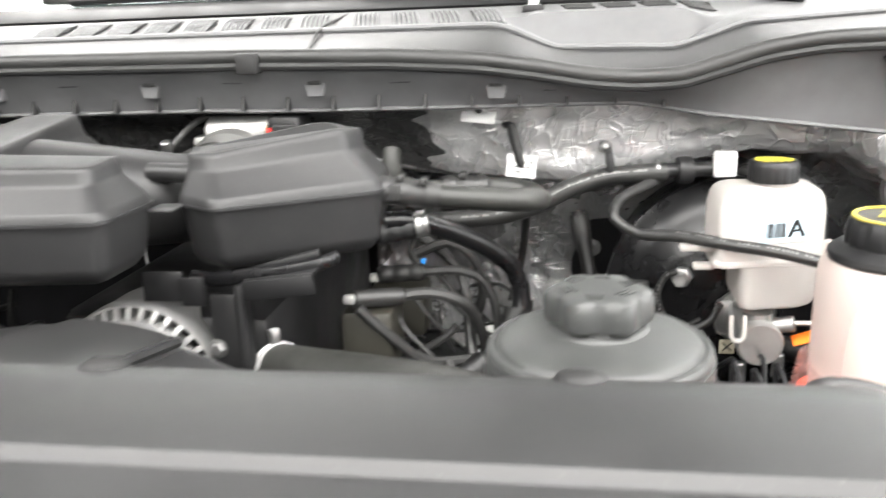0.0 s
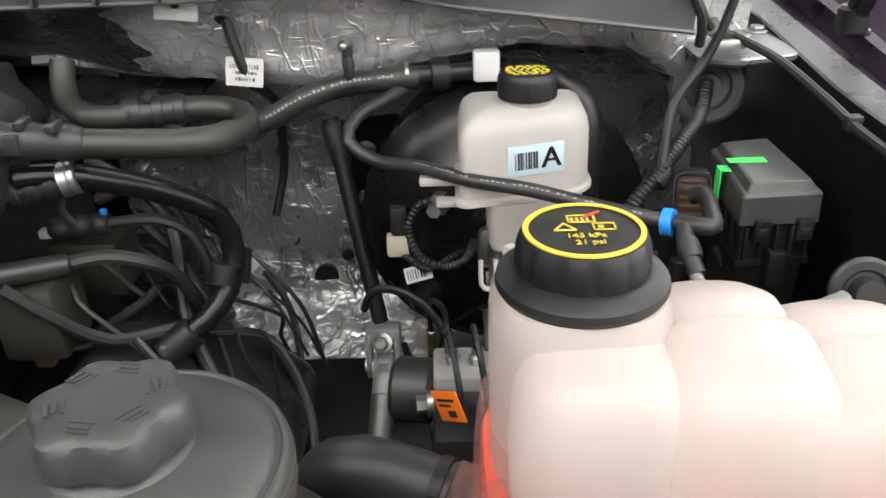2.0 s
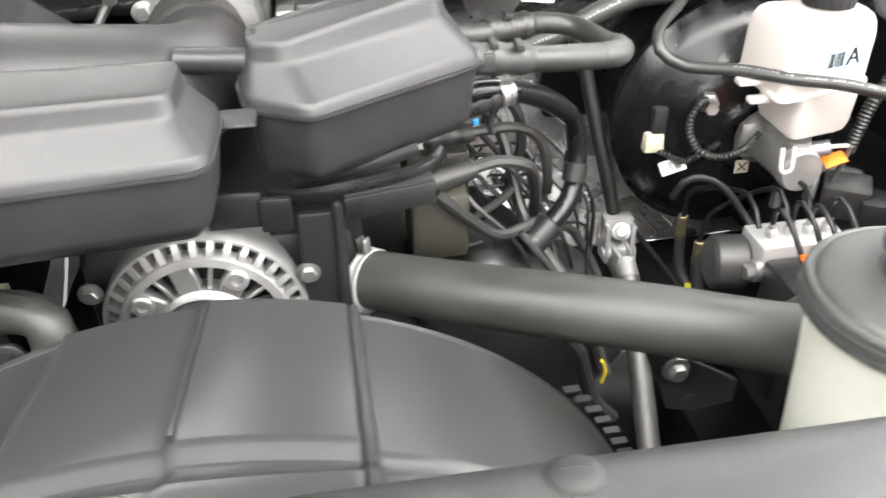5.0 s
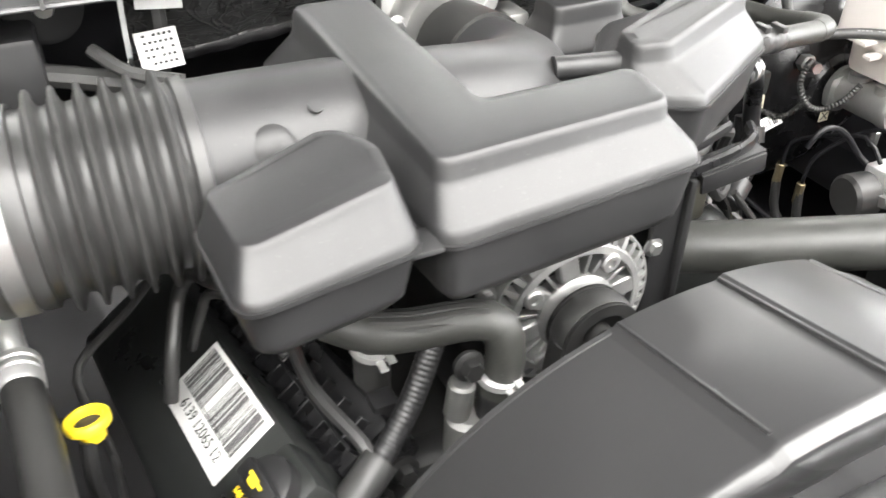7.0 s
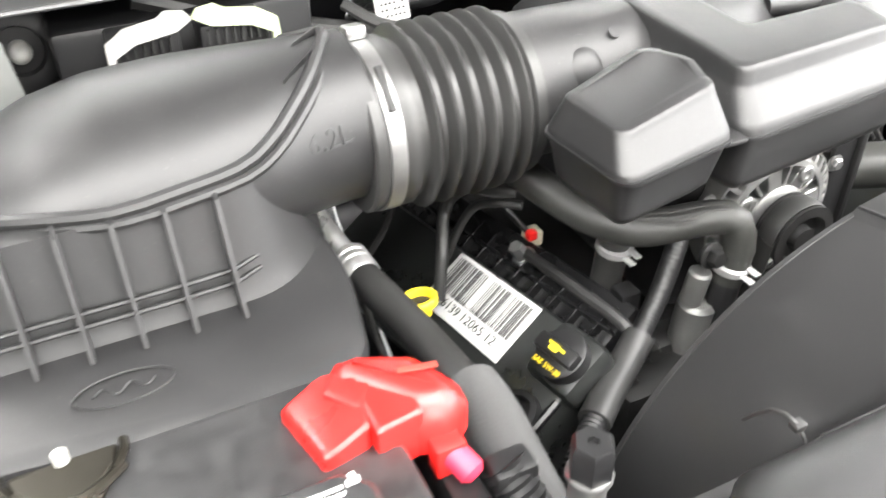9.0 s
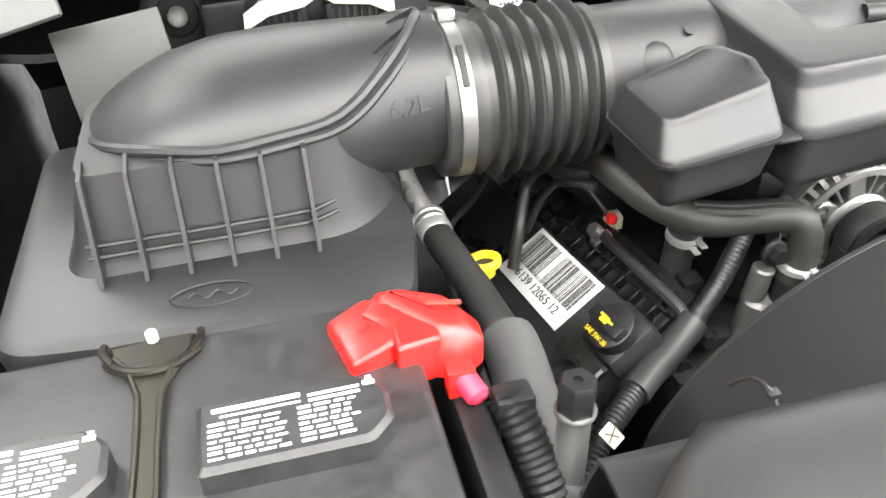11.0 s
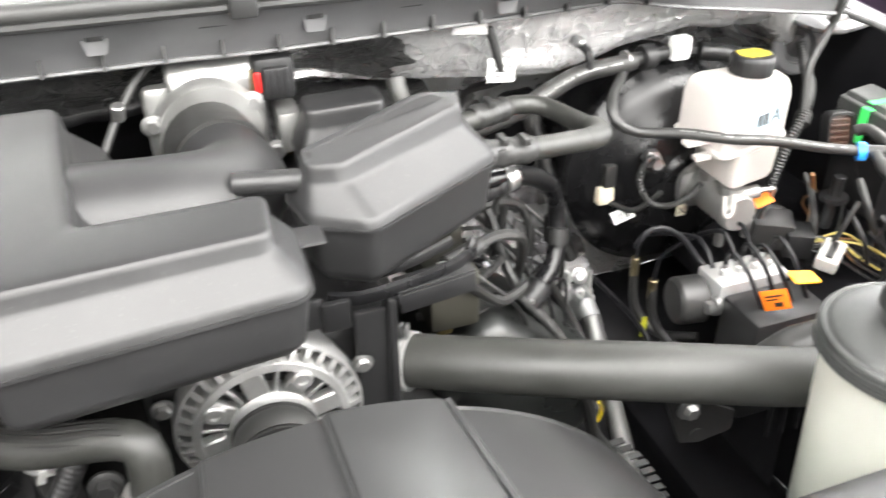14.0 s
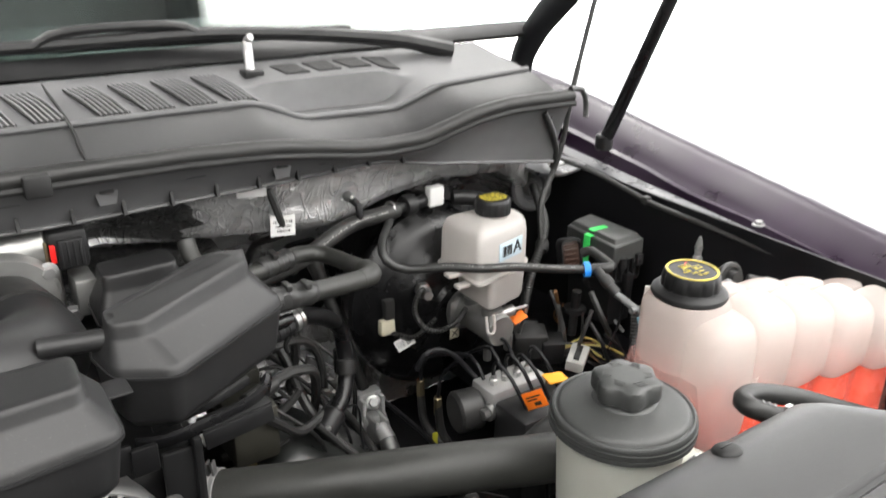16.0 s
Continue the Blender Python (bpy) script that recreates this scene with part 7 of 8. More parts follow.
    for k in range(3):
        part("print", box(-0.0010, 0.0010, -0.0022, 0.0022, 0.0086, 0.0091, 0, frame_on((0.2535 + 0.0042 * k, 0.4405 - 0.0031 * k, 1.2612 - 0.0016 * k), (0.77, -0.58, -0.28), (0.55, 0.81, 0.1))), PRINT_GREY, oh, "pale printed mark")
    ck = thing("spring_clamp", (0.272, 0.43, 1.25), "pale spring clamp on the overflow hose", "hose clamp")
    part("band", lathe([(0.0090, 0), (0.0106, 0.0004), (0.0106, 0.006), (0.0090, 0.0065)], along((0.268, 0.4312, 1.2530), (0.280, 0.4260, 1.2440)), 22), ALU_BRIGHT, ck)
    part("ear", box(0.272, 0.280, 0.424, 0.430, 1.2585, 1.2645, 0.001), ALU_BRIGHT, ck)
    o = thing("bottle_outlet_hose", (0.20, 0.61, 1.15), "black rubber outlet hose with a spring clamp", "hose", shift=(0.024, 0.0, -0.002))
    part("hose", tube([(0.238, 0.600, 1.152), (0.205, 0.612, 1.158), (0.175, 0.625, 1.15), (0.15, 0.65, 1.10)], 0.0185, 16), RUBBER, o)
    part("clamp", lathe([(0.0185, 0), (0.020, 0.0005), (0.020, 0.007), (0.0185, 0.0075)], along((0.236, 0.601, 1.1525), (0.205, 0.612, 1.158)), 24), DARK_STEEL, o)


# ---- passenger side ----
def valve_cover():
    c1, c2, c3 = Vector((-0.484, 0.699, 1.123)), Vector((-0.501, 0.812, 1.113)), Vector((-0.531, 0.679, 1.093))
    mid = (c2 + c3) / 2
    m = frame_on(mid, c1 - c2, c1 - c3)
    t = thing("valve_cover", mid, "black plastic valve cover with an oil filler cap", "valve cover")
    part("cover", box(-0.22, 0.128, -0.075, 0.034, -0.07, -0.0015, 0.010, m), VALVE_BLACK, t)
    part("ledge", box(-0.22, 0.10, 0.03, 0.085, -0.09, -0.040, 0.006, m), GLOSS_BLACK, t)
    for k in range(12):
        x = -0.20 + 0.026 * k
        part("rib", box(x - 0.0015, x + 0.0015, 0.034, 0.074, -0.042, -0.030, 0.0006, m, 1), GLOSS_BLACK, t)
    part("ledge_edge", box(-0.21, 0.10, 0.052, 0.055, -0.042, -0.029, 0.001, m), GLOSS_BLACK, t)
    hexhead(m @ Matrix.Translation((-0.03, 0.066, -0.04)), 0.008, 0.022, STEEL, t)
    part("filler_base", box(0.084, 0.136, -0.018, 0.034, -0.02, 0.010, 0.008, m), VALVE_BLACK, t)
    mc = m @ Matrix.Translation((0.114, 0.007, 0.010))
    cap = part("oil_cap", joined(lathe([(0.021, 0), (0.0215, 0.012), (0.019, 0.014), (0.001, 0.0145)], mc, 28), box(-0.021, 0.021, -0.007, 0.007, 0.012, 0.021, 0.003, mc)), DARK_PLASTIC, t, "black oil filler cap")
    part("can_symbol", joined(box(-0.005, 0.004, -0.003, 0.003, 0.0212, 0.0217, 0, mc), box(0.004, 0.010, 0.0, 0.0018, 0.0212, 0.0217, 0, mc), box(-0.008, -0.005, 0.001, 0.003, 0.0212, 0.0217, 0, mc)), YELLOW, cap, "yellow oil can symbol")
    part("grade_print", text_mesh("SAE 5W-20", 0.0062, mc @ pose(0, -0.0145, 0.0147), 0.0002), YELLOW, cap, "yellow printed oil grade")
    part("plug_tube", lathe([(0.018, 0), (0.018, 0.012), (0.013, 0.013), (0.011, 0.006), (0.001, 0.006)], m @ Matrix.Translation((0.108, -0.048, -0.004)), 22), DARK_PLASTIC, t)
    part("end_rib", tube([m @ Vector((0.126, -0.07, -0.001)), m @ Vector((0.126, -0.022, -0.001))], 0.004, 8), GLOSS_BLACK, t)
    lab = thing("barcode_label", mid, "large white barcode label stuck on the valve cover", "label")
    W, H = (c1 - c2).length / 2, (c1 - c3).length / 2
    part("sheet", box(-W, W, -H, H, -0.0005, 0.0012, 0.0004, m), PAPER, lab)
    left = [(x0, x1, -H + 0.020, H - 0.004) for x0, x1, _, _ in barcode(-W + 0.005, -0.010, 0, 1, 17, 21)]
    right = [(x0, x1, -H + 0.020, H - 0.004) for x0, x1, _, _ in barcode(-0.002, W - 0.005, 0, 1, 24, 22)]
    for rows in (left, right):
        for row in rows:
            part("barcode_bar", bars(m, [row], 0.0016), PRINT_DARK, lab)
    part("number", text_mesh("6139 12065 12", 0.0128, m @ pose(0.004, -H + 0.012, 0.0013), 0.0002), INK, lab, "printed black number")
    part("fine_print", bars(m, [(-0.03, 0.03, -0.0075, -0.0068), (-0.02, 0.03, -0.0095, -0.0089)], 0.0016), GREY_RUBBER, lab)

    d = thing("dipstick", (-0.581, 0.709, 1.17), "yellow ring-handled oil dipstick", "dipstick", shift=(-0.013, -0.016, 0.004))
    md = Matrix.Translation((-0.581, 0.709, 1.169)) @ pose(0, 0, 0, -10, -4, 0)
    handle = part("handle", lathe([(0.0050, -0.0105), (0.0068, -0.0100), (0.0080, -0.0085), (0.0084, -0.0020), (0.0128, 0), (0.0140, 0.001), (0.0143, 0.003), (0.0143, 0.0060), (0.0134, 0.0072), (0.0104, 0.0072), (0.0100, 0.0064), (0.0098, 0.0015), (0.001, 0.0012)], md, 36), YELLOW, d, "thick yellow finger ring on a collar")
    # black floor puts the shade of the ring's inside into colour
    part("hollow", lathe([(0.0088, 0.0014), (0.0088, 0.0020), (0.001, 0.0021)], md, 24), INK, handle, "black disc for the shade inside the ring")
    part("tube", tube([(-0.584, 0.703, 1.163), (-0.588, 0.700, 1.13), (-0.585, 0.72, 1.05), (-0.57, 0.75, 0.95)], 0.005, 8), DARK_STEEL, d)


def passenger_hoses():
    a = thing("ac_hose", (-0.61, 0.70, 1.2), "foam-sleeved air-conditioning hose with a silver crimp", "hose", shift=(-0.01, 0.008, 0.0))
    part("pipe", tube([(-0.620, 0.88, 1.205), (-0.625, 0.80, 1.198), (-0.618, 0.735, 1.190)], 0.0095, 14), ALU_PIPE, a, "bright aluminium pipe")
    part("crimp", lathe([(0.0125, 0), (0.0145, 0.002), (0.0145, 0.007), (0.013, 0.008), (0.0145, 0.010), (0.0145, 0.015), (0.013, 0.016), (0.0148, 0.018), (0.0148, 0.027), (0.0135, 0.029)], along((-0.618, 0.742, 1.191), (-0.616, 0.69, 1.189)), 26), ALU_BRIGHT, a, "silver crimp collar")
    part("hose", tube([(-0.617, 0.720, 1.190), (-0.613, 0.69, 1.190), (-0.607, 0.64, 1.193), (-0.600, 0.56, 1.196)], 0.0132, 18), RUBBER, a)
    part("foam_sleeve", tube([(-0.601, 0.571, 1.196), (-0.602, 0.545, 1.197), (-0.610, 0.48, 1.195), (-0.618, 0.42, 1.19)], 0.0200, 18), surface("grey_foam_sleeve", (0.045, 0.045, 0.045), 0.8, grain=600, grain_h=0.0006), a, "grey foam sleeve")
    h = thing("bypass_hose", (-0.4, 0.68, 1.2), "grey-black rubber coolant hose with a ribbed sleeve", "hose")
    part("hose", tube([(-0.50, 0.775, 1.245), (-0.476, 0.742, 1.226), (-0.445, 0.705, 1.203), (-0.41, 0.682, 1.190), (-0.375, 0.672, 1.190), (-0.345, 0.664, 1.193), (-0.328, 0.655, 1.188), (-0.326, 0.648, 1.165), (-0.332, 0.648, 1.135)], 0.0145, 16), HOSE_OLIVE, h)
    for k in range(5):
        a = -0.5 + 0.5 * k
        side = Vector((0.25 * math.sin(a), -0.88 * math.sin(a), 0)) + Vector((0, 0, math.cos(a)))
        part("sleeve_ridge", tube([Vector(q) + side * 0.0128 for q in ((-0.415, 0.685, 1.191), (-0.385, 0.674, 1.190), (-0.360, 0.668, 1.1915), (-0.340, 0.661, 1.1915), (-0.331, 0.656, 1.186))], 0.0036, 8), RUBBER, h)
    part("lower_hose", rod((-0.332, 0.648, 1.14), (-0.336, 0.645, 1.06), 0.0135, 14), DARK_PLASTIC, h)
    for x, y, z, nm in ((-0.331, 0.648, 1.148, "spring_clamp"), (-0.402, 0.712, 1.148, "spring_clamp")):
        k = thing(nm, (x, y, z), "white-metal spring clamp on a coolant hose", "hose clamp")
        part("band", lathe([(0.0148, 0), (0.0165, 0.0004), (0.0165, 0.006), (0.0148, 0.0065)], Matrix.Translation((x, y, z)) @ pose(0, 0, 0, 8, 4), 26), ALU_BRIGHT, k)
        part("ears", joined(box(x - 0.003, x + 0.003, y - 0.028, y - 0.015, z + 0.0, z + 0.002, 0.0006), box(x + 0.004, x + 0.010, y - 0.026, y - 0.014, z + 0.004, z + 0.0062, 0.0006)), ALU_BRIGHT, k)
    q = thing("heater_outlet", (-0.402, 0.712, 1.14), "black rubber stub hose on the water outlet", "hose")
    part("stub", rod((-0.402, 0.712, 1.165), (-0.400, 0.722, 1.08), 0.0142, 16, 0.002), RUBBER, q)
    n = thing("wiring_conduit", (-0.43, 0.65, 1.12), "taped and ribbed black wiring conduit across the engine", "conduit")
    part("upper_conduit", corrugated([(-0.362, 0.680, 1.195), (-0.372, 0.669, 1.178), (-0.395, 0.654, 1.145), (-0.418, 0.642, 1.122), (-0.430, 0.636, 1.113)], 0.0090, 0.0036, 0.0004), DARK_PLASTIC, n)
    part("taped_run", tube([(-0.425, 0.638, 1.117), (-0.445, 0.627, 1.107), (-0.475, 0.608, 1.103), (-0.500, 0.590, 1.100)], 0.0135, 12), GREY_RUBBER, n)
    part("lower_conduit", corrugated([(-0.497, 0.592, 1.100), (-0.520, 0.574, 1.098), (-0.545, 0.555, 1.09), (-0.57, 0.53, 1.07)], 0.0105, 0.0045), DARK_PLASTIC, n)
    part("branch", tube([(-0.430, 0.636, 1.115), (-0.433, 0.652, 1.123), (-0.446, 0.690, 1.130), (-0.450, 0.715, 1.130), (-0.448, 0.760, 1.118), (-0.440, 0.817, 1.098), (-0.435, 0.86, 1.085)], 0.0055, 8), GREY_RUBBER, n)
    part("loop", tube([(-0.545, 0.765, 1.105), (-0.535, 0.778, 1.141), (-0.521, 0.800, 1.173), (-0.510, 0.785, 1.200), (-0.498, 0.753, 1.212), (-0.485, 0.742, 1.214)], 0.0056, 10, 0.004), GREY_RUBBER, n)
    part("loop", tube([(-0.520, 0.800, 1.120), (-0.509, 0.795, 1.154), (-0.502, 0.780, 1.182), (-0.493, 0.758, 1.196), (-0.478, 0.742, 1.198)], 0.0040, 10, 0.004), GREY_RUBBER, n)
    part("thin_tube", tube([(-0.525, 0.930, 1.128), (-0.532, 0.895, 1.132), (-0.560, 0.850, 1.134), (-0.601, 0.804, 1.130), (-0.603, 0.790, 1.095), (-0.596, 0.782, 1.052), (-0.594, 0.721, 1.040), (-0.59, 0.67, 1.02)], 0.0036, 8), RUBBER, n)
    e = thing("cam_sensor_plug", (-0.425, 0.808, 1.11), "small red and tan connector on a thin lead", "connector")
    part("body", box(-0.432, -0.416, 0.80, 0.816, 1.10, 1.116, 0.002), CREAM, e)
    part("lock", box(-0.434, -0.424, 0.797, 0.806, 1.110, 1.120, 0.002), RED_PLASTIC, e, "red lock")
    part("lead", tube([(-0.43, 0.808, 1.115), (-0.455, 0.83, 1.15), (-0.47, 0.86, 1.17)], 0.003, 7), RUBBER, e)
    w = thing("water_pump", (-0.37, 0.66, 1.08), "dull cast aluminium water pump housing with bolts", "water pump")
    part("housing", joined(rod((-0.350, 0.66, 1.05), (-0.350, 0.655, 1.115), 0.0175, 18, 0.004), rod((-0.36, 0.655, 1.115), (-0.357, 0.652, 1.150), 0.010, 14, 0.002)), ALU_DULL, w)
    part("base", box(-0.40, -0.33, 0.655, 0.69, 1.02, 1.070, 0.01), DARK_STEEL, w, "dark casting below the pump housing")
    for x, z in ((-0.40, 1.045), (-0.405, 1.085), (-0.425, 1.06), (-0.355, 1.168)):
        hexhead(Matrix.Translation((x, 0.648, z)) @ pose(0, 0, 0, 80), 0.008, 0.012, DARK_STEEL, w)
    part("sensor", box(-0.415, -0.395, 0.675, 0.695, 1.09, 1.125, 0.003), DARK_PLASTIC, w)


def battery():
    t = thing("battery", (-0.82, 0.45, 1.1), "black truck battery with printed vent covers", "battery", shift=(-0.013, -0.008, 0.005))
    part("case", box(-0.97, -0.672, 0.385, 0.572, 1.05, 1.262, 0.006), BATTERY_GREY, t)

    def vent(x0, x1):
        y0, y1 = 0.452, 0.497
        bm = moulded([(x0, y0), (x1 - 0.012, y0), (x1, y0 + 0.012), (x1, y1 - 0.012), (x1 - 0.012, y1), (x0, y1)], [(1.260, 0, 0), (1.2755, 0.0, 0), (1.2785, 0.003, 0)], 0.002, 2)
        v = part("vent_cover", bm, BATTERY_GREY, t, "black vent cover with white print")
        rnd, rows = random.Random(int(x0 * -1000)), []
        for k in range(9):
            y = y0 + 0.006 + 0.0036 * k
            if k < 7:
                for a, b in ((x0 + 0.006, x0 + 0.045), (x0 + 0.050, x1 - 0.010 - rnd.uniform(0, 0.012))):
                    while a < b - 0.003:
                        w = rnd.uniform(0.003, 0.009)
                        rows.append((a, min(b, a + w), y, y + rnd.choice((0.0011, 0.0015))))
                        a += w + 0.0019
            else:
                rows += [(x0 + 0.008 + rnd.uniform(0, 0.006), x0 + 0.052, y + 0.001, y + 0.0038 if k == 8 else y + 0.002), (x0 + 0.056, x1 - 0.014, y, y + 0.0016)]
        rows += [(x1 - 0.012, x1 - 0.006, y1 - 0.010, y1 - 0.007), (x1 - 0.010, x1 - 0.007, y1 - 0.008, y1 - 0.004)]
        part("print", bars(Matrix.Translation((0, 0, 1.2785)), rows, 0.0004), WHITE_INK, v, "white printed warning text")
    vent(-0.793, -0.697)
    vent(-0.93, -0.834)

    r = thing("terminal_cover", (-0.68, 0.53, 1.2510), "bright red plastic battery terminal cover", "terminal cover", shift=(-0.010, -0.012, 0.006))
    front = [(-0.724, 0.556), (-0.715, 0.515), (-0.690, 0.520), (-0.684, 0.552), (-0.700, 0.563)]
    part("front_box", moulded(front, [(1.246, -0.001, 0), (1.2665, 0, 1), (1.2685, 0.0015, 1), (1.2690, 0.003, 1)], 0.0015, 2, (-0.715, 0.53, 0.28, 0.06)), RED_PLASTIC, r)
    step = [(-0.689, 0.514), (-0.664, 0.518), (-0.660, 0.545), (-0.690, 0.552)]
    part("step_block", moulded(step, [(1.246, -0.001, 0), (1.2735, 0, 1), (1.2752, 0.0015, 1), (1.2757, 0.003, 1)], 0.0015, 2, (-0.68, 0.53, -0.04, 0.05)), RED_PLASTIC, r)
    rear = [(-0.700, 0.552), (-0.668, 0.516), (-0.652, 0.512), (-0.638, 0.522), (-0.637, 0.538), (-0.650, 0.560), (-0.680, 0.570), (-0.700, 0.566)]
    part("rear_box", moulded(rear, [(1.246, 0, 0), (1.262, 0.0, 0), (1.2735, 0.006, 1), (1.2775, 0.011, 1), (1.2785, 0.015, 1)], 0.003, 2, (-0.67, 0.54, -0.12, 0.06)), RED_PLASTIC, r)
    part("rear_web", moulded([(-0.704, 0.548), (-0.690, 0.530), (-0.676, 0.548), (-0.690, 0.566)], [(1.25, 0, 0), (1.2755, 0, 0), (1.277, 0.002, 0)], 0.002, 2), RED_PLASTIC, r)
    # uncut slot: darker red on the cover gives its shade
    part("slot", box(-0.0105, 0.0105, -0.002, 0.002, 0, 0.0012, 0.0005, frame_on((-0.657, 0.541, 1.2785), (0.9, -0.1, -0.1), (0.1, 0.9, 0.05))), DULL_RED, r, "slot, its shade drawn in darker red")
    part("side_lip", box(-0.664, -0.648, 0.504, 0.516, 1.238, 1.258, 0.0015), RED_PLASTIC, r)
    part("cable_boot", rod((-0.656, 0.512, 1.252), (-0.648, 0.494, 1.244), 0.0072, 14, 0.003), surface("magenta_red_rubber", (0.55, 0.02, 0.05), 0.5), r, "soft red cable boot")
    k = thing("battery_cable", (-0.63, 0.47, 1.23), "ribbed black battery cable conduit", "cable")
    part("clip", box(-0.652, -0.628, 0.472, 0.490, 1.232, 1.254, 0.004), DARK_PLASTIC, k)
    part("conduit", corrugated([(-0.643, 0.485, 1.248), (-0.636, 0.465, 1.228), (-0.63, 0.44, 1.20), (-0.625, 0.40, 1.15)], 0.0125, 0.005, 0.0016, 14), DARK_PLASTIC, k)
    s = thing("ground_stud", (-0.608, 0.455, 1.25), "tall plated stud with a black hexagon nut", "stud", shift=(-0.006, -0.001, 0.0))
    part("stud", rod((-0.611, 0.452, 1.12), (-0.6085, 0.4545, 1.265), 0.0092, 14, 0.001), STEEL, s)
    part("nut", lathe([(0.0108, 0), (0.0108, 0.018), (0.0092, 0.0205), (0.003, 0.0205), (0.003, 0.018), (0.001, 0.018)], Matrix.Translation((-0.6085, 0.4545, 1.262)), 6), DARK_PLASTIC, s, "black hexagon nut")
    part("washer", lathe([(0.0108, 0), (0.0115, 0.001), (0.0115, 0.003), (0.0108, 0.004)], Matrix.Translation((-0.6085, 0.4545, 1.258)), 20), STEEL, s)
    h = thing("hold_down", (-0.82, 0.55, 1.27), "bronze-coloured battery hold-down bracket", "bracket", shift=(-0.017, -0.012, 0.001))
    HB = surface("bronze_anodised_bracket", (0.036, 0.033, 0.026), 0.38, metal=0.75, vary=0.25)
    part("strap", moulded([(-0.820, 0.40), (-0.810, 0.40), (-0.809, 0.53), (-0.794, 0.558), (-0.790, 0.574), (-0.840, 0.574), (-0.836, 0.558), (-0.821, 0.53)], [(1.262, 0, 0), (1.268, 0, 0), (1.2695, 0.0015, 0)], 0.004, 3), HB, h)
    for x in (-0.8215, -0.8085):
        part("flange", tube([(x, 0.40, 1.270), (x, 0.528, 1.270), (x + (0.014 if x > -0.81 else -0.014), 0.560, 1.271)], 0.0018, 6), HB, h)
    part("ridge", tube([(-0.840, 0.560, 1.268), (-0.828, 0.548, 1.2705), (-0.815, 0.544, 1.2715), (-0.802, 0.548, 1.2705), (-0.790, 0.560, 1.268)], 0.0028, 8), HB, h)
    part("end_flange", tube([(-0.842, 0.574, 1.269), (-0.842, 0.566, 1.2705), (-0.836, 0.556, 1.2700)], 0.0024, 8), HB, h)
    part("end_flange", tube([(-0.788, 0.574, 1.269), (-0.788, 0.566, 1.2705), (-0.794, 0.556, 1.2700)], 0.0024, 8), HB, h)
    part("stud", rod((-0.815, 0.572, 1.265), (-0.815, 0.573, 1.276), 0.0036, 10, 0.001), PALE_PLASTIC, h, "white stud cap")
    part("shroud", box(-0.66, -0.64, 0.40, 0.56, 1.1, 1.24, 0.006), DARK_PLASTIC, t)


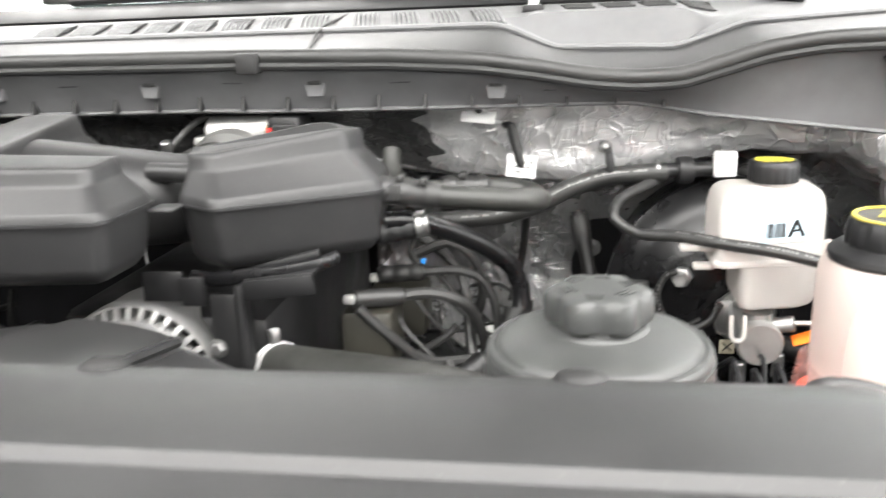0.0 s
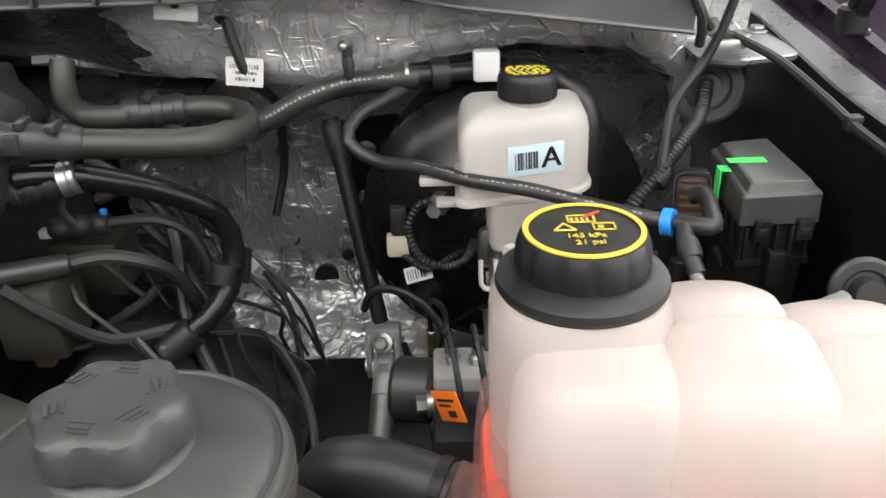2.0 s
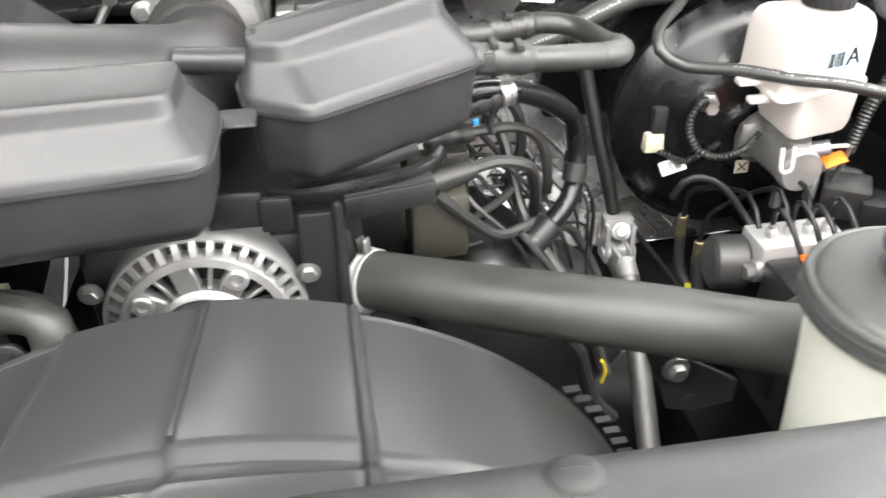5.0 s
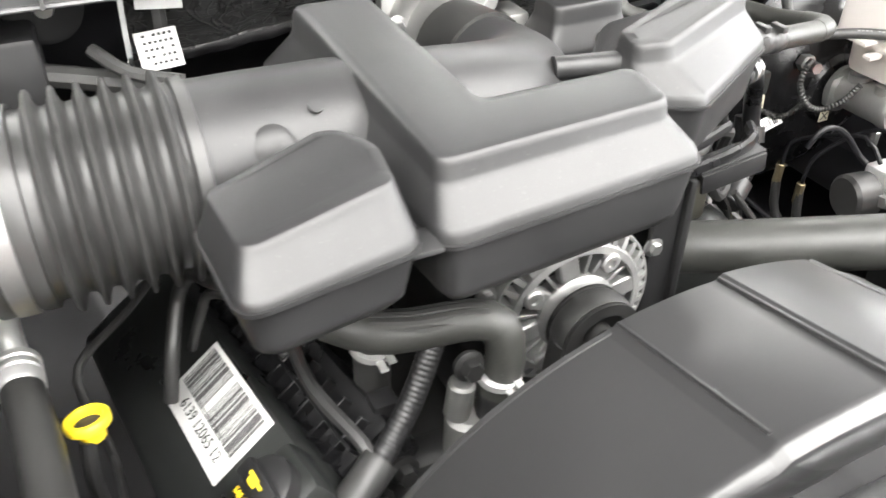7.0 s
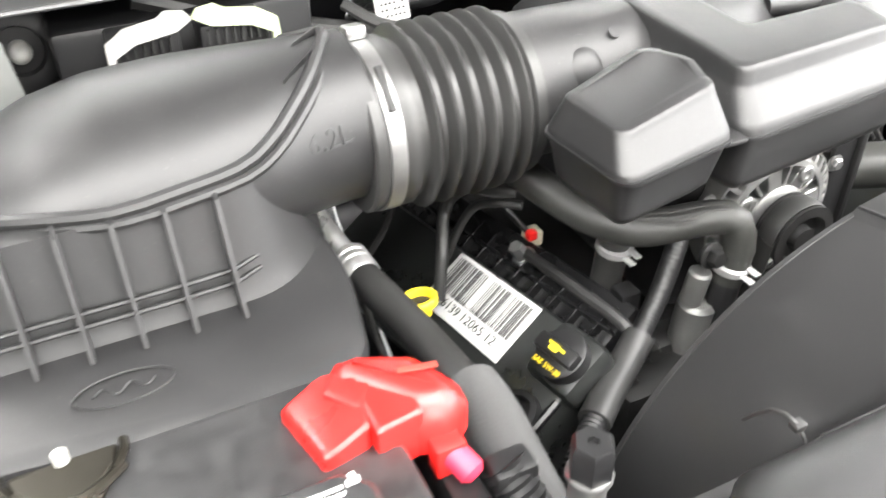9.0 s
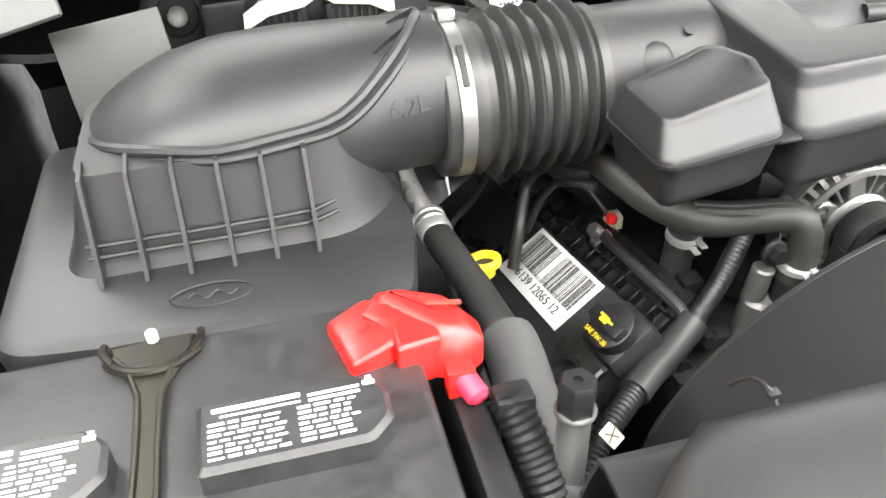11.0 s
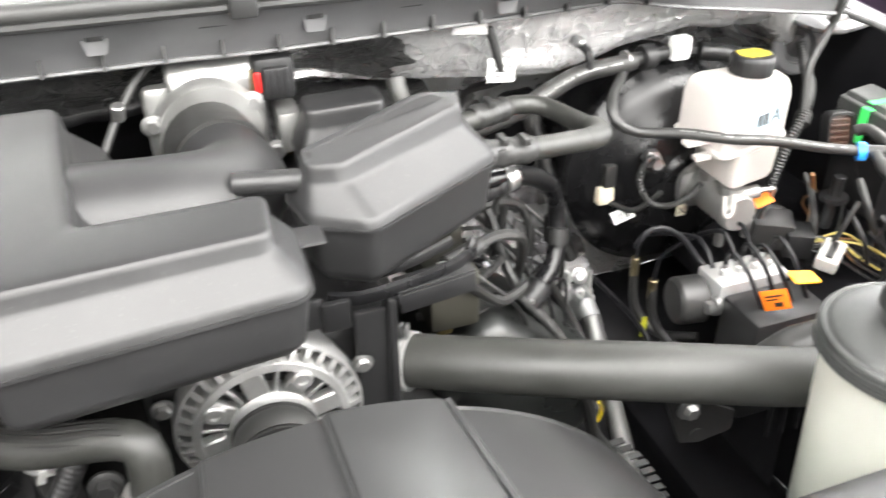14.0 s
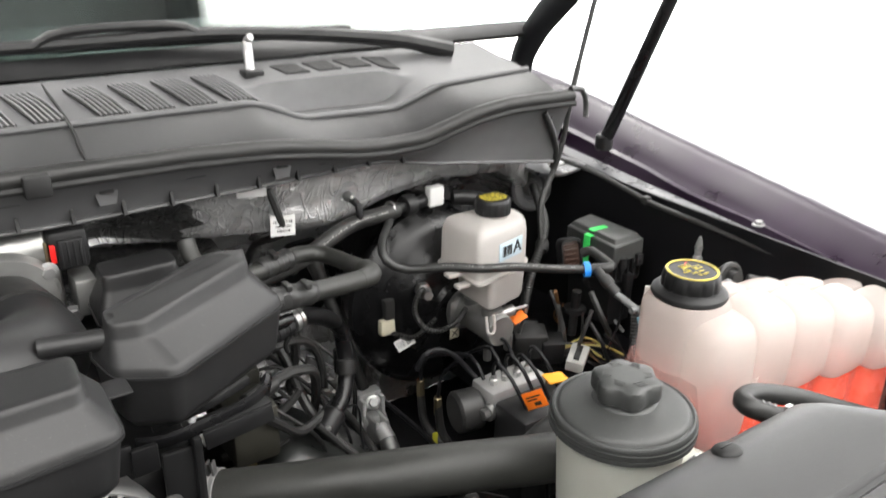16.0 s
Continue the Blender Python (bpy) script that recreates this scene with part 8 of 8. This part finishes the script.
def rear_left():
    p = thing("control_module", (-0.68, 0.95, 1.28), "black engine control module with locking levers", "control module", shift=(-0.012, 0.045, 0.005))
    part("case", box(-0.78, -0.56, 0.92, 0.99, 1.20, 1.318, 0.006), DARK_PLASTIC, p)
    for x0, mat in ((-0.745, PALE_PLASTIC), (-0.672, surface("pale_green_lever", (0.42, 0.48, 0.30), 0.45))):
        part("plug", box(x0 + 0.006, x0 + 0.062, 0.888, 0.925, 1.262, 1.316, 0.003), DARK_PLASTIC, p)
        shape = [(0, 1.258), (0.007, 1.258), (0.009, 1.304), (0.026, 1.313), (0.060, 1.318), (0.073, 1.326), (0.068, 1.332), (0.054, 1.334), (0.046, 1.329), (0.020, 1.325), (0.004, 1.315)]
        turn = (lambda x: x0 + x) if x0 < -0.7 else (lambda x: x0 + 0.074 - x)
        lever = rings_mesh([[Vector((turn(x), y, z)) for x, z in shape] for y in (0.8805, 0.8885)])
        part("lever", lever, mat, p, "pale locking lever", smooth=0)
        for k in range(7):
            x = x0 + 0.012 + 0.007 * k
            part("pin", box(x - 0.001, x + 0.001, 0.884, 0.888, 1.300, 1.313, 0), GREY_RUBBER, p)
    b = thing("lamp_grommet", (-0.80, 0.97, 1.30), "round black grommet with a clear bulb-like cap", "grommet", shift=(-0.018, 0.022, -0.002))
    mb = along((-0.80, 1.0, 1.298), (-0.795, 0.90, 1.31))
    part("ring", lathe([(0.034, 0), (0.036, 0.004), (0.030, 0.008), (0.022, 0.008), (0.020, 0.002), (0.001, 0.002)], mb, 28), DARK_PLASTIC, b)
    part("cap", lathe([(0.009, 0), (0.010, 0.012), (0.0085, 0.020), (0.004, 0.024), (0.001, 0.0245)], mb, 18), PALE_PLASTIC, b, "clear domed cap")
    g = thing("lamp_grommet", (-0.52, 1.0, 1.30), "round black grommet with a white cap", "grommet", shift=(-0.028, 0.002, 0.02))
    mg = along((-0.535, 1.02, 1.31), (-0.53, 0.92, 1.32))
    part("ring", lathe([(0.030, 0), (0.032, 0.004), (0.026, 0.008), (0.001, 0.008)], mg, 28), DARK_PLASTIC, g)
    part("cap", lathe([(0.008, 0), (0.009, 0.012), (0.007, 0.020), (0.001, 0.022)], mg, 18), PALE_PLASTIC, g, "white domed cap")
    s = thing("apron_bracket", (-0.86, 0.87, 1.31), "grey stamped sheet metal bracket on the apron", "bracket")
    part("plate", box(-0.045, 0.045, -0.04, 0.035, -0.002, 0.002, 0.0015, frame_on((-0.86, 0.87, 1.315), (1, 0.05, 0.12), (0, 0.35, 0.9))), surface("grey_primer_sheet", (0.034, 0.037, 0.034), 0.6), s)
    part("upper_plate", box(-0.04, 0.04, -0.02, 0.03, -0.004, 0.004, 0.003, frame_on((-0.93, 0.86, 1.372), (1, 0.1, 0.2), (0, 0.6, 0.7))), surface("grey_green_sheet", (0.07, 0.075, 0.07), 0.55), s)
    w = thing("rear_harness", (-0.6, 0.98, 1.29), "dark wiring harness behind the intake", "harness")
    part("trunk", tube([(-0.72, 0.99, 1.335), (-0.62, 0.98, 1.30), (-0.54, 0.985, 1.275), (-0.46, 0.98, 1.25), (-0.38, 0.96, 1.21)], 0.010, 9), RUBBER, w)
    part("branch", tube([(-0.535, 0.985, 1.30), (-0.51, 0.96, 1.285), (-0.47, 0.95, 1.275)], 0.006, 8), GREY_RUBBER, w)
    v = thing("throttle_lead", (-0.28, 0.95, 1.3), "thin black lead beside the throttle body", "wire")
    part("lead", tube([(-0.17, 0.965, 1.355), (-0.22, 0.985, 1.352), (-0.28, 0.97, 1.34), (-0.31, 0.95, 1.31), (-0.33, 0.93, 1.28)], 0.004, 8), RUBBER, v)
    part("terminal", rod((-0.312, 0.945, 1.305), (-0.310, 0.94, 1.32), 0.006, 10, 0.001), STEEL, v)
    f = thing("foil_shield", (-0.06, 1.05, 1.22), "dark crinkled heat shield behind the intake", "heat shield")
    part("shield", sheet(lambda x, y: Vector((x, y, 1.235 + 0.03 * (y - 1.0) + 0.008 * noise.noise(Vector((x * 30, y * 30, 2))))), np.linspace(-0.20, 0.02, 30), np.linspace(0.99, 1.16, 20), 0.003), CREASED_DARK, f)


alternator()
throttle_body()
radiator_hose()
coil_bracket()
wiring()
firewall_clips()
brake_booster()
steering_shaft()
abs_unit()
right_corner()
valve_cover()
passenger_hoses()
battery()
rear_left()


# ---- small fittings ----
def ridged(name, a, b, r, parent, material, ridges=4, label=""):
    """A hose connector: a sleeve with raised rings."""
    a, b = Vector(a), Vector(b)
    length, prof = (b - a).length, [(r * 0.86, 0)]
    for k in range(ridges):
        z = length * (k + 0.5) / ridges
        w = length / ridges * 0.22
        prof += [(r * 0.95, z - w * 1.3), (r * 1.02, z - w), (r * 1.02, z + w), (r * 0.95, z + w * 1.3)]
    return part(name, lathe(prof + [(r * 0.86, length)], along(a, b), 18), material, parent, label)


def fittings():
    q = thing("hose_connector", (0.0, 0.79, 1.29), "black ridged quick connector with spring ears on the breather hose", "coupling")
    ridged("sleeve", (-0.040, 0.778, 1.298), (0.020, 0.794, 1.288), 0.0126, q, GREY_RUBBER, 3)
    for x, z in ((-0.012, 1.306), (0.008, 1.303)):
        part("ear", box(x - 0.003, x + 0.003, 0.776, 0.792, z - 0.003, z + 0.003, 0.001), GREY_RUBBER, q)
    part("latch", box(-0.030, -0.012, 0.771, 0.777, 1.288, 1.302, 0.0015), GREY_RUBBER, q)
    u = thing("hose_connector", (0.02, 0.905, 1.27), "black ridged quick connector on the return hose", "coupling")
    ridged("sleeve", (0.052, 0.922, 1.270), (0.006, 0.902, 1.273), 0.0126, u, GREY_RUBBER, 3)
    part("ear", box(0.024, 0.031, 0.900, 0.918, 1.282, 1.288, 0.001), GREY_RUBBER, u)
    v = thing("hose_connector", (-0.01, 0.795, 1.26), "black elbow connector with a silver retaining ring", "coupling")
    ridged("sleeve", (-0.040, 0.790, 1.254), (-0.004, 0.798, 1.259), 0.0115, v, DARK_PLASTIC, 3)
    part("ring", lathe([(0.0098, 0), (0.0125, 0.0008), (0.0125, 0.0065), (0.0115, 0.0072), (0.0125, 0.008), (0.0125, 0.0115), (0.0098, 0.0122)], along((-0.005, 0.798, 1.2595), (0.012, 0.803, 1.262)), 20), STEEL, v, "silver retaining ring")
    part("tail", tube([(-0.004, 0.797, 1.25), (-0.010, 0.80, 1.235), (-0.006, 0.806, 1.222)], 0.0028, 7), RUBBER, v)

    k = thing("ignition_coil", (-0.04, 0.88, 1.17), "olive-brown ignition coil block with a rubber boot", "ignition coil")
    part("block", box(-0.072, -0.012, 0.872, 0.925, 1.120, 1.172, 0.006), OLIVE_COIL, k)
    ridged("boot", (-0.058, 0.866, 1.190), (-0.010, 0.868, 1.193), 0.0092, k, GREY_RUBBER, 3)
    part("clip", box(-0.066, -0.056, 0.858, 0.868, 1.184, 1.192, 0.002), PALE_PLASTIC, k, "pale clip")
    hose("spark_plug_lead", [(-0.012, 0.868, 1.193), (0.028, 0.870, 1.194), (0.052, 0.872, 1.180), (0.062, 0.873, 1.150), (0.064, 0.874, 1.120)], 0.0050, "grey rubber spark plug lead", "wire", GREY_RUBBER, 8)
    hose("coil_wire", [(-0.062, 0.798, 1.173), (-0.056, 0.797, 1.148), (-0.047, 0.797, 1.123), (-0.032, 0.799, 1.118), (-0.014, 0.80, 1.121)], 0.0022, "thin twisted coil wire", "wire", RUBBER, 7)
    hose("coil_wire", [(-0.020, 0.852, 1.170), (-0.006, 0.85, 1.155), (0.006, 0.85, 1.140), (0.016, 0.852, 1.130)], 0.0024, "thin dark coil wire", "wire", RUBBER, 7)
    hose("engine_branch", [(0.024, 0.852, 1.142), (0.012, 0.85, 1.130), (-0.022, 0.85, 1.108), (-0.046, 0.85, 1.094), (-0.07, 0.855, 1.085)], 0.0042, "taped dark harness branch", "harness", RUBBER, 8)
    hose("engine_branch", [(0.0, 0.90, 1.180), (0.014, 0.90, 1.162), (0.026, 0.90, 1.147), (0.040, 0.892, 1.125), (0.062, 0.872, 1.098)], 0.0034, "taped dark harness branch", "harness", RUBBER, 8)
    hose("engine_branch", [(0.020, 0.80, 1.125), (0.05, 0.79, 1.085), (0.08, 0.775, 1.04), (0.095, 0.76, 1.0)], 0.0036, "taped dark harness branch", "harness", RUBBER, 8)
    rnd = random.Random(11)
    for n in range(14):
        x, y, z = rnd.uniform(-0.05, 0.06), rnd.uniform(0.80, 0.94), rnd.uniform(1.09, 1.17)
        a = Vector((x, y, z))
        b = a + Vector((rnd.uniform(0.03, 0.08), rnd.uniform(-0.05, 0.03), rnd.uniform(-0.09, -0.02)))
        c = (a + b) / 2 + Vector((rnd.uniform(-0.02, 0.03), rnd.uniform(-0.02, 0.02), rnd.uniform(0.0, 0.03)))
        d = b + Vector((rnd.uniform(0.0, 0.03), rnd.uniform(-0.03, 0.03), -0.08))
        hose("engine_lead", [a - Vector((0.04, -0.02, 0.01)), a, c, b, d], rnd.choice((0.0016, 0.0022, 0.0028)), "thin dark lead over the rear of the engine", "wire", rnd.choice((RUBBER, GREY_RUBBER, DARK_PLASTIC, OLIVE_COIL)), 7)
    part("plug", box(-0.012, -0.007, 0.858, 0.863, 1.204, 1.209, 0.001), BLUE, k, "small blue plug")

    p = thing("pump_bracket", (0.105, 0.62, 1.10), "dark steel bracket with a bolt below the radiator hose", "bracket")
    part("plate", rings_mesh([[Vector((x, 0.62 + dy, z)) for x, z in ((0.066, 1.136), (0.092, 1.128), (0.142, 1.096), (0.142, 1.075), (0.110, 1.070), (0.090, 1.076))] for dy in (0, 0.004)]), DARK_STEEL, p, smooth=0)
    hexhead(Matrix.Translation((0.091, 0.619, 1.116)) @ pose(0, 0, 0, 90), 0.007, 0.008, STEEL, p)
    part("hole", lathe([(0.005, 0), (0.005, 0.001)], Matrix.Translation((0.104, 0.6195, 1.084)) @ pose(0, 0, 0, 90), 14), INK, p, "dark hole")
    f = thing("cable_flag", (0.09, 0.75, 1.0), "bent yellow flag clip on a dark lead", "tag")
    part("flag", tube([(0.089, 0.748, 1.010), (0.093, 0.747, 0.998), (0.090, 0.747, 0.985)], 0.0032, 6, flat=0.4), YELLOW, f)
    part("lead", tube([(0.038, 0.72, 1.075), (0.055, 0.72, 1.05), (0.071, 0.72, 0.996), (0.094, 0.72, 0.965)], 0.0065, 8), RUBBER, f)
    hose("brake_hose", [(0.190, 0.866, 1.105), (0.198, 0.862, 1.124), (0.215, 0.860, 1.128), (0.240, 0.858, 1.114), (0.262, 0.848, 1.085), (0.268, 0.826, 1.074)], 0.0036, "black bent brake line into the valve block", "pipe", APRON, 8)

    m = frame_on((-0.536, 0.560, 1.112), (0.95, 0.25, 0.1), (-0.1, 0.75, 0.65))
    g = thing("cross_tag", (-0.536, 0.56, 1.11), "cream diamond tag with a printed cross on the conduit", "tag", shift=(0.001, -0.006, -0.012))
    part("card", box(-0.0065, 0.0065, -0.0085, 0.0085, 0, 0.0008, 0.0003, m @ pose(0, 0, 0, 0, 0, 18)), CREAM, g)
    part("cross", joined(tube([m @ Vector((-0.005, -0.004, 0.001)), m @ Vector((0.005, 0.004, 0.001))], 0.0007, 5), tube([m @ Vector((-0.005, 0.004, 0.001)), m @ Vector((0.005, -0.004, 0.001))], 0.0007, 5)), INK, g)
    z = thing("cable_tie", (-0.52, 0.43, 1.27), "grey plastic cable tie at the cover edge", "cable tie")
    part("strap", tube([(-0.530, 0.446, 1.262), (-0.525, 0.436, 1.276), (-0.521, 0.424, 1.276), (-0.519, 0.414, 1.262)], 0.0011, 6), GREY_RUBBER, z)
    part("head", box(-0.524, -0.517, 0.421, 0.427, 1.273, 1.277, 0.001), GREY_RUBBER, z)
    c = thing("pipe_sleeve", (0.088, 0.87, 1.15), "black sleeve with a white printed mark on the heater pipe", "sleeve")
    part("sleeve", tube([(0.0895, 0.8745, 1.162), (0.088, 0.871, 1.148), (0.086, 0.866, 1.136)], 0.0102, 14), DARK_PLASTIC, c)
    mp = frame_on((0.0865, 0.8608, 1.150), (0.95, 0.0, 0.25), (-0.1, 0.3, 0.95))
    part("mark", bars(mp, [(-0.005, -0.0035, -0.004, 0.004), (-0.0025, -0.001, -0.004, 0.003), (0.0005, 0.002, -0.003, 0.004), (0.003, 0.0045, -0.004, 0.004)], 0.0006), PAPER, c, "white printed mark")


fittings()
